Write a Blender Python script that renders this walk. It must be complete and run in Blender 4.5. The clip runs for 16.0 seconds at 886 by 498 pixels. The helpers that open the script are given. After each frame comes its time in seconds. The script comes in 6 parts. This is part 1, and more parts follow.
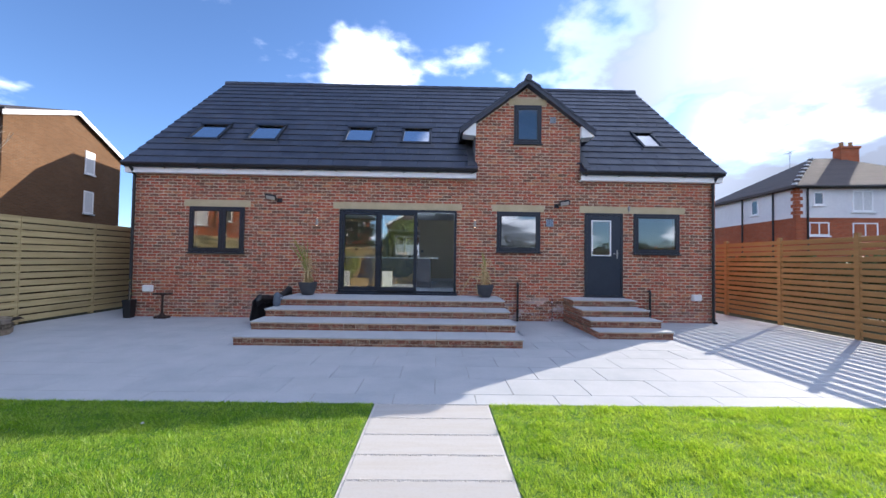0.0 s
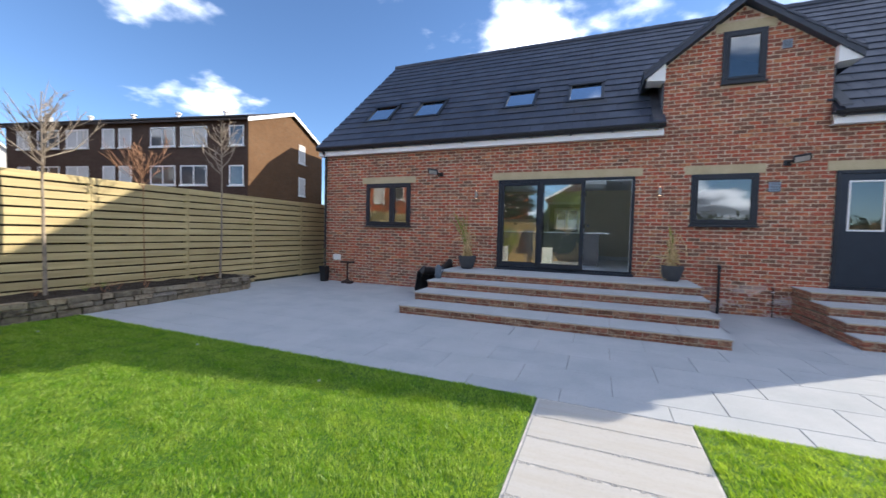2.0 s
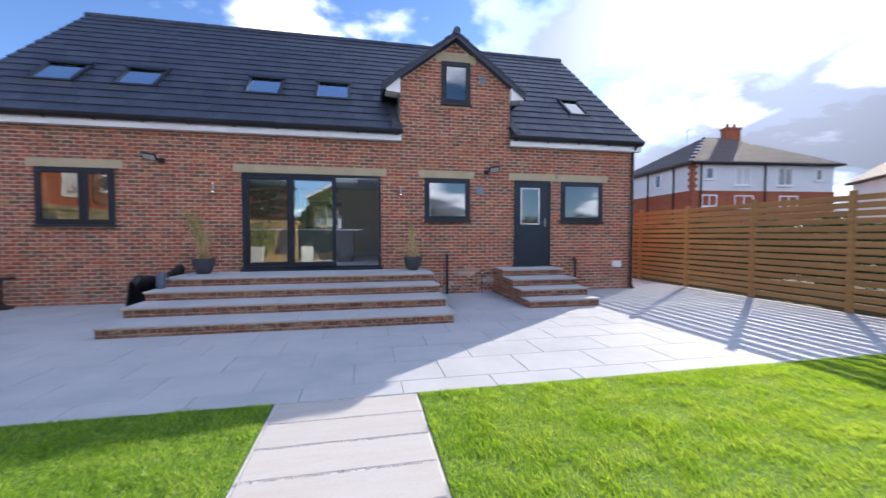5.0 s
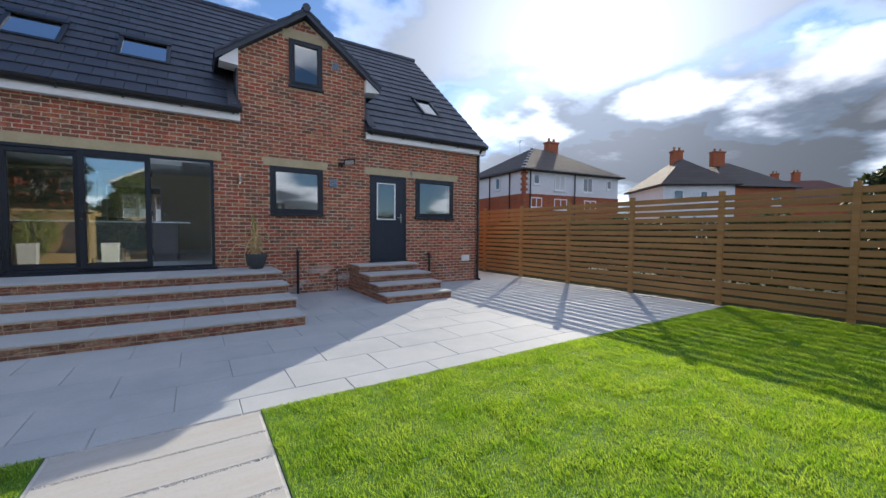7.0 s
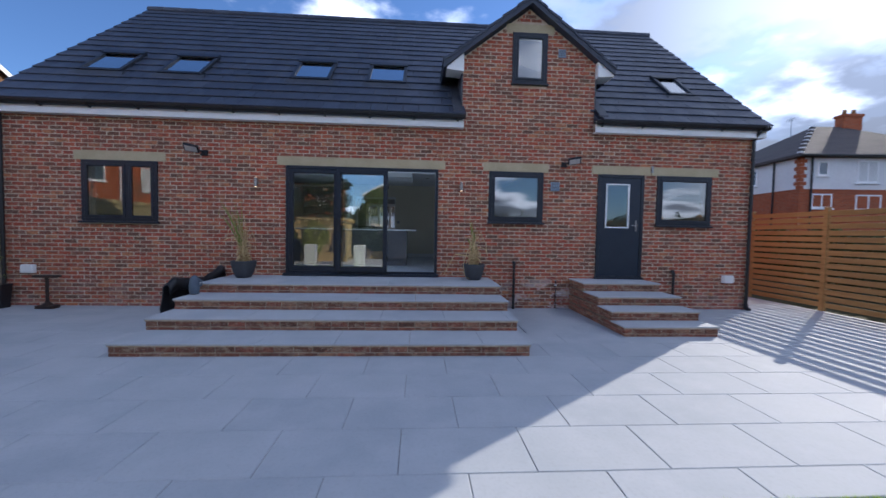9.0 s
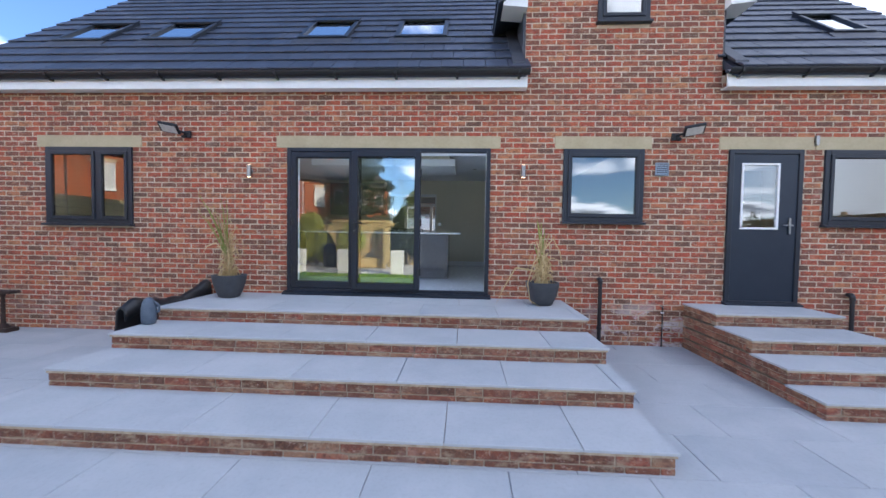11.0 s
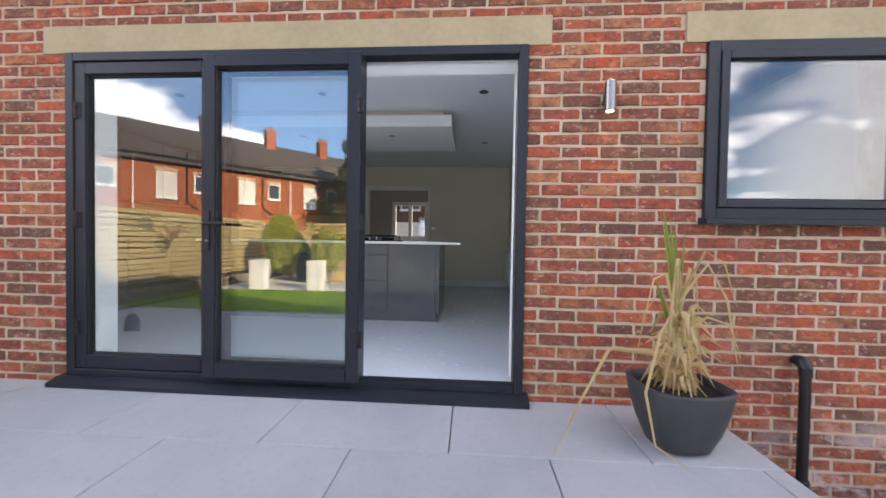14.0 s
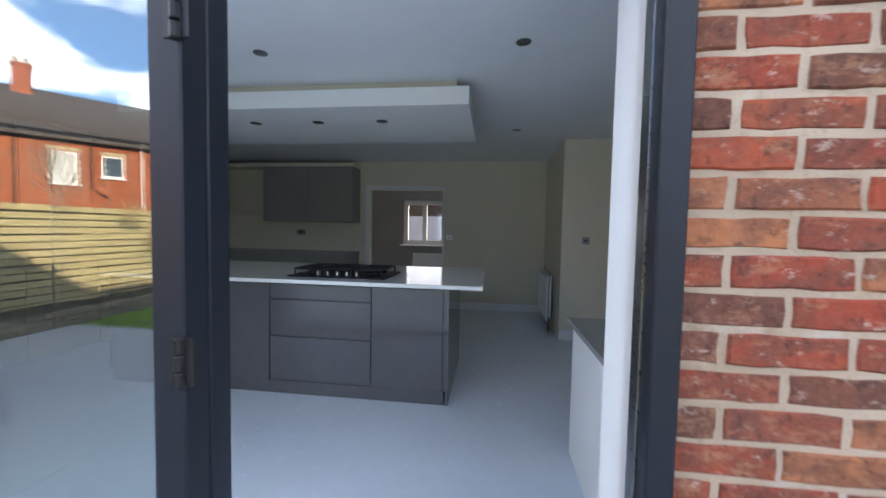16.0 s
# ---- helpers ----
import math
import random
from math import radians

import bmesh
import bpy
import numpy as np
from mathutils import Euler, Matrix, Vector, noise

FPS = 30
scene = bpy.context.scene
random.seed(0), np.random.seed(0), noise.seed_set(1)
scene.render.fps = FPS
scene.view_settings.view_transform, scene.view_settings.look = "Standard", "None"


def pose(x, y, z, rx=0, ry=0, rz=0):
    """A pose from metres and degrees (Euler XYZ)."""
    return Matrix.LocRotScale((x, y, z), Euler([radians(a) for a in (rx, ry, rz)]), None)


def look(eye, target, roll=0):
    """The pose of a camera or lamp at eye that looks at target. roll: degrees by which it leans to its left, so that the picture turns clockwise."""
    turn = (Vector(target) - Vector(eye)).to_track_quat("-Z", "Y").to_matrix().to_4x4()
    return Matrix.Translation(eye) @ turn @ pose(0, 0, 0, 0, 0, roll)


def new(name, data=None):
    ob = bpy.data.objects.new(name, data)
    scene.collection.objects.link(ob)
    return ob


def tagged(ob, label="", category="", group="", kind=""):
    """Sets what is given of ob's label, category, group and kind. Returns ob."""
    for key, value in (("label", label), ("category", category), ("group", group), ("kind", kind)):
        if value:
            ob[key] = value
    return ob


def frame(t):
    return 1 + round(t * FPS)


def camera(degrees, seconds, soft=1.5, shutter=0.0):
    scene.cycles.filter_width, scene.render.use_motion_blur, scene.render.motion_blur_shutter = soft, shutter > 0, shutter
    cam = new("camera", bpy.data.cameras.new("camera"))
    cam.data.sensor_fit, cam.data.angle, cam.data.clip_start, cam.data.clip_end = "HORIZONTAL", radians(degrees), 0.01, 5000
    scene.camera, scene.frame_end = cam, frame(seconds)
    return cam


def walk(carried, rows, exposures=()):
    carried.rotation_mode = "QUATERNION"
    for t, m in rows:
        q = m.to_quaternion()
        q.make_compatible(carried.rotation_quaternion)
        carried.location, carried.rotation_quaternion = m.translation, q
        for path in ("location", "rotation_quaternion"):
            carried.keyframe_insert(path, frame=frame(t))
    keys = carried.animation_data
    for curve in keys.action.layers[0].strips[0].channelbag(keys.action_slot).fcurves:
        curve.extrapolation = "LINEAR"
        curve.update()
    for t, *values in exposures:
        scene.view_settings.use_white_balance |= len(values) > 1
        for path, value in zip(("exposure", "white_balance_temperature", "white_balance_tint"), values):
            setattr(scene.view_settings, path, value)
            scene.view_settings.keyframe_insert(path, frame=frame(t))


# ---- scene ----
cam = camera(98.0, 16.0, shutter=0.3)
METRES, EYE, TILT, LEAN, TURN = 9.4, 1.5, 0.0, 0.0, -0.9
ROWS = [
    (0.0, 0.0, 0.0, 0.0, -0.02, 1.63, -0.87),
    (0.5, 0.0017, 0.0231, -0.0015, 2.34, -0.08, -0.97),
    (1.0, 0.002, 0.0446, -0.0034, 7.5, -1.31, -1.13),
    (1.5, -0.0086, 0.0564, -0.0056, 14.93, -1.99, -1.31),
    (2.0, -0.0178, 0.0612, -0.0056, 23.1, -2.37, -1.44),
    (2.5, -0.0199, 0.0611, -0.0052, 30.62, -2.48, -1.5),
    (3.0, -0.0182, 0.061, -0.0042, 35.06, -2.47, -1.44),
    (3.5, -0.0126, 0.0633, -0.0046, 32.67, -2.33, -1.23),
    (4.0, -0.007, 0.0681, -0.0057, 22.23, -2.18, -0.89),
    (4.5, 0.0003, 0.0726, -0.0089, 6.56, -2.04, -0.47),
    (5.0, 0.011, 0.0742, -0.011, -10.62, -2.06, 0.03),
    (7.5, 0.0165, 0.1044, -0.0124, -32.01, -2.67, -0.39),
    (8.0, 0.0156, 0.1316, -0.007, -20.06, -2.49, -0.72),
    (8.5, 0.0088, 0.1682, -0.0038, -9.97, -2.38, -0.95),
    (9.0, 0.0079, 0.2153, -0.0004, -2.77, -2.38, -1.06),
    (9.5, 0.0058, 0.2695, 0.0006, 1.27, -2.33, -1.08),
    (12.0, 0.007, 0.5601, 0.001, 4.3, -1.76, -0.92),
    (12.5, 0.0064, 0.617, 0.0012, 4.5, -1.66, -0.91),
    (13.0, 0.0053, 0.6707, 0.0006, 4.69, -1.53, -0.9),
    (13.5, 0.0088, 0.7285, 0.0009, 4.79, -1.43, -0.9),
    (14.0, 0.0043, 0.781, 0.0086, 4.88, -1.27, -0.92),
    (14.5, 0.0021, 0.8281, 0.0187, 4.9, -1.25, -0.89),
    (15.0, 0.0014, 0.8706, 0.0302, 5.44, -1.49, -0.86),
    (15.5, -0.003, 0.9106, 0.0411, 6.33, -2.07, -0.94),
    (16.0, -0.0018, 0.9447, 0.0492, 8.3, -2.91, -1.12),
]
EXPOSURES = [(0.0, 1.6, 5700, 17), (1.5, 1.51, 5800, 13), (3.0, 1.52, 6250, 15), (4.0, 1.67, 6300, 17), (5.0, 1.6, 5750, 19), (7.5, 1.0, 5950, 12), (8.5, 0.96, 5500, 18), (9.5, 1.26, 5400, 16), (12.0, 2.38, 6300, 15), (13.5, 2.32, 6800, 19), (14.5, 2.27, 6750, 20), (15.5, 2.22, 6400, 19), (16.0, 2.34, 6150, 16)]
walk(cam, [(t, pose(0, 0, EYE, TILT, LEAN, TURN) @ pose(METRES * x, METRES * y, METRES * z, 90 + pitch, roll, yaw)) for t, x, y, z, yaw, pitch, roll in ROWS], EXPOSURES)

# ---- sky and sun ----
SUN_WAY = Vector((1.92, 1.49, 1.0)).normalized()
SUN_EL = math.asin(SUN_WAY.z)
SUN_ROT = math.atan2(SUN_WAY.x, SUN_WAY.y)


def build_world():
    w = bpy.data.worlds.new("sky")
    scene.world = w
    w.use_nodes = True
    nt = w.node_tree
    nt.nodes.clear()
    N, L = nt.nodes.new, nt.links.new
    out = N("ShaderNodeOutputWorld")
    bg = N("ShaderNodeBackground")
    sky = N("ShaderNodeTexSky")
    sky.sky_type = "NISHITA"
    sky.sun_disc = False
    sky.sun_elevation = SUN_EL
    sky.sun_rotation = SUN_ROT
    sky.air_density = 0.8
    sky.dust_density = 0.15
    sky.ozone_density = 2.0
    tc = N("ShaderNodeTexCoord")
    sep = N("ShaderNodeSeparateXYZ")
    L(tc.outputs["Generated"], sep.inputs[0])

    def mth(op, a, b=None, c=None, clamp=False):
        m = N("ShaderNodeMath")
        m.operation = op
        m.use_clamp = clamp
        for k, v in enumerate((a, b, c)):
            if v is None:
                continue
            if isinstance(v, (int, float)):
                m.inputs[k].default_value = v
            else:
                L(v, m.inputs[k])
        return m.outputs[0]

    # clouds lie on a flat layer overhead
    zc = mth("MAXIMUM", sep.outputs[2], 0.0)
    zz = mth("ADD", zc, 0.22)
    px = mth("DIVIDE", sep.outputs[0], zz)
    py = mth("DIVIDE", sep.outputs[1], zz)
    cb = N("ShaderNodeCombineXYZ")
    L(px, cb.inputs[0])
    L(py, cb.inputs[1])
    cb.inputs[2].default_value = CLOUD_SEED
    nz = N("ShaderNodeTexNoise")
    nz.inputs["Scale"].default_value = 0.95
    nz.inputs["Detail"].default_value = 9
    nz.inputs["Roughness"].default_value = 0.52
    L(cb.outputs[0], nz.inputs["Vector"])
    # how near a direction lies to the sun
    dt = N("ShaderNodeVectorMath")
    dt.operation = "DOT_PRODUCT"
    L(tc.outputs["Generated"], dt.inputs[0])
    dt.inputs[1].default_value = SUN_WAY
    near = mth("POWER", mth("MAXIMUM", dt.outputs["Value"], 0.0), 3.0)
    # the cloud thickens towards the sun and towards the south and thins to the north
    south = mth("MULTIPLY", mth("MAXIMUM", mth("MULTIPLY", sep.outputs[1], -1.0), 0.0), 0.05)
    clear = mth("MULTIPLY", mth("MAXIMUM", sep.outputs[1], 0.0), -0.035)
    cover = mth("ADD", mth("ADD", mth("MULTIPLY_ADD", near, 0.17, nz.outputs["Fac"]), south), clear)
    ramp = N("ShaderNodeMapRange")
    ramp.interpolation_type = "SMOOTHSTEP"
    L(cover, ramp.inputs[0])
    ramp.inputs[1].default_value = 0.53
    ramp.inputs[2].default_value = 0.62
    # thicker parts are greyer underneath
    thick = N("ShaderNodeMapRange")
    thick.interpolation_type = "SMOOTHSTEP"
    L(mth("MULTIPLY_ADD", near, 0.13, cover), thick.inputs[0])
    thick.inputs[1].default_value = 0.585
    thick.inputs[2].default_value = 0.70
    thick.inputs[3].default_value = 1.0
    thick.inputs[4].default_value = 0.17
    glow = mth("MULTIPLY_ADD", mth("POWER", mth("MAXIMUM", dt.outputs["Value"], 0.0), 22.0), CLOUD_GLOW, CLOUD_BASE)
    # a dark bank of cloud lies low in the east
    edge = mth("MULTIPLY_ADD", mth("SUBTRACT", nz.outputs["Fac"], 0.5), 0.9, sep.outputs[2])
    lowz = N("ShaderNodeMapRange")
    lowz.interpolation_type = "SMOOTHSTEP"
    L(edge, lowz.inputs[0])
    lowz.inputs[1].default_value, lowz.inputs[2].default_value, lowz.inputs[3].default_value, lowz.inputs[4].default_value = 0.22, 0.30, 1.0, 0.0
    east = N("ShaderNodeMapRange")
    east.interpolation_type = "SMOOTHSTEP"
    L(sep.outputs[0], east.inputs[0])
    east.inputs[1].default_value, east.inputs[2].default_value = 0.50, 0.72
    bank = mth("MULTIPLY", lowz.outputs[0], east.outputs[0])
    bright = mth("MULTIPLY", mth("MULTIPLY", glow, thick.outputs[0]), mth("SUBTRACT", 1.0, mth("MULTIPLY", bank, 0.62)))
    cc = N("ShaderNodeCombineColor")
    for k, f in enumerate((0.80, 0.89, 1.02)):
        # thick cloud is bluer, thin cloud white
        tone = mth("ADD", f, mth("MULTIPLY", thick.outputs[0], 1.0 - f))
        L(mth("MULTIPLY", bright, tone), cc.inputs[k])
    # haze round the sun, inside the thin veil of cloud
    veil = mth("MULTIPLY", mth("POWER", mth("MAXIMUM", dt.outputs["Value"], 0.0), 60.0), 0.9, None, True)
    fac = mth("MAXIMUM", mth("MAXIMUM", ramp.outputs[0], veil), mth("MULTIPLY", bank, 0.92))
    mix = N("ShaderNodeMix")
    mix.data_type = "RGBA"
    L(fac, mix.inputs["Factor"])
    deep = N("ShaderNodeMix")
    deep.data_type, deep.blend_type = "RGBA", "MULTIPLY"
    deep.inputs["Factor"].default_value = 1.0
    deep.inputs[7].default_value = (0.62, 0.68, 0.72, 1)
    L(sky.outputs[0], deep.inputs[6])
    L(deep.outputs[2], mix.inputs[6])
    L(cc.outputs[0], mix.inputs[7])
    L(mix.outputs[2], bg.inputs[0])
    bg.inputs[1].default_value = SKY_STRENGTH
    L(bg.outputs[0], out.inputs[0])


SKY_STRENGTH = 0.108
CLOUD_SEED = 3.1
CLOUD_BASE = 12.5
CLOUD_GLOW = 27.0
build_world()
sun_data = bpy.data.lights.new("sun", "SUN")
sun_data.energy = 3.1
sun_data.angle = radians(0.4)
sun_data.color = (1.0, 0.86, 0.64)
sun = new("sun", sun_data)
back_light = bpy.data.lights.new("back_window_daylight", "AREA")
back_light.shape, back_light.size, back_light.size_y, back_light.energy = "RECTANGLE", 1.3, 0.95, 1.3
door_light = bpy.data.lights.new("patio_door_daylight", "AREA")
door_light.shape, door_light.size, door_light.size_y, door_light.energy = "RECTANGLE", 2.8, 1.95, 3.3
door_light.color = (0.72, 0.86, 1.0)
door_lamp = new("patio_door_daylight", door_light)
door_lamp.matrix_world = look((-1.0, 9.80, 1.70), (-1.0, 12, 1.70))
back_lamp = new("back_window_daylight", back_light)
back_lamp.matrix_world = look((-1.3, 18.12, 2.12), (-1.3, 10, 1.7))
sun.matrix_world = look((30, 30, 30), Vector((30, 30, 30)) - SUN_WAY)

# ---- materials ----


class Mat:
    """A node material with a principled surface and a few short ways to add texture."""

    def __init__(self, name, rough=0.6, metal=0.0, spec=0.5):
        self.m = bpy.data.materials.new(name)
        self.m.use_nodes = True
        self.nt = self.m.node_tree
        self.b = self.nt.nodes["Principled BSDF"]
        self.b.inputs["Roughness"].default_value = rough
        self.b.inputs["Metallic"].default_value = metal
        self.b.inputs["Specular IOR Level"].default_value = spec
        self.tc = self.nt.nodes.new("ShaderNodeTexCoord")

    def n(self, kind):
        return self.nt.nodes.new(kind)

    def l(self, a, b):
        self.nt.links.new(a, b)

    def coords(self, stretch=(1, 1, 1), world=True):
        mp = self.n("ShaderNodeMapping")
        mp.inputs["Scale"].default_value = stretch
        if world:
            g = self.n("ShaderNodeNewGeometry")
            self.l(g.outputs["Position"], mp.inputs[0])
        else:
            self.l(self.tc.outputs["Object"], mp.inputs[0])
        return mp.outputs[0]

    def noise(self, scale, detail=4, rough=0.55, stretch=(1, 1, 1), world=True):
        nz = self.n("ShaderNodeTexNoise")
        nz.inputs["Scale"].default_value = scale
        nz.inputs["Detail"].default_value = detail
        nz.inputs["Roughness"].default_value = rough
        self.l(self.coords(stretch, world), nz.inputs["Vector"])
        return nz.outputs["Fac"]

    def ramp(self, fac, stops):
        r = self.n("ShaderNodeValToRGB")
        els = r.color_ramp.elements
        while len(els) < len(stops):
            els.new(0.5)
        for e, (p, c) in zip(els, stops):
            e.position = p
            e.color = (*c, 1)
        self.l(fac, r.inputs[0])
        return r.outputs[0]

    def mix(self, fac, a, b, mode="MIX"):
        mx = self.n("ShaderNodeMix")
        mx.data_type = "RGBA"
        mx.blend_type = mode
        for sock, v in ((mx.inputs["Factor"], fac), (mx.inputs[6], a), (mx.inputs[7], b)):
            if isinstance(v, (int, float)):
                sock.default_value = v
            elif isinstance(v, tuple):
                sock.default_value = (*v, 1)
            else:
                self.l(v, sock)
        return mx.outputs[2]

    def range(self, fac, a, b, c=0.0, d=1.0):
        r = self.n("ShaderNodeMapRange")
        self.l(fac, r.inputs[0])
        for k, v in zip((1, 2, 3, 4), (a, b, c, d)):
            r.inputs[k].default_value = v
        return r.outputs[0]

    def math(self, op, a, b):
        r = self.n("ShaderNodeMath")
        r.operation = op
        for k, v in enumerate((a, b)):
            if isinstance(v, (int, float)):
                r.inputs[k].default_value = v
            else:
                self.l(v, r.inputs[k])
        return r.outputs[0]

    def color(self, c):
        if isinstance(c, tuple):
            self.b.inputs["Base Color"].default_value = (*c, 1)
        else:
            self.l(c, self.b.inputs["Base Color"])
        return self

    def rough(self, r):
        self.l(r, self.b.inputs["Roughness"])
        return self

    def bump(self, fac, strength=0.3, dist=0.01):
        bp = self.n("ShaderNodeBump")
        bp.inputs["Strength"].default_value = strength
        bp.inputs["Distance"].default_value = dist
        self.l(fac, bp.inputs["Height"])
        self.l(bp.outputs[0], self.b.inputs["Normal"])
        return self

    def rnd(self, island):
        if island:
            return self.n("ShaderNodeNewGeometry").outputs["Random Per Island"]
        return self.n("ShaderNodeObjectInfo").outputs["Random"]


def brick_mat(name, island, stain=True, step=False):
    m = Mat(name, 0.85, spec=0.25)
    r = m.rnd(island)
    base = m.ramp(r, [(0.0, (0.11, 0.068, 0.047)), (0.10, (0.24, 0.088, 0.056)), (0.22, (0.43, 0.088, 0.044)), (0.36, (0.38, 0.074, 0.040)), (0.46, (0.17, 0.082, 0.055)),
                      (0.58, (0.50, 0.130, 0.058)), (0.72, (0.41, 0.085, 0.044)), (0.83, (0.54, 0.22, 0.095)), (0.92, (0.27, 0.088, 0.055)), (1.0, (0.13, 0.086, 0.056))])
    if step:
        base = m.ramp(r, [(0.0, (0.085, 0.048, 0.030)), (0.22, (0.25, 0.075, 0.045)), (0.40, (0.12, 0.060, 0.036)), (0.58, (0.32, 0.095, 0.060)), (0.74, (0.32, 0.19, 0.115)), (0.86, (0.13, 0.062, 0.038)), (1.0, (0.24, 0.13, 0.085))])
    grain = m.noise(70, 6, 0.7)
    blotch = m.noise(16, 5, 0.65)
    c = m.mix(m.range(m.noise(8.5, 5, 0.65, (1, 1, 1.8)), 0.46, 0.58, 0, 0.85), base, m.mix(0.7, base, (0.13, 0.068, 0.05)))
    c = m.mix(m.range(blotch, 0.44, 0.66, 0, 0.6), c, m.mix(0.5, c, (0.12, 0.06, 0.055)))
    c = m.mix(m.range(m.noise(11, 6, 0.7, (1, 1, 2)), 0.54, 0.66, 0, 0.55), c, (0.52, 0.27, 0.15))
    c = m.mix(m.range(grain, 0.42, 0.72, 0.0, 0.30), c, (0.46, 0.20, 0.12))
    c = m.mix(m.range(m.noise(34, 5, 0.7), 0.54, 0.64, 0.0, 0.7), c, m.mix(0.75, c, (0.05, 0.03, 0.03)))
    c = m.mix(m.range(m.noise(23, 6, 0.75, (1, 1, 1.6)), 0.58, 0.66, 0.0, 0.65), c, (0.60, 0.47, 0.38))
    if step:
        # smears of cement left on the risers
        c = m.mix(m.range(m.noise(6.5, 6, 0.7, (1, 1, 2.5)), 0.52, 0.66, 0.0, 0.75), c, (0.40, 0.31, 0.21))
    patch = m.noise(3.4, 5, 0.62)
    if stain:
        # lime bloom on the lowest courses
        pos = m.n("ShaderNodeNewGeometry").outputs["Position"]
        sp = m.n("ShaderNodeSeparateXYZ")
        m.l(pos, sp.inputs[0])
        low = m.range(sp.outputs[2], 0.30, 0.66, 1.0, 0.0)
        side = m.math("MAXIMUM", m.math("SUBTRACT", 1.0, m.math("MULTIPLY", m.math("ABSOLUTE", m.math("SUBTRACT", sp.outputs[0], 2.75), 0.0), 0.75)), 0.12)
        bloom = m.math("MULTIPLY", m.math("MULTIPLY", m.range(m.noise(2.3, 6, 0.7, (1, 1, 2.2)), 0.49, 0.57), low), side)
        c = m.mix(m.math("MULTIPLY", bloom, 0.9), c, (0.74, 0.70, 0.68))
    c = m.mix(m.range(patch, 0.60, 0.78, 0.0, 0.45), c, (0.50, 0.34, 0.28))
    m.color(c)
    m.bump(m.mix(0.5, grain, blotch), 0.7, 0.006)
    return m.m


def plain_mat(name, a, b, scale=6.0, rough=0.6, metal=0.0, bump=0.15, spec=0.5, stretch=(1, 1, 1), dist=0.003):
    m = Mat(name, rough, metal, spec)
    big, small = m.noise(scale, 5, 0.6, stretch), m.noise(scale * 9, 4, 0.6, stretch)
    f = m.mix(0.4, big, small)
    m.color(m.mix(m.range(f, 0.35, 0.65), a, b))
    m.rough(m.range(small, 0.3, 0.7, max(0.03, rough - 0.08), min(1, rough + 0.08)))
    m.bump(small, bump, dist)
    return m.m


def mortar_mat():
    m = Mat("mortar", 0.95, spec=0.1)
    n1, n2, n3 = m.noise(2.0, 5), m.noise(120, 3), m.noise(19, 6, 0.7)
    c = m.mix(m.range(n1, 0.35, 0.65), (0.47, 0.37, 0.26), (0.62, 0.51, 0.38))
    c = m.mix(m.range(n3, 0.52, 0.68, 0, 0.55), c, (0.33, 0.235, 0.155))
    c = m.mix(m.range(m.noise(6.5, 5, 0.7), 0.58, 0.70, 0, 0.6), c, (0.74, 0.68, 0.60))
    m.color(c)
    m.bump(m.mix(0.5, n2, n3), 0.7, 0.005)
    return m.m


def slab_mat(name, island=False):
    m = Mat(name, 0.7, spec=0.06)
    r = m.rnd(island)
    base = m.ramp(r, [(0.0, (0.385, 0.41, 0.43)), (0.5, (0.41, 0.435, 0.452)), (1.0, (0.435, 0.455, 0.465))])
    cloud, fine = m.noise(1.7, 6, 0.62), m.noise(38, 5, 0.6)
    c = m.mix(m.range(cloud, 0.35, 0.68), base, m.mix(0.8, base, (0.50, 0.515, 0.525)))
    c = m.mix(m.range(fine, 0.5, 0.8, 0, 0.25), c, (0.27, 0.27, 0.27))
    m.color(c)
    m.rough(m.range(cloud, 0.3, 0.7, 0.65, 0.8))
    m.bump(fine, 0.12, 0.002)
    return m.m


def wood_mat(name, dark, light, long_axis):
    m = Mat(name, 0.7, spec=0.3)
    st = [14, 14, 14]
    st[long_axis] = 0.7
    grain = m.noise(1.0, 6, 0.65, tuple(st))
    fine = m.noise(5.0, 4, 0.6, tuple(st))
    r = m.rnd(False)
    c = m.mix(m.range(grain, 0.3, 0.7), dark, light)
    c = m.mix(m.math("MULTIPLY", r, 0.45), c, tuple(0.62 * v for v in light))
    c = m.mix(m.range(m.noise(1.1, 4), 0.55, 0.75, 0, 0.35), c, tuple(1.15 * v for v in light))
    m.color(c)
    m.bump(fine, 0.3, 0.003)
    return m.m


def tile_mat(name, island):
    m = Mat(name, 0.5, spec=0.4)
    r = m.rnd(island)
    base = m.ramp(r, [(0.0, (0.034, 0.041, 0.060)), (1.0, (0.056, 0.066, 0.092))])
    n1, n2 = m.noise(3, 5, 0.65), m.noise(60, 4)
    m.color(m.mix(m.range(n1, 0.45, 0.75, 0, 0.5), base, (0.085, 0.095, 0.120)))
    m.rough(m.range(n1, 0.3, 0.7, 0.4, 0.6))
    m.bump(n2, 0.3, 0.003)
    return m.m


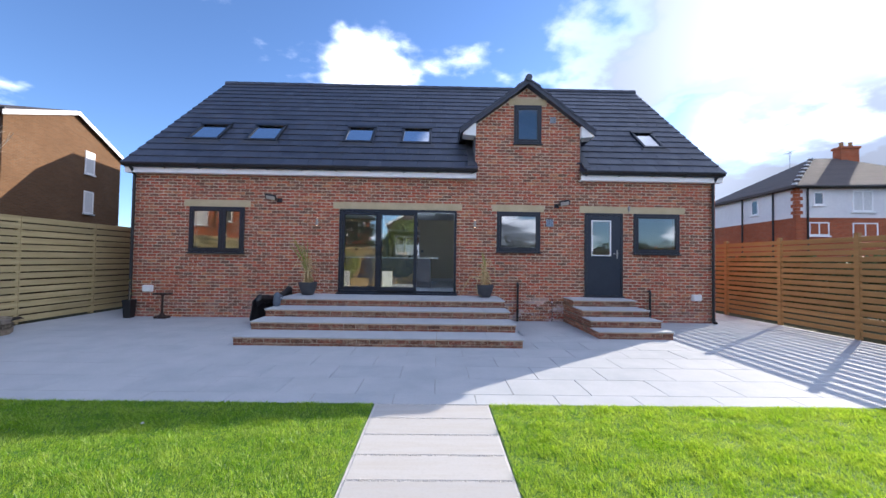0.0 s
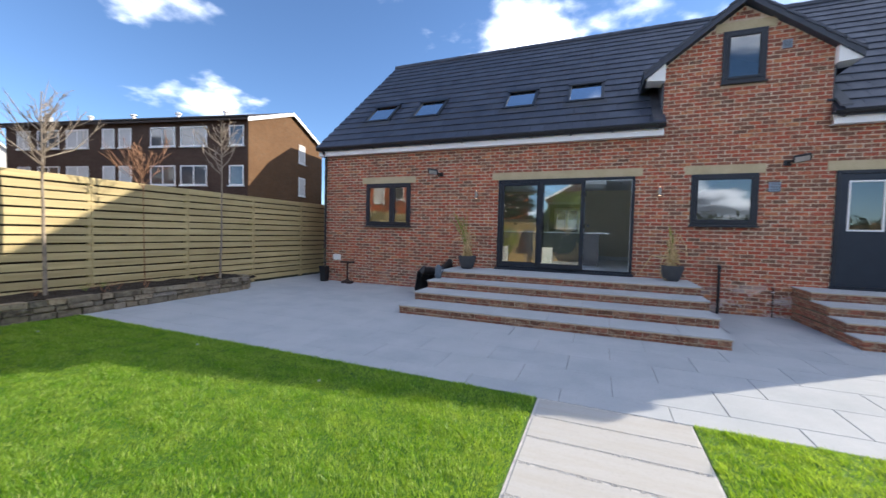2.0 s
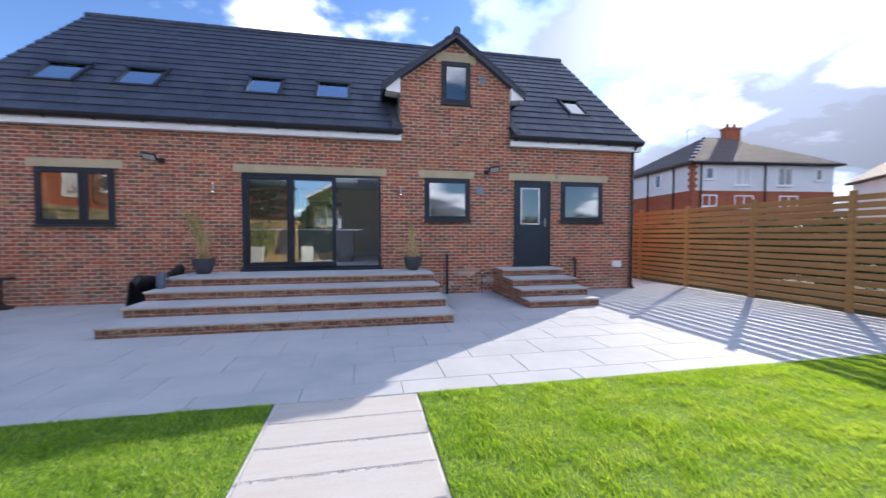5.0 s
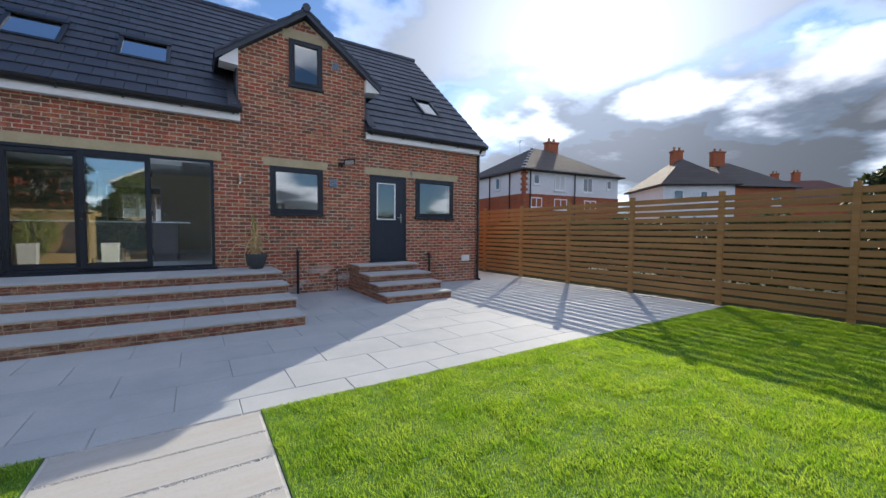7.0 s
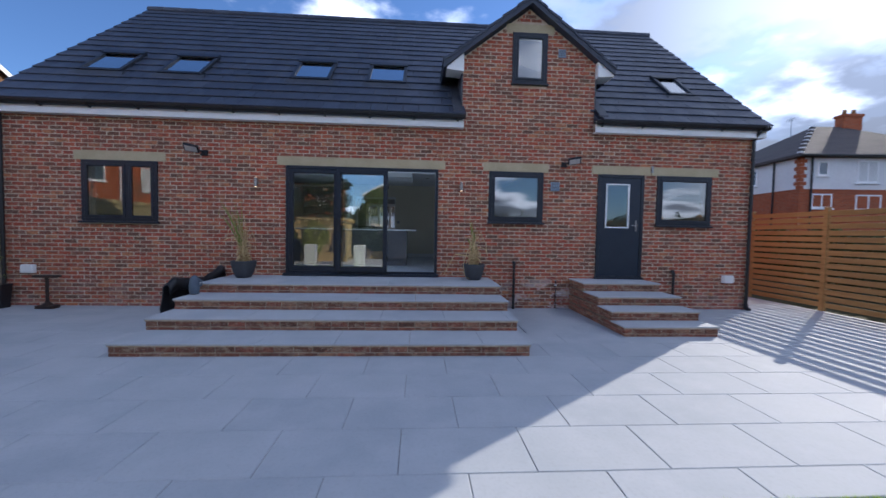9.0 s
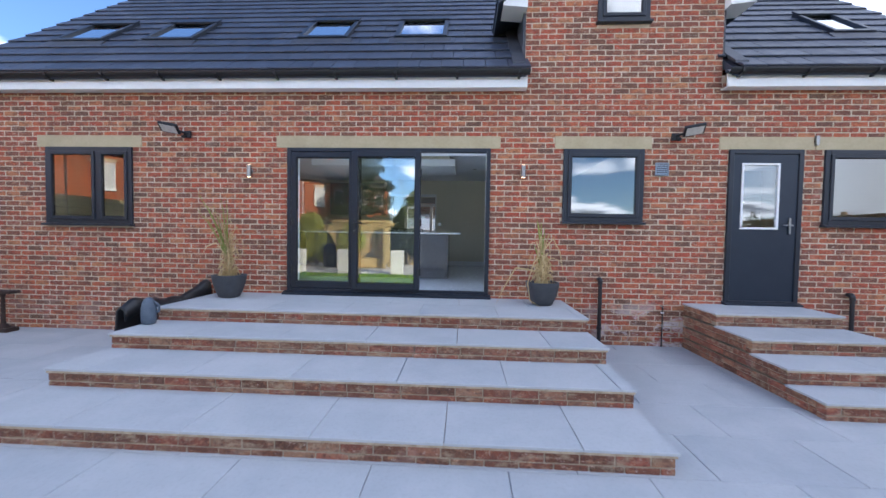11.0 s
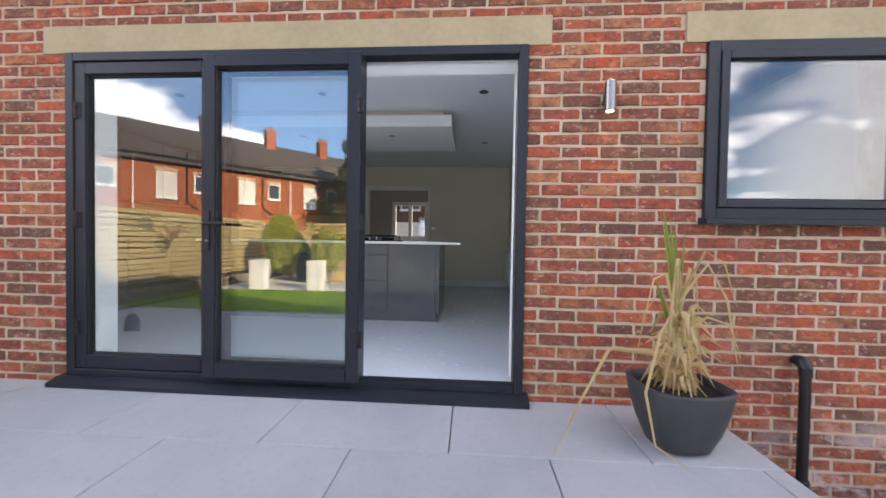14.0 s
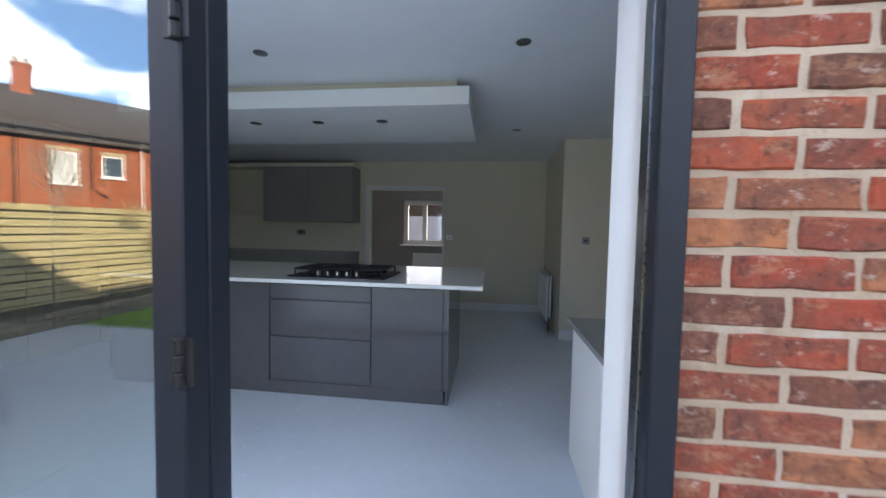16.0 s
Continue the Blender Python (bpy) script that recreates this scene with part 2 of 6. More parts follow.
def glass_mat(name, face=0.09, tint=(0.93, 0.96, 0.95)):
    """Clear glazing: gloss grows from its face-on share to full at a grazing view."""
    m = Mat(name)
    nt = m.nt
    out = nt.nodes["Material Output"]
    nt.nodes.remove(m.b)
    tr, gl, mx, lw = (m.n(k) for k in ("ShaderNodeBsdfTransparent", "ShaderNodeBsdfGlossy", "ShaderNodeMixShader", "ShaderNodeLayerWeight"))
    tr.inputs[0].default_value = (*tint, 1)
    gl.inputs["Roughness"].default_value = 0.0
    gl.inputs[0].default_value = (1, 1, 1, 1)
    lw.inputs[0].default_value = 0.5
    grazing = m.math("POWER", lw.outputs["Facing"], 5.0)
    share = m.math("ADD", m.math("MULTIPLY", grazing, 1.0 - face), face)
    m.l(share, mx.inputs[0])
    m.l(tr.outputs[0], mx.inputs[1])
    m.l(gl.outputs[0], mx.inputs[2])
    m.l(mx.outputs[0], out.inputs[0])
    return m.m


def turf_mat(name):
    m = Mat(name, 0.42, spec=0.4)
    r = m.rnd(True)
    patch = m.range(m.noise(1.9, 6, 0.68, (1.0, 2.4, 1.0)), 0.38, 0.66)
    fleck = m.range(m.noise(21, 5, 0.75), 0.44, 0.58)
    c = m.ramp(r, [(0.0, (0.022, 0.085, 0.004)), (0.40, (0.080, 0.24, 0.007)), (0.72, (0.18, 0.39, 0.012)), (0.88, (0.36, 0.52, 0.06)), (1.0, (0.76, 0.80, 0.36))])
    c = m.mix(m.math("MULTIPLY", patch, 0.5), c, m.mix(r, (0.14, 0.30, 0.012), (0.62, 0.70, 0.20)))
    m.color(c)
    lit = m.mix(r, (0.23, 0.48, 0.006), (0.54, 0.72, 0.03))
    lit = m.mix(m.math("MULTIPLY", fleck, 0.6), lit, (0.14, 0.32, 0.004))
    lit = m.mix(m.math("MULTIPLY", patch, 0.5), lit, (0.70, 0.80, 0.09))
    m.b.inputs["Subsurface Weight"].default_value = 0.0
    nt = m.nt
    tl = m.n("ShaderNodeBsdfTranslucent")
    mx = m.n("ShaderNodeMixShader")
    mx.inputs[0].default_value = 0.55
    m.l(lit, tl.inputs[0])
    m.l(m.b.outputs[0], mx.inputs[1])
    m.l(tl.outputs[0], mx.inputs[2])
    m.l(mx.outputs[0], nt.nodes["Material Output"].inputs[0])
    return m.m


def leaf_mat(name, a, b):
    m = Mat(name, 0.55, spec=0.35)
    c = m.mix(m.rnd(True), a, b)
    m.color(c)
    tl, mx = m.n("ShaderNodeBsdfTranslucent"), m.n("ShaderNodeMixShader")
    mx.inputs[0].default_value = 0.35
    m.l(c, tl.inputs[0])
    m.l(m.b.outputs[0], mx.inputs[1])
    m.l(tl.outputs[0], mx.inputs[2])
    m.l(mx.outputs[0], m.nt.nodes["Material Output"].inputs[0])
    return m.m


def courses_mat(name, brick, mortar, across=0.225, rise=0.075):
    """Brickwork of houses too far off to lay brick by brick."""
    m = Mat(name, 0.9, spec=0.2)
    g = m.n("ShaderNodeNewGeometry")
    sp, cb, bt = m.n("ShaderNodeSeparateXYZ"), m.n("ShaderNodeCombineXYZ"), m.n("ShaderNodeTexBrick")
    m.l(g.outputs["Position"], sp.inputs[0])
    m.l(m.math("ADD", sp.outputs[0], m.math("MULTIPLY", sp.outputs[1], 0.93)), cb.inputs[0])
    m.l(sp.outputs[2], cb.inputs[1])
    m.l(cb.outputs[0], bt.inputs["Vector"])
    bt.inputs["Color1"].default_value = (*brick, 1)
    bt.inputs["Color2"].default_value = (*(0.72 * v for v in brick), 1)
    bt.inputs["Mortar"].default_value = (*mortar, 1)
    bt.inputs["Scale"].default_value = 1
    bt.inputs["Brick Width"].default_value = across
    bt.inputs["Row Height"].default_value = rise
    bt.inputs["Mortar Size"].default_value = 0.008
    c = m.mix(m.range(m.noise(0.5, 5), 0.35, 0.7, 0, 0.5), bt.outputs["Color"], tuple(0.6 * v for v in brick))
    m.color(c)
    m.bump(bt.outputs["Fac"], 0.3, -0.006)
    return m.m


def emit_mat(name, col, strength):
    m = Mat(name, 0.4)
    m.color(col)
    m.b.inputs["Emission Color"].default_value = (*col, 1)
    m.b.inputs["Emission Strength"].default_value = strength
    return m.m


BRICK_ONE = brick_mat("facing_brick", False, False)
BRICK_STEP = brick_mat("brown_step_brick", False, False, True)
BRICK_MANY = brick_mat("facing_brick_run", True)
MORTAR = mortar_mat()
BED_MORTAR = plain_mat("tread_bed_mortar", (0.30, 0.225, 0.14), (0.56, 0.46, 0.33), 14, 0.95, bump=0.6)
STEP_MORTAR = plain_mat("step_mortar", (0.22, 0.17, 0.115), (0.46, 0.38, 0.27), 9, 0.95, bump=0.5)
STONE = plain_mat("lintel_stone", (0.40, 0.33, 0.20), (0.50, 0.42, 0.27), 3, 0.9, bump=0.4)
SLAB = slab_mat("porcelain_slab")


def plank_mat():
    m = Mat("sandstone_plank", 0.75, spec=0.08)
    vein, fine = m.noise(1.0, 7, 0.68, (1.6, 11, 4)), m.noise(45, 5, 0.6)
    base = m.ramp(m.rnd(False), [(0.0, (0.43, 0.425, 0.41)), (1.0, (0.49, 0.48, 0.455))])
    c = m.mix(m.range(vein, 0.44, 0.68, 0, 0.4), base, (0.42, 0.38, 0.32))
    c = m.mix(m.range(fine, 0.5, 0.8, 0, 0.25), c, (0.30, 0.285, 0.26))
    m.color(c)
    m.bump(m.mix(0.5, vein, fine), 0.25, 0.003)
    return m.m


PLANK = plank_mat()
JOINT = plain_mat("joint_sand", (0.27, 0.26, 0.24), (0.35, 0.34, 0.31), 8, 0.95)
FRAME = plain_mat("anthracite_frame", (0.018, 0.022, 0.030), (0.022, 0.028, 0.040), 4, 0.38, bump=0.05, spec=0.3)
DOOR_PAINT = plain_mat("anthracite_door_skin", (0.012, 0.020, 0.034), (0.017, 0.026, 0.042), 4, 0.42, bump=0.08, spec=0.35)
GASKET = plain_mat("rubber_gasket", (0.006, 0.006, 0.007), (0.01, 0.01, 0.011), 20, 0.6)
GLASS = glass_mat("double_glazing", 0.115)
WINDOW_GLASS = glass_mat("coated_glazing", 0.11, (0.84, 0.88, 0.88))
ROOF_GLASS = glass_mat("roof_glazing", 0.85, (0.6, 0.66, 0.7))
WHITE = plain_mat("white_upvc", (0.74, 0.74, 0.73), (0.82, 0.82, 0.81), 3, 0.4, bump=0.04)
TILE_ONE = tile_mat("slate_grey_tile", False)
TILE_MANY = tile_mat("slate_grey_tile_run", True)
LEAD = plain_mat("lead_grey", (0.05, 0.055, 0.065), (0.09, 0.095, 0.11), 5, 0.55, 0.3)
BLACK = plain_mat("black_plastic", (0.008, 0.009, 0.011), (0.016, 0.017, 0.02), 8, 0.45)
STEEL = plain_mat("brushed_steel", (0.24, 0.24, 0.24), (0.32, 0.32, 0.31), 12, 0.32, 1.0)
WOOD_L = wood_mat("pale_fence_wood", (0.36, 0.285, 0.135), (0.57, 0.475, 0.25), 1)
# shade between the left fence's slats, put into the backing slats' colour
WOOD_GAP_SHADE = wood_mat("gap_shade_wood", (0.030, 0.022, 0.013), (0.065, 0.048, 0.028), 1)
WOOD_R = wood_mat("amber_fence_wood", (0.27, 0.15, 0.052), (0.42, 0.24, 0.088), 1)
WOOD_X = wood_mat("back_fence_wood", (0.44, 0.30, 0.12), (0.58, 0.42, 0.18), 0)
WOOD_Z = wood_mat("post_wood", (0.34, 0.24, 0.10), (0.48, 0.36, 0.16), 2)
TURF = turf_mat("turf_blades")
TURF_BASE = plain_mat("turf_backing", (0.05, 0.13, 0.006), (0.09, 0.19, 0.010), 4, 0.9, bump=0.8, dist=0.02)
SOIL = plain_mat("dark_soil", (0.018, 0.013, 0.009), (0.05, 0.036, 0.025), 14, 0.95, bump=1.0, dist=0.02)


def rubble_mat():
    m = Mat("walling_stone", 0.9, spec=0.2)
    base = m.ramp(m.rnd(False), [(0.0, (0.075, 0.062, 0.048)), (0.3, (0.20, 0.165, 0.115)), (0.55, (0.13, 0.115, 0.095)), (0.8, (0.30, 0.24, 0.16)), (1.0, (0.22, 0.20, 0.175))])
    big, fine = m.noise(9, 5, 0.65), m.noise(60, 5, 0.7)
    c = m.mix(m.range(big, 0.42, 0.68, 0, 0.6), base, (0.34, 0.30, 0.22))
    c = m.mix(m.range(m.noise(17, 5, 0.7), 0.55, 0.68, 0, 0.7), c, (0.05, 0.045, 0.035))
    m.color(c)
    m.bump(m.mix(0.5, big, fine), 0.9, 0.012)
    return m.m


RUBBLE = rubble_mat()
GRAVEL = plain_mat("pale_gravel", (0.42, 0.40, 0.37), (0.66, 0.64, 0.60), 30, 0.8)
GROUND = plain_mat("rough_ground", (0.025, 0.030, 0.014), (0.055, 0.052, 0.026), 0.5, 0.95, bump=0.5, dist=0.02, spec=0.05)
ROAD = plain_mat("tarmac", (0.045, 0.045, 0.047), (0.065, 0.065, 0.066), 2, 0.9)
PLASTER = plain_mat("cream_plaster", (0.70, 0.645, 0.50), (0.74, 0.685, 0.54), 1.5, 0.8, bump=0.05)
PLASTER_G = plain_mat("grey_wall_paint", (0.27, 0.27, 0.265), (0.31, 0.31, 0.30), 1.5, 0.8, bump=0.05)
PLASTER_W = plain_mat("white_plaster", (0.78, 0.78, 0.76), (0.82, 0.82, 0.80), 1.5, 0.75, bump=0.05)
CEIL = plain_mat("ceiling_paint", (0.80, 0.81, 0.82), (0.84, 0.85, 0.86), 1.2, 0.8, bump=0.04)
FLOOR_TILE = plain_mat("pale_floor_tile", (0.68, 0.72, 0.78), (0.74, 0.78, 0.84), 2, 0.2, bump=0.02)
GLOSS_GREY = plain_mat("grey_gloss_door", (0.085, 0.082, 0.086), (0.10, 0.097, 0.10), 2, 0.10, bump=0.01)
GLOSS_LIGHT = plain_mat("stone_gloss_door", (0.27, 0.26, 0.23), (0.30, 0.29, 0.26), 2, 0.10, bump=0.01)
QUARTZ = plain_mat("white_quartz", (0.72, 0.72, 0.70), (0.80, 0.80, 0.78), 40, 0.08, bump=0.01)
GREY_STONE = plain_mat("grey_worktop", (0.24, 0.24, 0.24), (0.33, 0.33, 0.32), 40, 0.2)
IRON = plain_mat("cast_iron", (0.010, 0.010, 0.011), (0.02, 0.02, 0.022), 30, 0.5, 0.4)
POT = plain_mat("dark_grey_pot", (0.035, 0.038, 0.044), (0.06, 0.064, 0.072), 10, 0.6)
LEAF_G = leaf_mat("long_green_leaf", (0.16, 0.24, 0.04), (0.36, 0.40, 0.10))
LEAF_D = leaf_mat("dry_straw_leaf", (0.46, 0.33, 0.14), (0.72, 0.58, 0.32))
BARK = plain_mat("grey_bark", (0.19, 0.155, 0.12), (0.33, 0.28, 0.22), 20, 0.9, bump=0.6)
TWIG = plain_mat("red_brown_twig", (0.20, 0.10, 0.055), (0.32, 0.18, 0.10), 20, 0.9)
HEDGE = leaf_mat("hedge_leaf", (0.26, 0.30, 0.04), (0.56, 0.55, 0.12))
CONIFER = leaf_mat("conifer_needles", (0.030, 0.05, 0.018), (0.075, 0.09, 0.035))
FAR_BROWN = courses_mat("brown_brickwork", (0.16, 0.085, 0.04), (0.15, 0.115, 0.08))
FAR_ORANGE = courses_mat("orange_brickwork", (0.32, 0.18, 0.085), (0.30, 0.24, 0.17))
FAR_RED = courses_mat("red_brickwork", (0.42, 0.11, 0.045), (0.30, 0.17, 0.11))
FAR_DARK = courses_mat("dark_brickwork", (0.095, 0.058, 0.042), (0.10, 0.075, 0.06))
HOUSE_BRICK = courses_mat("house_brickwork", (0.34, 0.09, 0.055), (0.45, 0.40, 0.34))
RENDER = plain_mat("white_render", (0.66, 0.65, 0.65), (0.76, 0.75, 0.74), 0.8, 0.9, bump=0.2)
FAR_ROOF = plain_mat("far_roof_tile", (0.060, 0.048, 0.045), (0.10, 0.08, 0.072), 1.5, 0.85, bump=0.5, dist=0.02, stretch=(0.3, 0.3, 6))
FAR_GLASS = plain_mat("far_pane", (0.03, 0.045, 0.06), (0.06, 0.08, 0.10), 0.6, 0.05, spec=1.0, bump=0.0)
CURTAIN = plain_mat("net_curtain", (0.50, 0.50, 0.50), (0.68, 0.68, 0.66), 5, 0.9, stretch=(6, 6, 1))
LAMP_GLOW = emit_mat("lamp_glow", (1.0, 0.66, 0.34), 2.0)

# ---- building helpers ----


def link_mesh(name, me, material, parent=None, label=""):
    ob = new(name, me)
    if material is not None and not me.materials:
        me.materials.append(material)
    ob.parent = parent
    if label:
        ob["label"] = label
    return ob


def part(name, bm, material, parent=None, label="", smooth=False):
    me = bpy.data.meshes.new(name)
    if smooth:
        for f in bm.faces:
            f.smooth = True
    bm.to_mesh(me)
    bm.free()
    return link_mesh(name, me, material, parent, label)


def empty(name, m=None):
    ob = new(name)
    ob.empty_display_size = 0.1
    if m is not None:
        ob.matrix_world = m
    return ob


def add_box(bm, x0, x1, y0, y1, z0, z1):
    v = [bm.verts.new((x, y, z)) for x in (x0, x1) for y in (y0, y1) for z in (z0, z1)]
    for q in ((0, 1, 3, 2), (4, 6, 7, 5), (0, 4, 5, 1), (2, 3, 7, 6), (0, 2, 6, 4), (1, 5, 7, 3)):
        bm.faces.new([v[i] for i in q])
    return bm


def box(*b, bevel=0.0):
    bm = add_box(bmesh.new(), *b)
    if bevel:
        bmesh.ops.bevel(bm, geom=bm.edges[:], offset=bevel, segments=2, profile=0.6, affect="EDGES")
    return bm


def prism(points, axis, a, b, bevel=0.0):
    """An outline in the two other axes, drawn out along one axis from a to b."""
    bm = bmesh.new()

    def at(p, s):
        p = list(p)
        p.insert(axis, s)
        return bm.verts.new(p)

    lo, hi = [at(p, a) for p in points], [at(p, b) for p in points]
    n = len(points)
    bm.faces.new(lo)
    bm.faces.new(hi[::-1])
    for i in range(n):
        bm.faces.new((lo[i], hi[i], hi[(i + 1) % n], lo[(i + 1) % n]))
    bmesh.ops.recalc_face_normals(bm, faces=bm.faces[:])
    if bevel:
        bmesh.ops.bevel(bm, geom=bm.edges[:], offset=bevel, segments=1, affect="EDGES")
    return bm


def lathe(profile, seg=20, bm=None, at=(0, 0, 0)):
    bm = bm or bmesh.new()
    rings = []
    for r, z in profile:
        rings.append([bm.verts.new((at[0] + r * math.cos(2 * math.pi * k / seg), at[1] + r * math.sin(2 * math.pi * k / seg), at[2] + z)) for k in range(seg)])
    for a, b in zip(rings, rings[1:]):
        for k in range(seg):
            bm.faces.new((a[k], a[(k + 1) % seg], b[(k + 1) % seg], b[k]))
    bm.faces.new(rings[0][::-1])
    bm.faces.new(rings[-1])
    return bm


def tube(points, radii, seg=8, bm=None):
    """A bent tube along points."""
    bm = bm or bmesh.new()
    pts = [Vector(p) for p in points]
    if isinstance(radii, (int, float)):
        radii = [radii] * len(pts)
    rings, side = [], None
    for i, p in enumerate(pts):
        d = (pts[min(i + 1, len(pts) - 1)] - pts[max(i - 1, 0)]).normalized()
        if side is None:
            side = d.orthogonal().normalized()
        side = (side - d * side.dot(d)).normalized()
        up = d.cross(side)
        rings.append([bm.verts.new(p + radii[i] * (math.cos(2 * math.pi * k / seg) * side + math.sin(2 * math.pi * k / seg) * up)) for k in range(seg)])
    for a, b in zip(rings, rings[1:]):
        for k in range(seg):
            bm.faces.new((a[k], a[(k + 1) % seg], b[(k + 1) % seg], b[k]))
    bm.faces.new(rings[0][::-1])
    bm.faces.new(rings[-1])
    return bm


def raw_mesh(name, verts, faces):
    me = bpy.data.meshes.new(name)
    me.from_pydata(verts, [], faces)
    me.update()
    return me


def chamfered(x0, x1, y0, y1, z0, z1, c, verts, faces, axis="y"):
    """A block whose outer face (towards -y, or +z) has worn edges."""
    n = len(verts)
    if axis == "y":
        for a, yy in ((0, y1), (0, y0 + c), (c, y0)):
            verts += [(x0 + a, yy, z0 + a), (x1 - a, yy, z0 + a), (x1 - a, yy, z1 - a), (x0 + a, yy, z1 - a)]
    else:
        for a, zz in ((0, z0), (0, z1 - c), (c, z1)):
            verts += [(x0 + a, y0 + a, zz), (x1 - a, y0 + a, zz), (x1 - a, y1 - a, zz), (x0 + a, y1 - a, zz)]
    for r in (0, 4):
        for k in range(4):
            a, b = n + r + k, n + r + (k + 1) % 4
            faces.append((a, b, b + 4, a + 4))
    faces.append((n + 8, n + 9, n + 10, n + 11))


WALL_Y = 9.68
MORTAR_Y = WALL_Y + 0.006
X0, X1 = -7.60, 7.08
FLOOR_Z = 0.66
COURSE = 0.075
PITCH = 0.225
# openings in the garden front: x0, x1, z0, z1 (without lintels)
OPENINGS = {"patio": (-2.455, 0.485, 0.62, 2.745), "kitchen": (1.50, 2.60, 1.70, 2.745), "small": (-6.18, -4.82, 1.57, 2.745),
            "back_door": (3.73, 4.70, 0.62, 2.745), "utility": (4.98, 6.15, 1.70, 2.745), "gable": (1.91, 2.61, 4.45, 5.47)}
LINTELS = [(-2.62, 0.62), (1.38, 2.70), (-6.32, -4.68), (3.60, 4.83), (4.86, 6.29)]
LINTEL_Z = (2.745, 2.92)
GABLE = (0.94, 3.60, 4.96, 2.24, 5.93)  # left, right, shoulder, apex x, apex z
EAVE_Z = 3.75
EAVE_Y = 9.46
ROOF_K = (7.75 - 3.80) / (13.90 - EAVE_Y)


def roof_z(y):
    return 3.80 + (y - EAVE_Y) * ROOF_K


# ---- ground ----
gm = bmesh.new()
add_box(gm, -400, 400, -400, 400, -0.6, -0.06)
tagged(part("ground", gm, GROUND), "rough ground of earth and thin grass round the houses", "ground", kind="structure")
# ---- the house: walls ----


def holes_between(z0, z1):
    hs = [(o[0], o[1]) for o in OPENINGS.values() if o[2] < z1 - 0.01 and o[3] > z0 + 0.01]
    hs += [(a, b) for a, b in LINTELS if LINTEL_Z[0] < z1 - 0.01 and LINTEL_Z[1] > z0 + 0.01]
    if 5.47 < z1 - 0.01 and 5.64 > z0 + 0.01:
        hs.append((1.78, 2.74))
    return sorted(hs)


def spans(a, b, hs):
    at, out = a, []
    for h0, h1 in hs:
        if h1 <= a or h0 >= b:
            continue
        if h0 - at > 0.03:
            out.append((at, h0))
        at = max(at, h1)
    if b - at > 0.03:
        out.append((at, b))
    return out


def wall_backing():
    """The mortar face and the inner leaf, cut by the openings."""
    bm = bmesh.new()
    zs = sorted({-0.06, EAVE_Z, LINTEL_Z[0], LINTEL_Z[1], *(o[2] for k, o in OPENINGS.items() if k != "gable"), *(o[3] for k, o in OPENINGS.items() if k != "gable")})
    for z0, z1 in zip(zs, zs[1:]):
        for a, b in spans(X0, X1, sorted((o[0], o[1]) for o in OPENINGS.values() if o[2] < z1 - 0.005 and o[3] > z0 + 0.005)):
            add_box(bm, a, b, MORTAR_Y, WALL_Y + 0.30, z0, z1)
    gl, gr, sh, ax, az = GABLE
    ga, gb, g0, g1 = OPENINGS["gable"]
    add_box(bm, gl, gr, MORTAR_Y, WALL_Y + 0.30, EAVE_Z, g0)
    add_box(bm, gl, ga, MORTAR_Y, WALL_Y + 0.30, g0, sh)
    add_box(bm, gb, gr, MORTAR_Y, WALL_Y + 0.30, g0, sh)

    def edge(x):
        return sh + (az - sh) * ((x - gl) / (ax - gl) if x < ax else (gr - x) / (gr - ax))

    for pts in ([(gl, sh), (ga, sh), (ga, edge(ga))], [(gb, sh), (gr, sh), (gb, edge(gb))], [(ga, g1), (gb, g1), (gb, edge(gb)), (ax, az), (ga, edge(ga))]):
        tmp = prism(pts, 1, MORTAR_Y, WALL_Y + 0.30)
        me = bpy.data.meshes.new("tmp")
        tmp.to_mesh(me)
        tmp.free()
        bm.from_mesh(me)
        bpy.data.meshes.remove(me)
    return bm


wall_front = part("wall_front", wall_backing(), MORTAR)
tagged(wall_front, "red multi-tone brick garden front with pale mortar", "wall", kind="structure")

# ---- the roof ----
VELUX = [(-6.36, 0.86), (-4.80, 0.86), (-2.20, 0.82), (-0.62, 0.84), (5.90, 0.60)]
SLOPE = math.atan(ROOF_K)
roof = empty("roof")
tagged(roof, "pitched roof of dark slate-grey concrete tiles", "roof", kind="structure")
RX0, RX1 = X0 - 0.12, X1 + 0.10
RIDGE_Y, RIDGE_Z = 13.90, 7.75
for da, db, dy in ((RX0 + 0.02, 0.93, 9.49), (0.93, 3.61, 10.05), (3.61, RX1 - 0.02, 9.49)):
    part("roof_deck", prism([(dy, roof_z(dy) - 0.05), (RIDGE_Y, RIDGE_Z - 0.05), (18.42, roof_z(9.49) - 0.05), (18.42, roof_z(9.49) - 0.16), (RIDGE_Y, RIDGE_Z - 0.20), (dy, roof_z(dy) - 0.16)], 0, da, db), TILE_MANY, roof)
# side and back walls of the house
GAB = [(WALL_Y + 0.30, -0.06), (18.1, -0.06), (18.1, EAVE_Z), (RIDGE_Y, RIDGE_Z - 0.24), (WALL_Y + 0.30, EAVE_Z + 0.22)]
tagged(part("wall_west", prism(GAB, 0, X0, X0 + 0.30), HOUSE_BRICK), "red brick gable end wall", "wall", kind="structure")
tagged(part("wall_east", prism(GAB, 0, X1 - 0.30, X1), HOUSE_BRICK), "red brick gable end wall", "wall", kind="structure")
back = bmesh.new()
BW = (-2.05, -0.55, 1.58, 2.66)
add_box(back, X0 + 0.30, BW[0], 18.1, 18.4, -0.06, EAVE_Z)
add_box(back, BW[1], X1 - 0.30, 18.1, 18.4, -0.06, EAVE_Z)
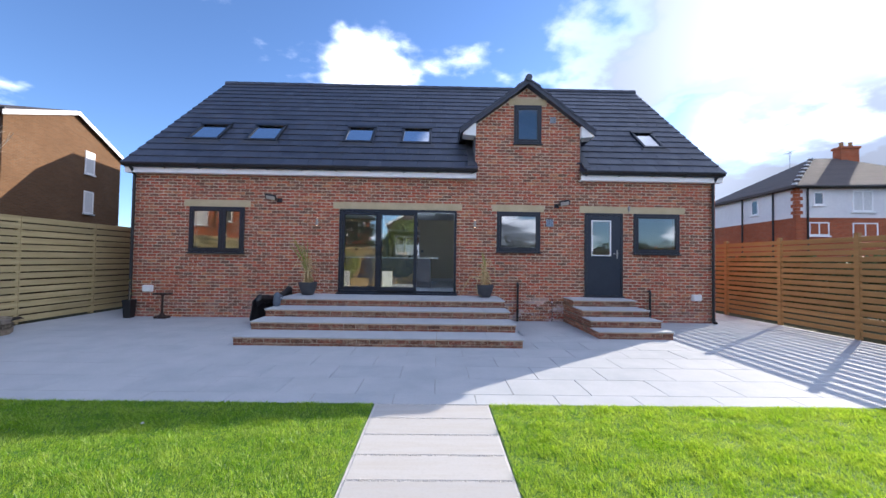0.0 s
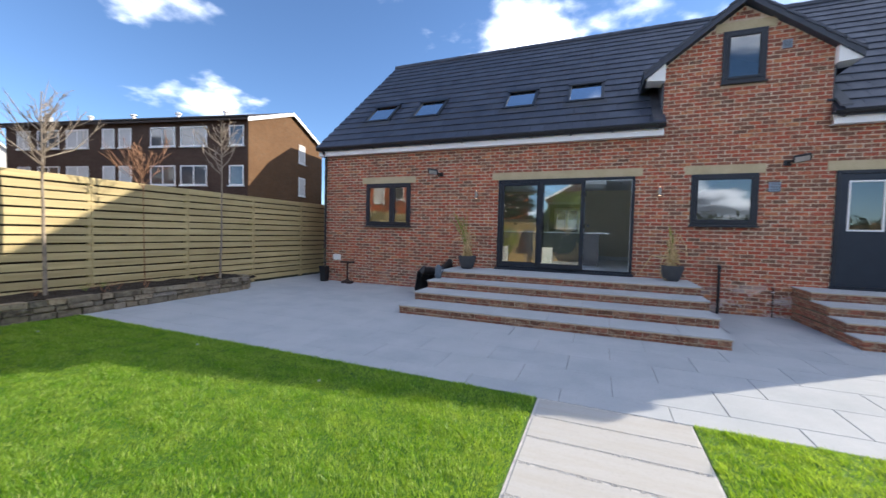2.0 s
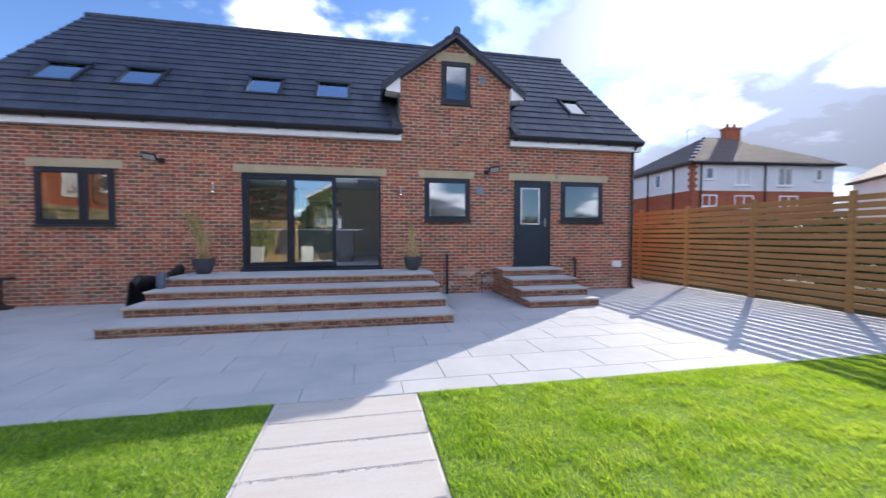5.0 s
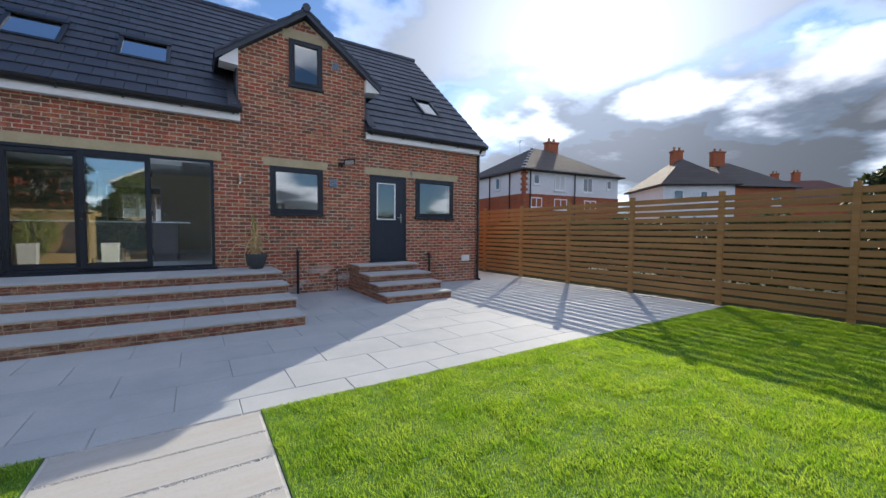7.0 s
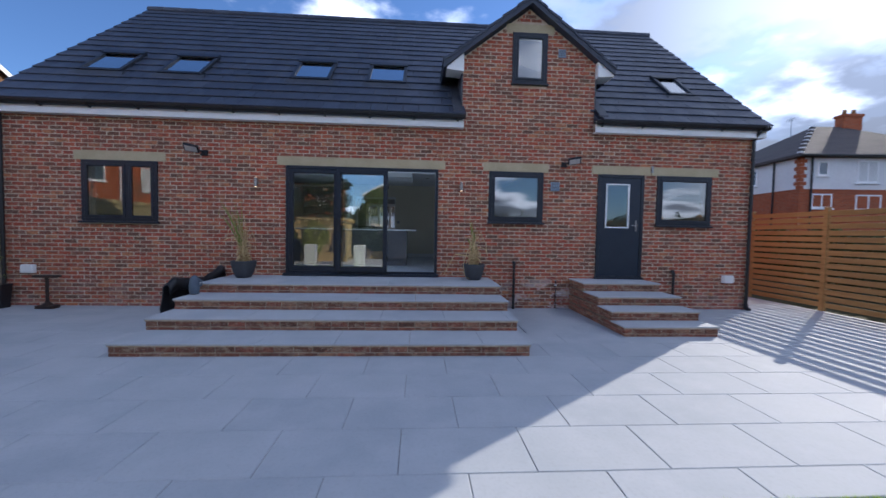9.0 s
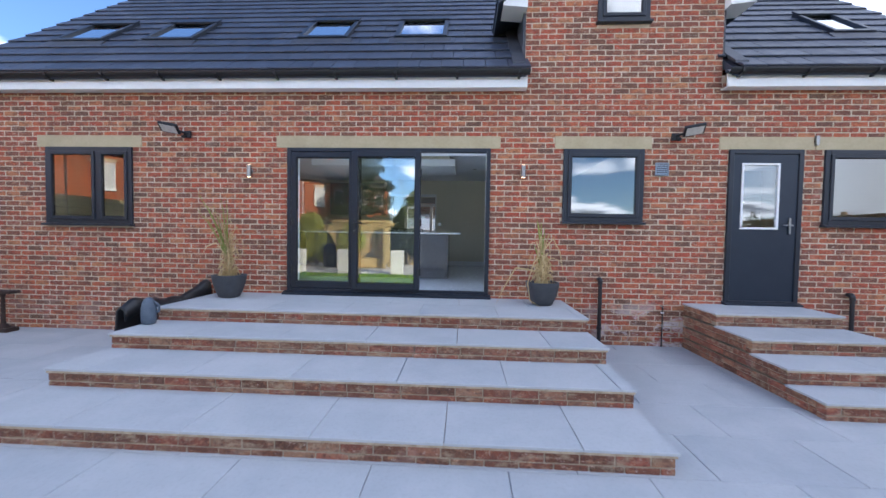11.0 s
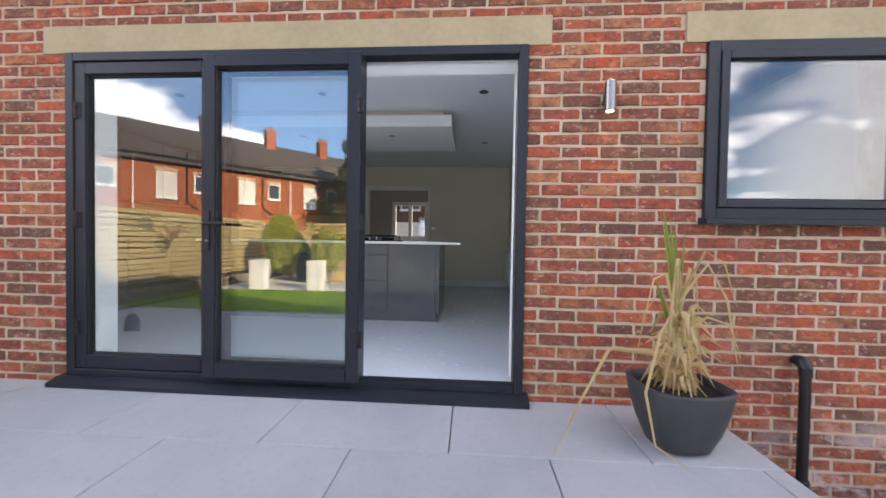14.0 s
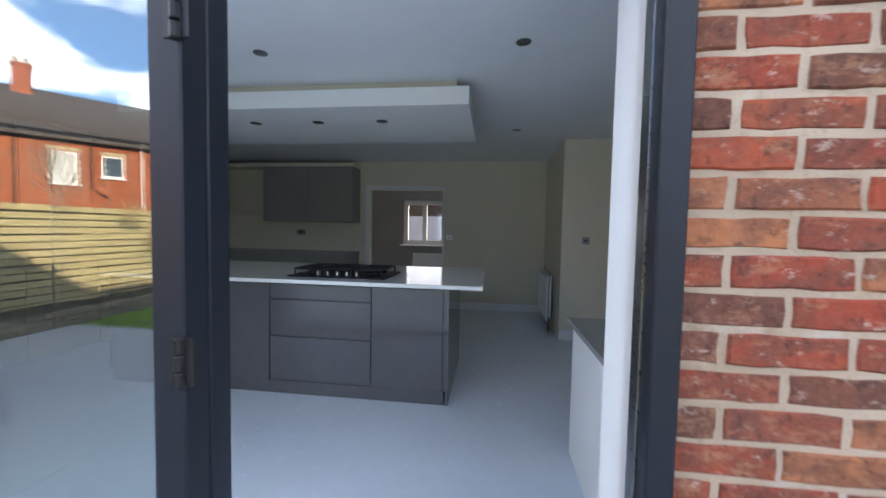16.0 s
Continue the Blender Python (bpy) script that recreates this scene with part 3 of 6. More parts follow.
add_box(back, BW[0], BW[1], 18.1, 18.4, -0.06, BW[2])
add_box(back, BW[0], BW[1], 18.1, 18.4, BW[3], EAVE_Z)
tagged(part("wall_back", back, HOUSE_BRICK), "red brick street wall with a window opening", "wall", kind="structure")


def fascia(a, b):
    ob = empty("fascia")
    tagged(ob, "white plastic fascia and soffit under the eaves", "fascia", kind="structure")
    part("fascia_board", box(a, b, 9.535, 9.565, 3.545, 3.765, bevel=0.004), WHITE, ob)
    part("soffit", box(a, b, 9.565, 9.676, 3.545, 3.56), WHITE, ob)
    # half-round gutter
    bm = bmesh.new()
    n, rings = 10, []
    for x in (a - 0.04, b + 0.02):
        o = [bm.verts.new((x, 9.475 + 0.062 * math.cos(math.pi + math.pi * k / n), 3.752 + 0.062 * math.sin(math.pi + math.pi * k / n))) for k in range(n + 1)]
        i = [bm.verts.new((x, 9.475 + 0.054 * math.cos(math.pi + math.pi * k / n), 3.752 + 0.054 * math.sin(math.pi + math.pi * k / n))) for k in range(n + 1)]
        rings.append(o + i[::-1])
    m = len(rings[0])
    for k in range(m):
        bm.faces.new((rings[0][k], rings[0][(k + 1) % m], rings[1][(k + 1) % m], rings[1][k]))
    bm.faces.new(rings[0][::-1])
    bm.faces.new(rings[1])
    gutter = tagged(part("gutter", bm, BLACK), "black plastic half-round gutter along the eaves", "gutter", kind="structure")
    k = int((b - a) / 0.85)
    for i in range(k + 1):
        x = a + 0.12 + i * (b - a - 0.24) / max(k, 1)
        part("gutter_bracket", prism([(9.40, 3.752), (9.41, 3.697), (9.445, 3.672), (9.535, 3.655), (9.535, 3.70), (9.475, 3.687), (9.415, 3.717)], 0, x - 0.016, x + 0.016), BLACK, gutter)
    return ob


fascia(X0 - 0.09, 0.955)
fascia(3.585, X1 + 0.07)
# boxed white ends of the eaves
for a, b in ((X0 - 0.11, X0 - 0.092), (X1 + 0.072, X1 + 0.09)):
    tagged(part("trim_eave_end", prism([(9.535, 3.555), (9.70, 3.555), (9.70, 3.93), (9.535, 3.78)], 0, a, b), WHITE), "white plastic box end under the verge", "trim", kind="structure")

# ---- dormer gable roof ----
gl, gr, sh, ax, az = GABLE
DTOP = 6.10
dormer = empty("dormer_roof")
tagged(dormer, "steep dormer roof of dark tiles over the brick gable", "roof", kind="structure")


def dormer_slope(sign):
    xe = ax + sign * 1.70
    ze = DTOP - 1.70 * (DTOP - 4.80) / 1.70
    th = 0.13
    back_y = EAVE_Y + (DTOP - 3.80) / ROOF_K + 0.15
    low_y = EAVE_Y + (ze - 3.80) / ROOF_K + 0.1
    bm = bmesh.new()
    top = [(ax, 9.52, DTOP), (xe, 9.52, ze), (xe, low_y, ze), (ax, back_y, DTOP)]
    lo = [bm.verts.new((x, y, z - th)) for x, y, z in top]
    hi = [bm.verts.new(p) for p in top]
    bm.faces.new(hi)
    bm.faces.new(lo[::-1])
    for i in range(4):
        bm.faces.new((lo[i], lo[(i + 1) % 4], hi[(i + 1) % 4], hi[i]))
    bmesh.ops.recalc_face_normals(bm, faces=bm.faces[:])
    part("slope", bm, TILE_MANY, dormer)
    # tile courses that step at the verge
    vs, fs = [], []
    for k in range(6):
        f0, f1 = k / 6, (k + 1.06) / 6
        a = (ax + (xe - ax) * f0, DTOP + (ze - DTOP) * f0 + 0.012)
        b = (ax + (xe - ax) * f1, DTOP + (ze - DTOP) * f1 + 0.045)
        yb = back_y + (low_y - back_y) * f0
        n = len(vs)
        vs += [(a[0], 9.50, a[1]), (b[0], 9.50, b[1]), (b[0], yb, b[1]), (a[0], yb, a[1]), (a[0], 9.50, a[1] - 0.05), (b[0], 9.50, b[1] - 0.05), (b[0], yb, b[1] - 0.05), (a[0], yb, a[1] - 0.05)]
        fs += [tuple(n + i for i in q) for q in ((0, 1, 2, 3), (7, 6, 5, 4), (0, 4, 5, 1), (1, 5, 6, 2), (2, 6, 7, 3), (3, 7, 4, 0))]
    link_mesh("tile_courses", raw_mesh("tile_courses", vs, fs), TILE_MANY, dormer)
    # white box end below the slope
    edge = gl if sign < 0 else gr
    o = edge + sign * 0.33
    tagged(part("trim_gable_box", prism([(edge + sign * 0.003, 4.63), (o, 4.66), (o, 4.70), (edge + sign * 0.003, 4.98)], 1, 9.56, 9.95), WHITE), "white boxed eaves end beside the brick gable", "trim", kind="structure")
    # cheek wall clad in dark lead
    yk = EAVE_Y + (4.75 - 3.80) / ROOF_K
    part("cheek", prism([(WALL_Y + 0.02, EAVE_Z + 0.15), (WALL_Y + 0.02, 4.75), (yk + 0.6, 4.75), (yk + 0.6, 4.5)], 0, edge - sign * 0.12, edge + sign * 0.035), LEAD, dormer)
    part("flashing", prism([(9.47, roof_z(9.47) + 0.055), (yk + 0.2, roof_z(yk + 0.2) + 0.055), (yk + 0.2, roof_z(yk + 0.2) + 0.02), (9.47, roof_z(9.47) + 0.02)], 0, edge + sign * 0.03, edge + sign * 0.20), LEAD, dormer)


dormer_slope(-1)
dormer_slope(1)
part("ridge_cap", tube([(ax, 9.47, DTOP + 0.01), (ax, 12.3, DTOP + 0.01)], 0.085, 10), TILE_MANY, dormer)

# ridge and verges of the main roof
for i in range(33):
    a = RX0 + i * (RX1 - RX0) / 33
    part("ridge_tile", tube([(a, RIDGE_Y, RIDGE_Z - 0.01), (a + 0.44, RIDGE_Y, RIDGE_Z - 0.01), (a + 0.45, RIDGE_Y, RIDGE_Z - 0.01)], [0.10, 0.108, 0.108], 10), TILE_ONE, roof)

# ---- windows and doors of the garden front ----


def frame_ring(x0, x1, y0, y1, z0, z1, w, wb=None):
    bm = bmesh.new()
    wb = wb or w
    for b in ((x0, x0 + w, z0, z1), (x1 - w, x1, z0, z1), (x0 + w, x1 - w, z0, z0 + wb), (x0 + w, x1 - w, z1 - w, z1)):
        add_box(bm, b[0], b[1], y0, y1, b[2], b[3])
    bmesh.ops.bevel(bm, geom=bm.edges[:], offset=0.004, segments=1, affect="EDGES")
    return bm


def pane(x0, x1, y, z0, z1, parent, material=None, name="pane"):
    p = part(name, box(x0, x1, y, y + 0.006, z0, z1), material or GLASS, parent)
    p.visible_shadow = False
    return p


def window(name, x0, x1, z0, z1, label, mullion=None, sill=True):
    ob = empty(name)
    tagged(ob, label, "window", kind="structure")
    part("window_frame", frame_ring(x0, x1, 9.655, 9.735, z0 + 0.03, z1, 0.065), FRAME, ob)
    cells = [(x0 + 0.065, x1 - 0.065)]
    if mullion:
        part("mullion", box(mullion - 0.035, mullion + 0.035, 9.655, 9.735, z0 + 0.095, z1 - 0.065, bevel=0.004), FRAME, ob)
        cells = [(x0 + 0.065, mullion - 0.035), (mullion + 0.035, x1 - 0.065)]
    for i, (a, b) in enumerate(cells):
        sash = part("sash", frame_ring(a, b, 9.640, 9.70, z0 + 0.095, z1 - 0.065, 0.045), FRAME, ob)
        part("gasket", frame_ring(a + 0.045, b - 0.045, 9.652, 9.69, z0 + 0.14, z1 - 0.11, 0.008), GASKET, sash)
        pane(a + 0.05, b - 0.05, 9.665, z0 + 0.145, z1 - 0.115, sash, WINDOW_GLASS)
    if sill:
        part("window_sill", prism([(9.60, z0), (9.60, z0 + 0.028), (9.66, z0 + 0.036), (9.74, z0 + 0.036), (9.74, z0)], 0, x0 - 0.02, x1 + 0.02), FRAME, ob)
    return ob


o = OPENINGS
window("window_1", *o["small"], "anthracite two-light casement window in the brick wall", mullion=-5.36)
window("window_2", *o["kitchen"], "anthracite square casement window reflecting the sky")
window("window_3", *o["utility"], "anthracite casement window beside the back door")
window("window_4", *o["gable"], "tall narrow anthracite window in the gable", sill=True)

for a, b in LINTELS:
    tagged(part("lintel", box(a, b, 9.672, 9.82, LINTEL_Z[0], LINTEL_Z[1], bevel=0.005), STONE), "buff cast-stone lintel over an opening", "lintel", kind="structure")
tagged(part("lintel", box(1.78, 2.74, 9.672, 9.82, 5.47, 5.64, bevel=0.005), STONE), "buff cast-stone lintel over the gable window", "lintel", kind="structure")

# back door
bd = empty("door_1")
tagged(bd, "closed dark anthracite back door with a glazed upper half", "door", kind="structure")
dx0, dx1, dz0, dz1 = o["back_door"]
part("door_frame", frame_ring(dx0, dx1, 9.65, 9.74, dz0, dz1, 0.06, 0.05), FRAME, bd)
leaf = bmesh.new()
gx0, gx1, gz0, gz1 = 3.90, 4.40, 1.66, 2.56
for b in ((dx0 + 0.065, gx0, dz0 + 0.055, dz1 - 0.065), (gx1, dx1 - 0.065, dz0 + 0.055, dz1 - 0.065), (gx0, gx1, dz0 + 0.055, gz0), (gx0, gx1, gz1, dz1 - 0.065)):
    add_box(leaf, b[0], b[1], 9.665, 9.72, b[2], b[3])
dl = part("door_leaf", leaf, DOOR_PAINT, bd)
part("glazing_bead", frame_ring(gx0, gx1, 9.652, 9.70, gz0, gz1, 0.028), WHITE, dl, "white glazing bead")
pane(gx0 + 0.02, gx1 - 0.02, 9.672, gz0 + 0.02, gz1 - 0.02, dl, WINDOW_GLASS)
hb = box(4.535, 4.565, 9.648, 9.664, 1.60, 1.82, bevel=0.004)
part("handle_plate", hb, STEEL, dl, "brushed steel plate")
part("lever_handle", tube([(4.55, 9.65, 1.72), (4.55, 9.605, 1.72), (4.54, 9.60, 1.72), (4.43, 9.60, 1.72)], 0.010, 8), STEEL, dl, "brushed steel lever")
part("threshold", prism([(9.58, dz0), (9.58, dz0 + 0.02), (9.65, dz0 + 0.04), (9.74, dz0 + 0.04), (9.74, dz0)], 0, dx0 - 0.02, dx1 + 0.02), FRAME, bd)

# patio doors: three leaves, one folded back over the middle one
pd = empty("door_2")
tagged(pd, "anthracite three-leaf folding patio doors, one leaf folded back", "door", kind="structure")
px0, px1, pz0, pz1 = o["patio"]
part("door_frame", frame_ring(px0, px1, 9.655, 9.745, pz0 + 0.04, pz1, 0.055, 0.05), FRAME, pd)
part("door_sill", prism([(9.555, pz0), (9.555, pz0 + 0.025), (9.63, pz0 + 0.05), (9.76, pz0 + 0.05), (9.76, pz0)], 0, px0 - 0.03, px1 + 0.03), FRAME, pd)


def leaf_at(x0, x1, y0, y1, name, hinge=None):
    z0, z1 = pz0 + 0.095, pz1 - 0.06
    lf = part(name, frame_ring(x0, x1, y0, y1, z0, z1, 0.075, 0.085), FRAME, pd)
    part("gasket", frame_ring(x0 + 0.075, x1 - 0.075, y0 + 0.01, y1 - 0.01, z0 + 0.085, z1 - 0.075, 0.009), GASKET, lf)
    pane(x0 + 0.08, x1 - 0.08, (y0 + y1) / 2, z0 + 0.09, z1 - 0.08, lf)
    if hinge:
        for z in (0.98, 1.68, 2.38):
            bm = bmesh.new()
            for k in range(3):
                lathe([(0.009, 0), (0.011, 0.003), (0.011, 0.030), (0.009, 0.033)], 8, bm, (hinge, y0 - 0.006, z - 0.055 + 0.037 * k))
            add_box(bm, hinge - 0.028, hinge + 0.028, y0 - 0.004, y0 + 0.002, z - 0.05, z + 0.05)
            part("hinge", bm, BLACK, lf)
    return lf


leaf_at(px0 + 0.055, -1.465, 9.665, 9.735, "leaf", px0 + 0.075)
mid = leaf_at(-1.460, -0.505, 9.665, 9.735, "leaf")
fold = leaf_at(-1.475, -0.500, 9.585, 9.655, "folded_leaf", -0.505)
part("handle_plate", box(-1.455, -1.425, 9.575, 9.586, 1.50, 1.74, bevel=0.003), BLACK, fold)
part("lever_handle", tube([(-1.44, 9.58, 1.66), (-1.44, 9.535, 1.66), (-1.43, 9.53, 1.66), (-1.31, 9.53, 1.66)], 0.010, 8), BLACK, fold, "black lever handle")
part("lock_barrel", lathe([(0.008, 0), (0.011, 0.004), (0.011, 0.012), (0.006, 0.014)], 12, None, (-1.44, 9.575, 1.55)), STEEL, fold, "steel lock barrel")
part("seal_strip", box(0.424, 0.434, 9.70, 9.745, pz0 + 0.10, pz1 - 0.30, bevel=0.002), STEEL, pd, "bright steel keep strip on the jamb")
# white plastered reveal inside
tagged(part("trim_reveal", box(0.435, 0.483, 9.75, 9.975, pz0 + 0.05, pz1), PLASTER_W), "white plaster reveal of the patio doorway", "trim", kind="structure")
tagged(part("trim_reveal", box(-2.453, -2.405, 9.75, 9.975, pz0 + 0.05, pz1), PLASTER_W), "white plaster reveal of the patio doorway", "trim", kind="structure")
tagged(part("trim_reveal", box(-2.453, 0.483, 9.75, 9.975, pz1 - 0.04, pz1 - 0.002), PLASTER_W), "white plaster head of the patio doorway", "trim", kind="structure")

# ---- interior shell ----
CEIL_Z = 3.06
tagged(part("floor", box(X0 + 0.30, X1 - 0.30, WALL_Y + 0.05, 18.1, FLOOR_Z - 0.12, FLOOR_Z), FLOOR_TILE), "pale grey polished floor tiles", "floor", kind="structure")
tagged(part("ceiling", box(X0 + 0.30, X1 - 0.30, WALL_Y + 0.30, 18.1, CEIL_Z, CEIL_Z + 0.15), CEIL), "white painted plaster ceiling", "ceiling", kind="structure")
iw = bmesh.new()
OPX = (-1.93, -0.70, 2.60)
add_box(iw, -4.70, OPX[0], 15.15, 15.27, FLOOR_Z, CEIL_Z)
add_box(iw, OPX[1], 1.00, 15.15, 15.27, FLOOR_Z, CEIL_Z)
add_box(iw, OPX[0], OPX[1], 15.15, 15.27, OPX[2], CEIL_Z)
tagged(part("wall_kitchen_back", iw, PLASTER), "cream plaster wall with an opening to the room behind", "wall", kind="structure")
tagged(part("wall_kitchen_left", box(-4.82, -4.70, WALL_Y + 0.30, 18.1, FLOOR_Z, CEIL_Z), PLASTER), "cream plaster kitchen wall", "wall", kind="structure")
tagged(part("wall_pier", box(0.94, 2.3, 13.65, 15.15, FLOOR_Z, CEIL_Z), PLASTER), "cream plaster pier jutting into the kitchen", "wall", kind="structure")
tagged(part("wall_kitchen_right", box(2.9, 3.02, WALL_Y + 0.30, 18.1, FLOOR_Z, CEIL_Z), PLASTER), "cream plaster kitchen wall", "wall", kind="structure")
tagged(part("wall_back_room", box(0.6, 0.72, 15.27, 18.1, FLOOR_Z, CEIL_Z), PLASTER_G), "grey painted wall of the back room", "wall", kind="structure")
arch = bmesh.new()
for b in ((OPX[0] - 0.07, OPX[0], FLOOR_Z, OPX[2] + 0.07), (OPX[1], OPX[1] + 0.03, FLOOR_Z, OPX[2] + 0.07), (OPX[0], OPX[1], OPX[2], OPX[2] + 0.07)):
    add_box(arch, b[0], b[1], 15.13, 15.15, b[2], b[3])
tagged(part("trim_architrave", arch, PLASTER_W), "white painted architrave round the opening", "trim", kind="structure")

lin = bmesh.new()
add_box(lin, -4.70, BW[0], 18.08, 18.098, FLOOR_Z, CEIL_Z)
add_box(lin, BW[1], 0.60, 18.08, 18.098, FLOOR_Z, CEIL_Z)
add_box(lin, BW[0], BW[1], 18.08, 18.098, FLOOR_Z, BW[2] - 0.032)
add_box(lin, BW[0], BW[1], 18.08, 18.098, BW[3], CEIL_Z)
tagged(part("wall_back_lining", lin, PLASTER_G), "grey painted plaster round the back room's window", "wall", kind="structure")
lin = bmesh.new()
for a, b in spans(X0 + 0.30, X1 - 0.30, sorted((o[k][0], o[k][1]) for k in o if k != "gable")):
    add_box(lin, a, b, WALL_Y + 0.302, WALL_Y + 0.315, FLOOR_Z, CEIL_Z)
for k in ("kitchen", "small", "utility"):
    add_box(lin, o[k][0], o[k][1], WALL_Y + 0.302, WALL_Y + 0.315, FLOOR_Z, o[k][2])
for k in o:
    if k != "gable":
        add_box(lin, o[k][0], o[k][1], WALL_Y + 0.302, WALL_Y + 0.315, o[k][3], CEIL_Z)
tagged(part("wall_front_lining", lin, PLASTER), "cream plaster on the inside of the garden wall", "wall", kind="structure")
tagged(part("wall_east_lining", box(X1 - 0.318, X1 - 0.304, WALL_Y + 0.32, 13.2, FLOOR_Z, CEIL_Z), PLASTER), "cream plaster on the gable wall of the back hall", "wall", kind="structure")
tagged(part("wall_west_lining", box(X0 + 0.304, X0 + 0.318, WALL_Y + 0.32, 13.2, FLOOR_Z, CEIL_Z), PLASTER), "cream plaster on the gable wall of the small room", "wall", kind="structure")
tagged(part("wall_hall_end", box(3.02, X1 - 0.30, 13.2, 13.3, FLOOR_Z, CEIL_Z), PLASTER), "cream plaster end wall of the back hall", "wall", kind="structure")
tagged(part("wall_room_end", box(X0 + 0.30, -4.82, 13.2, 13.3, FLOOR_Z, CEIL_Z), PLASTER), "cream plaster end wall of the small room", "wall", kind="structure")
bw = empty("window_5")
tagged(bw, "white plastic window of the back room, bright with daylight", "window", kind="structure")
part("window_frame", frame_ring(BW[0], BW[1], 18.15, 18.22, BW[2], BW[3], 0.06), WHITE, bw)
for i in range(3):
    a = BW[0] + 0.06 + i * 0.46
    part("sash", frame_ring(a, a + 0.46, 18.14, 18.20, BW[2] + 0.06, BW[3] - 0.06, 0.05), WHITE, bw)
    pane(a + 0.04, a + 0.42, 18.17, BW[2] + 0.10, BW[3] - 0.10, bw)
part("window_sill", box(BW[0] - 0.05, BW[1] + 0.05, 17.95, 18.079, BW[2] - 0.03, BW[2], bevel=0.005), PLASTER_W, bw)

# ---- steps, patio, path ----


def slab_mesh(w, d, t, material, cache={}):
    key = (round(w, 3), round(d, 3), t, material.name)
    if key not in cache:
        vs, fs = [], []
        chamfered(0, key[0], 0, key[1], 0, t, 0.004, vs, fs, "z")
        fs.append((3, 2, 1, 0))
        cache[key] = raw_mesh("slab", vs, fs)
        cache[key].materials.append(material)
    return cache[key]


def lay(parent, x0, x1, y0, y1, z, joints, t=0.02, gap=0.005, name="slab", material=SLAB):
    xs = [x0] + [j for j in joints if x0 + 0.04 < j < x1 - 0.04] + [x1]
    for a, b in zip(xs, xs[1:]):
        ob = new(name, slab_mesh(b - a - gap, y1 - y0 - gap, t, material))
        ob.location = (a + gap / 2, y0 + gap / 2, z - t + random.uniform(-0.0008, 0.0008))
        ob.parent = parent


def joint_run(start, x0, x1, w=0.898):
    k0 = math.floor((x0 - start) / w)
    return [start + w * k for k in range(k0, k0 + int((x1 - x0) / w) + 3)]


def riser_bricks(parent, x0, x1, y, z0, z1, axis="x", shift=0.0):
    """One course of bricks on edge along a step's front (axis x) or side (axis y)."""
    a = x0 - shift
    while a < x1 - 0.02:
        b = min(a + 0.215, x1)
        lo = max(a, x0)
        if b - lo > 0.025:
            vs, fs = [], []
            chamfered(0, b - lo, 0, 0.09, 0, z1 - z0, 0.005, vs, fs)
            me = raw_mesh("brick", vs, fs)
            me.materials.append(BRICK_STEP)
            ob = new("brick", me)
            ob.parent = parent
            dy = random.uniform(-0.003, 0.003)
            if axis == "x":
                ob.location = (lo, y + dy, z0)
            elif axis == "-y":
                ob.rotation_euler = (0, 0, radians(-90))
                ob.location = (y + dy, b, z0)
            else:
                ob.rotation_euler = (0, 0, radians(90))
                ob.location = (y + dy, lo, z0)
        a += PITCH


def flight(name, x0, x1, fronts, rise, starts, label):
    st = empty(name)
    tagged(st, label, "steps", kind="structure")
    for i, y in enumerate(fronts):
        z = rise * (i + 1)
        part("core", box(x0 + 0.028, x1 - 0.028, y + 0.028, 9.676, z - rise - (0.0 if i else 0.05), z - 0.022), STEP_MORTAR, st)
        end = fronts[i + 1] + 0.03 if i + 1 < len(fronts) else 9.676
        if i + 1 < len(fronts):
            lay(st, x0, x1, y, end, z, joint_run(starts[i], x0, x1))
        else:
            cut = y + 0.62 if 9.68 - y > 0.9 else 9.676
            lay(st, x0, x1, y, cut, z, joint_run(starts[i], x0, x1))
            if cut < 9.6:
                lay(st, x0, x1, cut, 9.676, z, joint_run(starts[i] + 0.45, x0, x1))
        zb = z - 0.041
        part("mortar_bed", box(x0 + 0.012, x1 - 0.012, y + 0.010, y + 0.027, z - 0.0405, z - 0.0215), BED_MORTAR, st)
        for za, zc in ((zb - 0.068, zb), (zb - 0.118, zb - 0.079)):
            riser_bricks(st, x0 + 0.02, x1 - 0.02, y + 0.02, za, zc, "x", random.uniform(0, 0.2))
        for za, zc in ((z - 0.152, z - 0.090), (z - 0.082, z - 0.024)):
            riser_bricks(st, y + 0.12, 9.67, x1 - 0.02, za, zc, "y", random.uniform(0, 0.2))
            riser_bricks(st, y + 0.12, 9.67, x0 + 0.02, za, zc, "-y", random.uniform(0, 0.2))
    return st


patio_steps = flight("patio_steps", -3.46, 1.52, [6.62, 7.24, 7.84, 8.44], 0.155, [-0.88, -2.20, -1.72, -2.17], "wide brick steps with pale grey porcelain treads")
door_steps = flight("door_steps", 3.18, 4.68, [7.50, 7.90, 8.36, 8.95], 0.155, [3.9, 4.1, 3.95, 4.05], "narrow brick steps up to the back door")

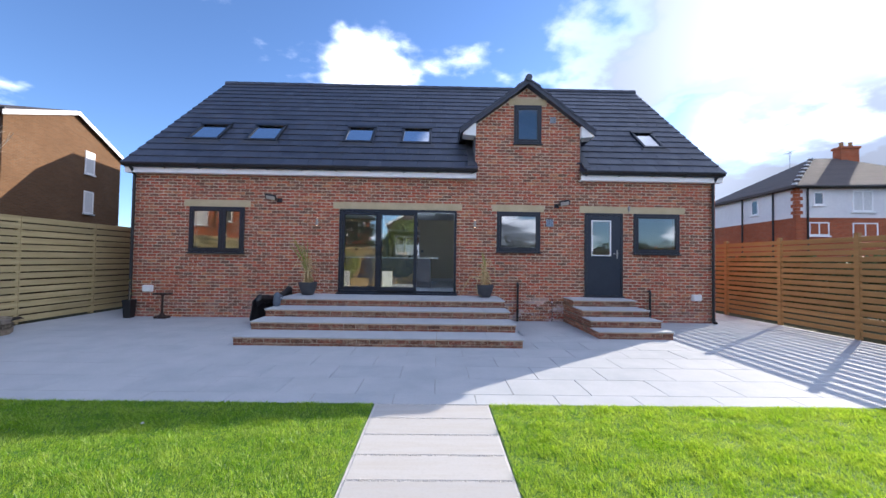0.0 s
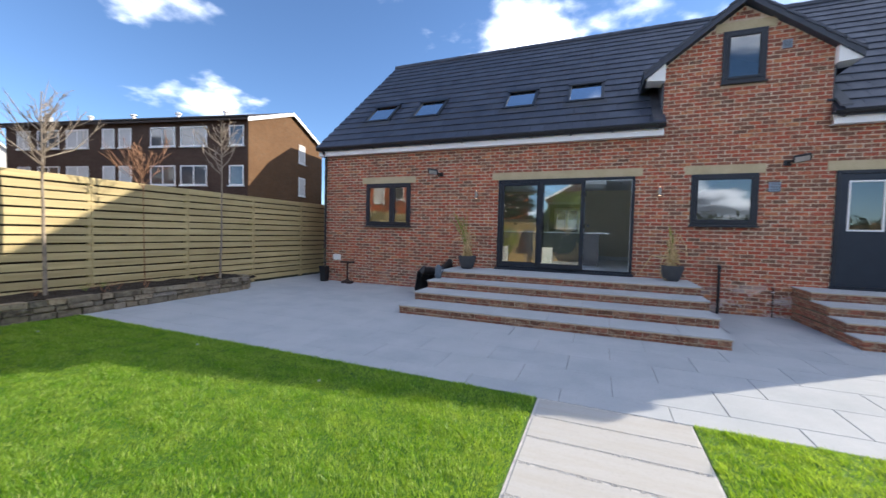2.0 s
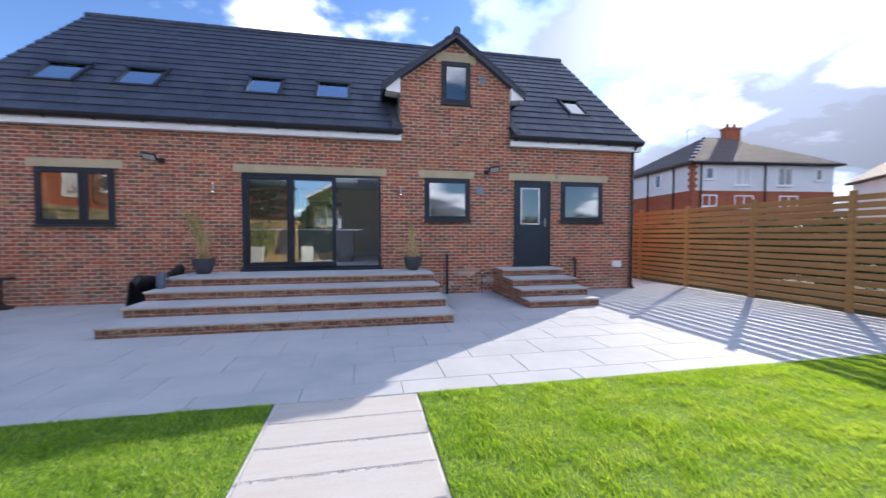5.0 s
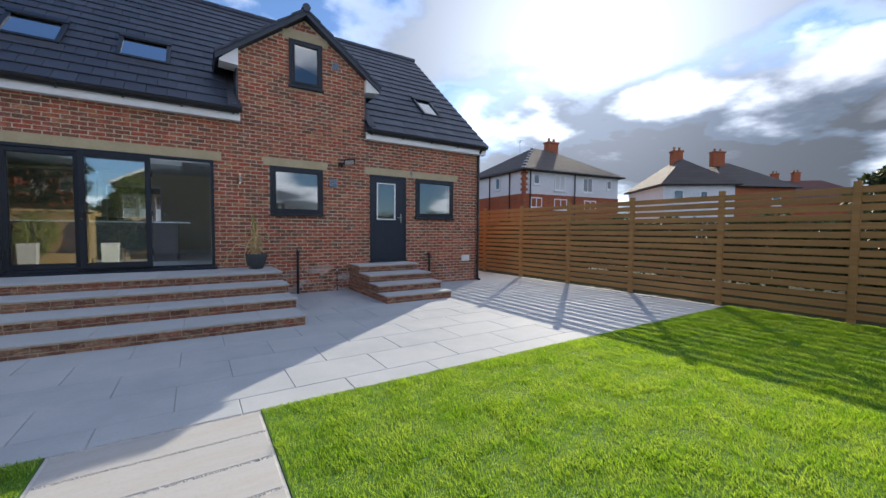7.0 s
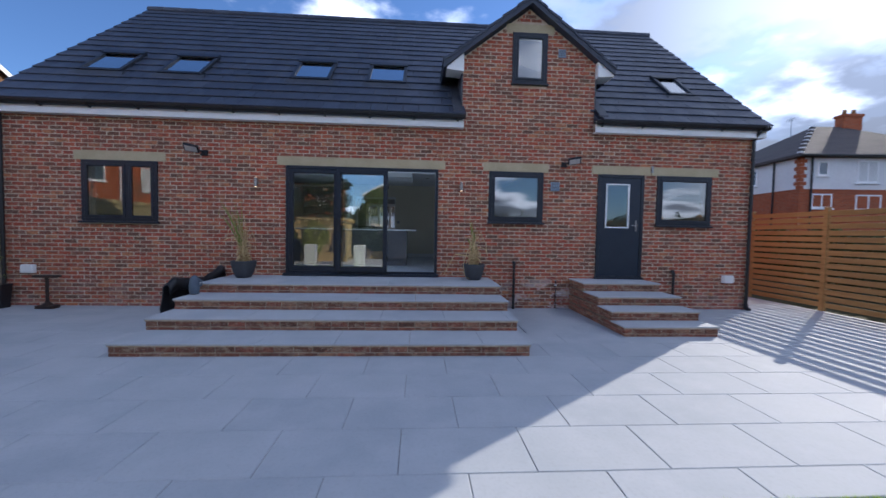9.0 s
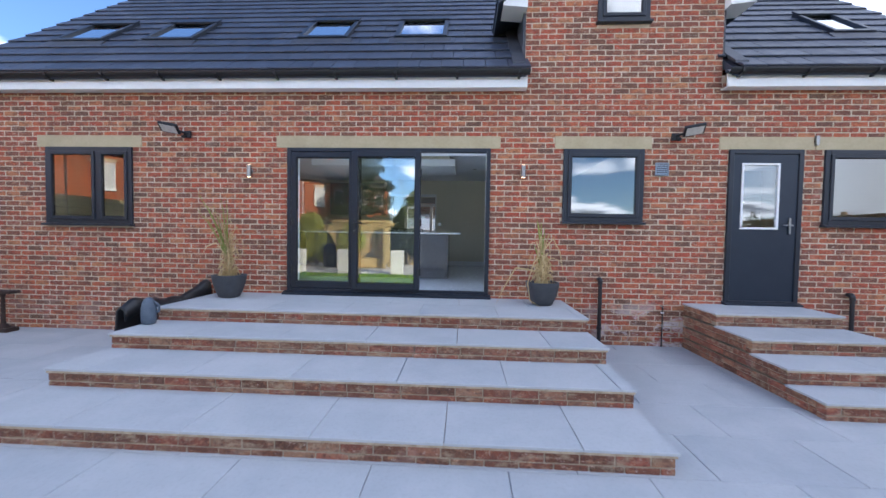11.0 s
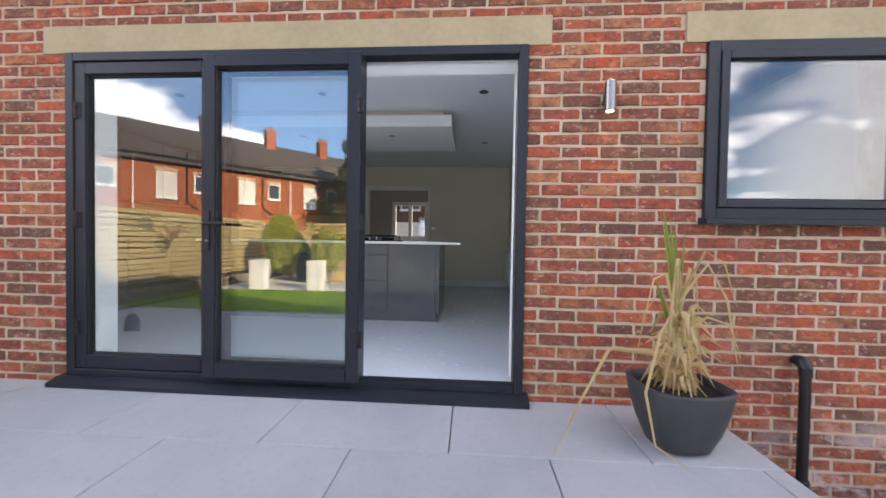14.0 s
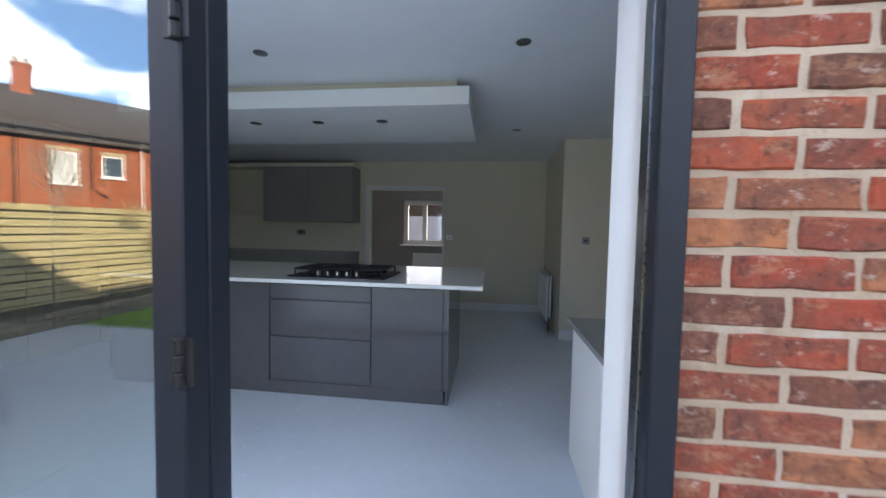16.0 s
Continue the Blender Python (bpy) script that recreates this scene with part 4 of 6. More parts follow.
pav = part("pavement", box(-8.80, 8.62, 4.02, 9.68, -0.10, -0.008), JOINT)
tagged(pav, "patio of large pale grey porcelain slabs with dark joints", "paving", kind="structure")
k = 0
edges = [4.05, 4.35] + [4.35 + 0.565 * i for i in range(1, 10)] + [9.68]
for y0, y1 in zip(edges, edges[1:]):
    if y1 - y0 < 0.05:
        continue
    lay(pav, -8.79, 8.60, y0, y1, 0.0, joint_run((0.0 if k % 2 else 0.44) + random.uniform(-0.008, 0.008), -8.79, 8.6, 0.884))
    k += 1
for side in ((-8.79, X0), (X1, 8.60)):
    y0 = 9.68
    while y0 < 14:
        lay(pav, side[0], side[1], y0, y0 + 0.59, 0.0, joint_run(random.uniform(0, 0.8), *side))
        y0 += 0.59

path = part("path", box(-0.62, 0.56, -3.0, 4.03, -0.10, 0.0), GRAVEL)
tagged(path, "garden path of pale stone planks set in white gravel", "path", kind="structure")
yy = 4.03
while yy > -3:
    lay(path, -0.60, 0.545, yy - 0.342, yy - 0.022, 0.005, [], 0.03, 0.0, "plank", PLANK)
    yy -= 0.342

# ---- lawns ----


def lawn(name, x0, x1, y0, y1, near, label):
    ob = part(name, box(x0, x1, y0, y1, -0.10, 0.004), TURF_BASE)
    tagged(ob, label, "lawn", kind="structure")
    rng = np.random.default_rng(5 if x0 < 0 else 6)

    def blades(n, ya, yb, h, w):
        bx, by = rng.uniform(x0 + 0.01, x1 - 0.01, n), rng.uniform(ya, yb, n)
        tuft = np.zeros(n)
        for f, a, s in ((9.0, 0.4, 0.5), (14.0, 2.1, 0.35), (23.0, 1.2, 0.3), (31.0, 2.8, 0.25), (5.1, 0.9, 0.35)):
            tuft += s * np.sin(f * (bx * math.cos(a) + by * math.sin(a)) + 2.2 * np.sin(0.6 * f * (by * math.cos(a) - bx * math.sin(a)) + a))
        az, lean = 1.7 * tuft + rng.uniform(-1.0, 1.0, n) + 2.0, rng.uniform(0.15, 1.25, n)
        hh = h * rng.uniform(0.6, 1.15, n) * (1.0 + 0.42 * np.clip(tuft, -1.3, 1.3))
        wa = rng.uniform(0, 2 * math.pi, n)
        v = np.zeros((n, 3, 3), dtype=np.float32)
        v[:, 0] = np.stack([bx - w * np.cos(wa), by - w * np.sin(wa), np.zeros(n)], 1)
        v[:, 1] = np.stack([bx + w * np.cos(wa), by + w * np.sin(wa), np.zeros(n)], 1)
        v[:, 2] = np.stack([bx + hh * lean * np.cos(az), by + hh * lean * np.sin(az), 0.004 + hh], 1)
        return v

    area = x1 - x0
    v = np.concatenate([blades(int(area * (y1 - near) * 12000), near, y1 - 0.005, 0.026, 0.0030), blades(int(area * (near - y0) * 4500), y0, near, 0.028, 0.0045)])
    n = len(v)
    me = bpy.data.meshes.new("turf")
    me.vertices.add(n * 3)
    me.vertices.foreach_set("co", v.reshape(-1))
    me.loops.add(n * 3)
    me.loops.foreach_set("vertex_index", np.arange(n * 3, dtype=np.int32))
    me.polygons.add(n)
    me.polygons.foreach_set("loop_start", np.arange(0, n * 3, 3, dtype=np.int32))
    me.update()
    me.materials.append(TURF)
    tagged(new("turf", me), "bright green artificial turf pile", "grass", kind="stuff")


end_bed = part("gravel_strip", box(-7.75, -0.625, -4.3, 0.735, -0.10, 0.0), GRAVEL)
tagged(end_bed, "pale gravel strip at the end of the lawn", "gravel", kind="structure")
lawn("lawn_left", -7.75, -0.625, 0.74, 4.04, 0.9, "bright green artificial lawn with a straight edge")
lawn("lawn_right", 0.565, 8.645, -2.2, 4.03, -0.3, "bright green artificial lawn beside the path")

# ---- roof windows ----


def roof_window(x, w, label):
    ob = empty("skylight", Matrix.Translation((x, 10.76, roof_z(10.76) - 0.015)) @ Matrix.Rotation(SLOPE, 4, "X"))
    tagged(ob, label, "roof window", group="roof windows")
    h = 0.52
    bm = bmesh.new()
    w2 = w / 2
    for b in ((-w2, -w2 + 0.07, -h, h), (w2 - 0.07, w2, -h, h), (-w2 + 0.07, w2 - 0.07, -h, -h + 0.08), (-w2 + 0.07, w2 - 0.07, h - 0.09, h)):
        add_box(bm, b[0], b[1], b[2], b[3], -0.02, 0.085)
    bmesh.ops.bevel(bm, geom=bm.edges[:], offset=0.006, segments=1, affect="EDGES")
    part("frame", bm, FRAME, ob)
    p = part("pane", box(-w2 + 0.065, w2 - 0.065, -h + 0.075, h - 0.085, 0.045, 0.052), ROOF_GLASS, ob)
    part("hood", box(-w2 - 0.01, w2 + 0.01, h - 0.13, h + 0.03, 0.078, 0.105, bevel=0.006), FRAME, ob)
    part("flashing_apron", prism([(-h - 0.16, 0.034), (-h, 0.055), (-h, 0.035), (-h - 0.16, 0.026)], 0, -w2 - 0.07, w2 + 0.07), LEAD, ob)
    part("lining", box(-w2 + 0.07, w2 - 0.07, -h + 0.08, h - 0.09, 0.0, 0.01), CURTAIN, ob, "pale blind behind the glass")
    return ob


for i, (x, w) in enumerate(VELUX):
    roof_window(x, w, "small dark-framed skylight in the tiled roof" if w < 0.7 else "dark-framed skylight in the tiled roof, reflecting blue sky")

# ---- fittings on the brick wall ----


def floodlight(x, z, turn):
    ob = empty("floodlight", pose(x, 9.672, z, 0, 0, 0))
    tagged(ob, "black outdoor floodlight with a sensor, on the brick wall", "floodlight", group="wall floodlights")
    part("bracket", box(-0.05, 0.05, -0.03, 0.0, -0.06, 0.04, bevel=0.006), BLACK, ob)
    part("arm", tube([(0, -0.02, 0), (0.05 * turn, -0.10, 0.01), (0.09 * turn, -0.15, 0.03)], 0.016, 8), BLACK, ob)
    head = box(-0.125, 0.125, -0.09, 0.09, -0.02, 0.02, bevel=0.012)
    tilt = pose(0.16 * turn, -0.17, 0.045, -30, -8 * turn, -14 * turn)
    bmesh.ops.transform(head, matrix=tilt, verts=head.verts[:])
    hd = part("lamp_head", head, BLACK, ob)
    g = box(-0.10, 0.10, -0.07, 0.07, -0.024, -0.021)
    bmesh.ops.transform(g, matrix=tilt, verts=g.verts[:])
    part("lamp_glass", g, CURTAIN, hd, "pale frosted lamp glass")
    part("sensor", lathe([(0.01, 0), (0.026, 0.008), (0.03, 0.03), (0.022, 0.045)], 12, None, (0.03 * turn, -0.06, -0.075)), BLACK, ob)
    return ob


floodlight(-3.95, 2.94, -1)
floodlight(3.00, 2.92, 1)


def wall_light(x, z):
    ob = empty("wall_light", pose(x, 9.674, z))
    tagged(ob, "slim brushed steel up-and-down wall light, lit", "wall light", group="wall lights")
    part("back_plate", lathe([(0.03, 0), (0.034, 0.004), (0.034, 0.016), (0.03, 0.02)], 16), STEEL, ob).matrix_local = Matrix.Rotation(radians(90), 4, "X")
    part("body", lathe([(0.028, -0.085), (0.031, -0.083), (0.031, 0.083), (0.028, 0.085)], 20, None, (0, -0.060, 0)), STEEL, ob)
    for s in (-1, 1):
        part("lamp", lathe([(0.02, 0), (0.022, 0.001), (0.02, 0.002)], 16, None, (0, -0.060, s * 0.088 - 0.001)), LAMP_GLOW, ob, "warm glowing lamp")
    for s in (-1, 1):
        ld = bpy.data.lights.new("wall_lamp_beam", "SPOT")
        ld.energy, ld.color, ld.spot_size, ld.spot_blend, ld.shadow_soft_size = 0.26, (1.0, 0.58, 0.25), radians(70), 0.9, 0.01
        lo = new("wall_lamp_beam", ld)
        lo.matrix_world = look((x, 9.612, z + s * 0.095), (x, 9.66, z + s * 0.6))
    return ob


wall_light(-3.0, 2.40)
wall_light(0.94, 2.42)


def vent(x0, x1, z0, z1, material, label):
    ob = empty("air_vent", pose(x0, 9.674, z0))
    tagged(ob, label, "vent")
    w, h = x1 - x0, z1 - z0
    part("frame", frame_ring(0, w, -0.018, 0.0, 0, h, 0.016), material, ob)
    part("backing", box(0.012, w - 0.012, -0.004, 0.0, 0.012, h - 0.012), BLACK, ob)
    n = 5
    for i in range(n):
        z = 0.018 + i * (h - 0.036) / n
        part("slat", prism([(-0.014, z), (-0.016, z + 0.004), (-0.003, z + 0.026), (-0.003, z + 0.02)], 0, 0.014, w - 0.014), material, ob)
    return ob


VENT_GREY = plain_mat("blue_grey_plastic", (0.20, 0.25, 0.31), (0.25, 0.30, 0.37), 6, 0.5)
vent(2.75, 2.93, 2.38, 2.56, VENT_GREY, "blue-grey louvred air vent in the brickwork")
vent(2.83, 2.98, 5.02, 5.18, VENT_GREY, "small grey air vent beside the gable window")


def downpipe(x, top):
    ob = empty("downpipe", pose(x, 9.62, 0))
    tagged(ob, "black plastic downpipe at the corner of the house", "downpipe", group="downpipes")
    part("pipe", tube([(0, -0.14, top - 0.04), (0, -0.14, top - 0.10), (0, 0, top - 0.28), (0, 0, 0.02)], 0.034, 12), BLACK, ob)
    for z in (0.5, 1.9, 3.1):
        part("clip", lathe([(0.036, 0), (0.043, 0.004), (0.043, 0.035), (0.036, 0.04)], 14, None, (0, 0, z)), BLACK, ob)
    part("shoe", tube([(0, 0, 0.12), (0, -0.02, 0.05), (0, -0.09, 0.012)], [0.040, 0.040, 0.044], 12), BLACK, ob)
    return ob


downpipe(-7.53, 3.78)
downpipe(6.98, 3.78)


def waste_pipe(x, top, bottom, name="waste_pipe"):
    ob = empty(name, pose(x, 9.60, bottom))
    tagged(ob, "black plastic waste pipe bent out of the brick wall", "pipe")
    h = top - bottom
    part("pipe", tube([(0, 0.075, h), (0, 0.03, h), (0, 0.008, h - 0.01), (0, 0, h - 0.04), (0, 0, 0)], 0.027, 12), BLACK, ob)
    part("elbow", tube([(0, 0.045, h + 0.001), (0, 0.02, h), (0, 0.0, h - 0.03), (0, 0, h - 0.07)], 0.033, 12), BLACK, ob)
    part("collar", lathe([(0.03, 0), (0.036, 0.004), (0.036, 0.04), (0.03, 0.044)], 14, None, (0, 0, h * 0.25)), BLACK, ob)
    return ob


waste_pipe(2.03, 0.93, 0.0)
waste_pipe(5.36, 0.79, 0.0)
tap = empty("water_pipe", pose(2.91, 9.655, 0))
tagged(tap, "thin copper and black water pipe clipped to the wall", "pipe")
part("pipe", tube([(0, 0, 0), (0, 0, 0.58)], 0.009, 8), BLACK, tap)
part("joint", lathe([(0.012, 0), (0.016, 0.01), (0.016, 0.03), (0.012, 0.04)], 10, None, (0, 0, 0.28)), STEEL, tap)
part("clip", box(-0.018, 0.018, -0.012, 0.018, 0.47, 0.49, bevel=0.003), WHITE, tap)
part("valve", tube([(0, 0, 0.56), (-0.04, -0.02, 0.58)], 0.007, 6), STEEL, tap)


def socket_box(x, z, label):
    ob = empty("outdoor_socket", pose(x, 9.674, z))
    tagged(ob, label, "socket", group="outdoor sockets")
    part("case", box(0, 0.22, -0.075, 0.0, 0, 0.16, bevel=0.012), WHITE, ob)
    part("lid", box(0.012, 0.208, -0.098, -0.072, 0.014, 0.15, bevel=0.01), WHITE, ob)
    part("gland", lathe([(0.012, 0), (0.016, 0.004), (0.016, 0.02), (0.012, 0.024)], 10, None, (0.11, -0.04, -0.022)), BLACK, ob)


socket_box(-7.22, 0.61, "white weatherproof outdoor socket on the brick wall")
socket_box(6.45, 0.56, "white weatherproof outdoor socket on the brick wall")
tagged(part("cable_block", box(4.835, 4.875, 9.64, 9.672, 2.80, 2.93, bevel=0.006), STEEL), "small steel sensor block above the back door", "sensor")

# ---- pots and plants ----


def pot_plant(name, m, seed, label, bent):
    ob = empty(name, m @ Matrix.Diagonal((0.97, 0.97, 1.06, 1) if bent else (0.92, 0.92, 1.08, 1)))
    tagged(ob, label, "potted plant", group="potted plants by the patio doors")
    seg, prof = 28, [(0.10, 0.0), (0.125, 0.01), (0.165, 0.10), (0.195, 0.20), (0.208, 0.275), (0.208, 0.285), (0.190, 0.285), (0.185, 0.24)]
    bm = bmesh.new()
    rings = []
    for r, z in prof:
        ring = []
        for k in range(seg):
            a = 2 * math.pi * k / seg
            c, s = math.cos(a), math.sin(a)
            q = (abs(c) ** 4 + abs(s) ** 4) ** -0.25
            f = 1 + 0.75 * (q - 1)
            ring.append(bm.verts.new((r * f * c, r * f * s, z)))
        rings.append(ring)
    for a, b in zip(rings, rings[1:]):
        for k in range(seg):
            bm.faces.new((a[k], a[(k + 1) % seg], b[(k + 1) % seg], b[k]))
    bm.faces.new(rings[0][::-1])
    part("pot", bm, POT, ob, "dark grey rounded-square bowl pot", True)
    so = lathe([(0.05, 0.236), (0.18, 0.24), (0.17, 0.252), (0.02, 0.262)], 24)
    part("soil", so, SOIL, ob)
    rng = random.Random(seed)

    def ribbon(bm, pts, w):
        prev = None
        for i, p in enumerate(pts):
            f = i / (len(pts) - 1)
            ww = w * (1 - f) ** 0.6 + 0.0012
            d = Vector(pts[min(i + 1, len(pts) - 1)]) - Vector(pts[max(i - 1, 0)])
            sd = d.cross(Vector((0.3, 1, 0.2))).normalized() * ww
            mid = Vector(p) + Vector((0, -0.35 * ww, 0))
            cur = [bm.verts.new(Vector(p) - sd), bm.verts.new(mid), bm.verts.new(Vector(p) + sd)]
            if prev:
                bm.faces.new((prev[0], prev[1], cur[1], cur[0]))
                bm.faces.new((prev[1], prev[2], cur[2], cur[1]))
            prev = cur

    # leaning stem wrapped in old leaf bases
    top = Vector((-0.03, 0, 0.62))
    stem = tube([(0.0, 0, 0.24), (-0.005, 0, 0.36), (-0.02, 0, 0.5), top], [0.040, 0.032, 0.024, 0.014], 10)
    part("stem", stem, LEAF_D, ob)
    bm = bmesh.new()
    for i in range(110):
        a = rng.uniform(0, 2 * math.pi)
        z = 0.25 + 0.33 * rng.random() ** 1.5
        r = 0.036 - 0.03 * (z - 0.25)
        out = rng.uniform(0.03, 0.15)
        c, s = math.cos(a), math.sin(a)
        ribbon(bm, [(r * c, r * s, z), ((r + out * 0.5) * c, (r + out * 0.5) * s, z + rng.uniform(0.02, 0.07)), ((r + out) * c, (r + out) * s, z + rng.uniform(-0.09, 0.04))], rng.uniform(0.010, 0.020))
    part("old_leaves", bm, LEAF_D, ob, "papery dry leaf bases")
    bm = bmesh.new()
    for i in range(9 if bent else 13):
        a = rng.uniform(0, 2 * math.pi)
        z0 = rng.uniform(0.36, 0.6)
        h, sp = rng.uniform(0.25, 0.50) * (1.12 if bent else 1.75), rng.uniform(0.02, 0.16) * (0.65 if bent else 1.5)
        ln = 0.0 if bent else rng.uniform(0.18, 0.50)
        c, s = math.cos(a), math.sin(a)
        ribbon(bm, [(-0.02, 0, z0), (-0.03 + 0.3 * sp * c - 0.3 * ln, 0.3 * sp * s, z0 + 0.4 * h), (-0.04 + 0.7 * sp * c - 0.65 * ln, 0.7 * sp * s, z0 + 0.75 * h), (-0.05 + sp * c - ln, sp * s, z0 + h)], rng.uniform(0.008, 0.014) if bent else rng.uniform(0.011, 0.020))
    part("green_leaves", bm, LEAF_G, ob, "upright yellow-green blades")
    bm = bmesh.new()
    for i in range(12 if bent else 26):
        a = rng.uniform(0, 2 * math.pi)
        c, s = math.cos(a), math.sin(a)
        z0, r = rng.uniform(0.45, 0.75), rng.uniform(0.10, 0.30)
        zt = z0 + rng.uniform(0.05, 0.3)
        ze = rng.uniform(0.1, 0.75)
        if s > 0.2:
            s *= 0.35
        ribbon(bm, [(-0.02, 0, z0), (0.45 * r * c, 0.45 * r * s, zt), (0.8 * r * c, 0.8 * r * s, (zt + ze) / 2 + 0.06), (r * c, r * s, ze)], rng.uniform(0.004, 0.009))
    if bent:
        ribbon(bm, [(-0.02, 0, 0.40), (-0.24, -0.06, 0.44), (-0.38, -0.08, 0.46), (-0.40, -0.08, 0.45), (-0.55, -0.10, 0.22), (-0.66, -0.12, 0.02)], 0.012)
        ribbon(bm, [(-0.02, 0, 0.62), (-0.15, -0.08, 0.52), (-0.24, -0.12, 0.28), (-0.22, -0.17, 0.08), (-0.10, -0.25, 0.01)], 0.008)
    else:
        ribbon(bm, [(-0.02, 0, 0.66), (-0.18, -0.03, 0.86), (-0.30, -0.04, 0.80), (-0.34, -0.05, 0.62)], 0.010)
        ribbon(bm, [(-0.15, 0, 0.8), (-0.32, -0.02, 1.12), (-0.50, -0.03, 1.16), (-0.58, -0.04, 0.88)], 0.008)
        ribbon(bm, [(-0.04, 0, 0.5), (-0.20, -0.04, 0.68), (-0.36, -0.05, 0.64), (-0.46, -0.06, 0.52)], 0.010)
        ribbon(bm, [(0.02, 0, 0.4), (0.06, -0.02, 0.8), (0.03, -0.02, 1.02), (0.10, -0.03, 1.06)], 0.007)
        ribbon(bm, [(-0.02, 0, 0.6), (-0.12, -0.02, 0.95), (-0.24, -0.03, 1.06), (-0.36, -0.05, 0.98)], 0.010)
    part("dry_leaves", bm, LEAF_D, ob, "long bent straw-coloured leaves")
    return ob


pot_plant("potted_plant", pose(1.16, 9.24, 0.622, 0, 0, 8), 3, "half-dead grassy plant in a dark grey pot on the landing", True)
pot_plant("potted_plant", pose(-3.05, 9.22, 0.622, 0, 0, -14), 9, "tall grassy plant in a dark grey pot on the landing", False)

# corner planter with a climbing stem
cp = empty("corner_planter", pose(-7.38, 9.42, 0.0) @ Matrix.Diagonal((0.64, 0.64, 1.0, 1)))
tagged(cp, "tall black square planter with a thin yellow-leaved shrub", "planter")
bm = bmesh.new()
rings = []
for hw, z in ((0.12, 0), (0.155, 0.40), (0.165, 0.40), (0.165, 0.43), (0.145, 0.43), (0.14, 0.36)):
    rings.append([bm.verts.new((sx * hw, sy * hw, z)) for sx, sy in ((-1, -1), (1, -1), (1, 1), (-1, 1))])
for a, b in zip(rings, rings[1:]):
    for k in range(4):
        bm.faces.new((a[k], a[(k + 1) % 4], b[(k + 1) % 4], b[k]))
bm.faces.new(rings[0][::-1])
part("planter_box", bm, BLACK, cp)
part("soil", box(-0.14, 0.14, -0.14, 0.14, 0.34, 0.375), SOIL, cp)
part("stem", tube([(0, 0, 0.36), (0.01, 0.0, 0.6), (-0.02, 0.02, 0.85)], [0.012, 0.009, 0.004], 6), BARK, cp)
bm = bmesh.new()
rng = random.Random(8)
for i in range(40):
    p = Vector((rng.gauss(0, 0.09), rng.gauss(0, 0.07), rng.uniform(0.5, 0.95)))
    d = Vector((rng.uniform(-1, 1), rng.uniform(-1, 1), rng.uniform(-0.3, 0.8))).normalized() * 0.05
    e = d.cross(Vector((0.2, 0.5, 1))).normalized() * 0.012
    bm.faces.new([bm.verts.new(p), bm.verts.new(p + d * 0.5 + e), bm.verts.new(p + d), bm.verts.new(p + d * 0.5 - e)])
part("leaves", bm, LEAF_G, cp)

# iron pedestal stand
ps = empty("pedestal_stand", pose(-6.58, 9.40, 0.0) @ Matrix.Diagonal((0.74, 0.74, 1.16, 1)))
tagged(ps, "rusty dark iron pedestal stand beside the brick wall", "stand")
RUST = plain_mat("dark_rusty_iron", (0.025, 0.017, 0.014), (0.06, 0.035, 0.025), 14, 0.8, 0.2)
part("base", prism([(-0.20, -0.12), (0.20, -0.12), (0.20, 0.12), (-0.20, 0.12)], 2, 0.0, 0.05, 0.012), RUST, ps)
part("foot", lathe([(0.12, 0.045), (0.09, 0.07), (0.045, 0.10)], 16), RUST, ps)
part("column", lathe([(0.045, 0.09), (0.036, 0.14), (0.034, 0.44), (0.05, 0.49)], 16), RUST, ps)
part("top_plate", prism([(-0.26, -0.10), (0.26, -0.10), (0.28, 0.0), (0.26, 0.10), (-0.26, 0.10), (-0.28, 0.0)], 2, 0.485, 0.52, 0.006), RUST, ps)

# black sheeting folded over the end of the steps, weighted by a blue-grey drum
sh_ob = empty("black_sheet", pose(-3.55, 9.60, 0.0))
tagged(sh_ob, "folded black plastic sheet standing beside the brick steps", "sheet")
bm = bmesh.new()
rows = []
nn = 34
for i in range(nn):
    f = i / (nn - 1)
    x, y = -0.06 - 0.36 * f, -1.06 * f
    top = 0.60 + 0.19 * math.exp(-(f / 0.22) ** 2) + 0.05 * math.exp(-((f - 0.85) / 0.2) ** 2) + 0.010 * math.sin(31 * f)
    if f > 0.90:
        top -= 0.6 * (f - 0.90)
    wob = 0.022 * math.sin(13 * f) + 0.014 * math.sin(37 * f)
    rows.append([bm.verts.new((x + dx + wob * w, y, top * g)) for dx, w, g in ((-0.07, 1.0, 0.0), (-0.10, -0.8, 0.30), (-0.06, 1.2, 0.62), (-0.045, 0.5, 0.93), (-0.01, 0.2, 1.0), (0.03, 0.5, 0.96), (0.045, -0.4, 0.72))])
for a, b in zip(rows, rows[1:]):
    for k in range(len(a) - 1):
        bm.faces.new((a[k], a[k + 1], b[k + 1], b[k]))
sheet = part("sheet", bm, BLACK, sh_ob, smooth=True)
sol = sheet.modifiers.new("thick", "SOLIDIFY")
sol.thickness = 0.02
dr = empty("weight_drum", pose(-3.38, 8.26, 0.467, 0, 0, 20) @ Matrix.Diagonal((0.78, 0.78, 1.0, 1)))
tagged(dr, "blue-grey ribbed plastic drum standing on a step", "drum")
DRUM = plain_mat("blue_grey_drum", (0.06, 0.085, 0.12), (0.11, 0.14, 0.18), 9, 0.6)
part("body", lathe([(0.07, 0.0), (0.088, 0.012), (0.095, 0.10), (0.092, 0.18), (0.075, 0.25), (0.045, 0.285), (0.02, 0.295)], 20), DRUM, dr, smooth=True)
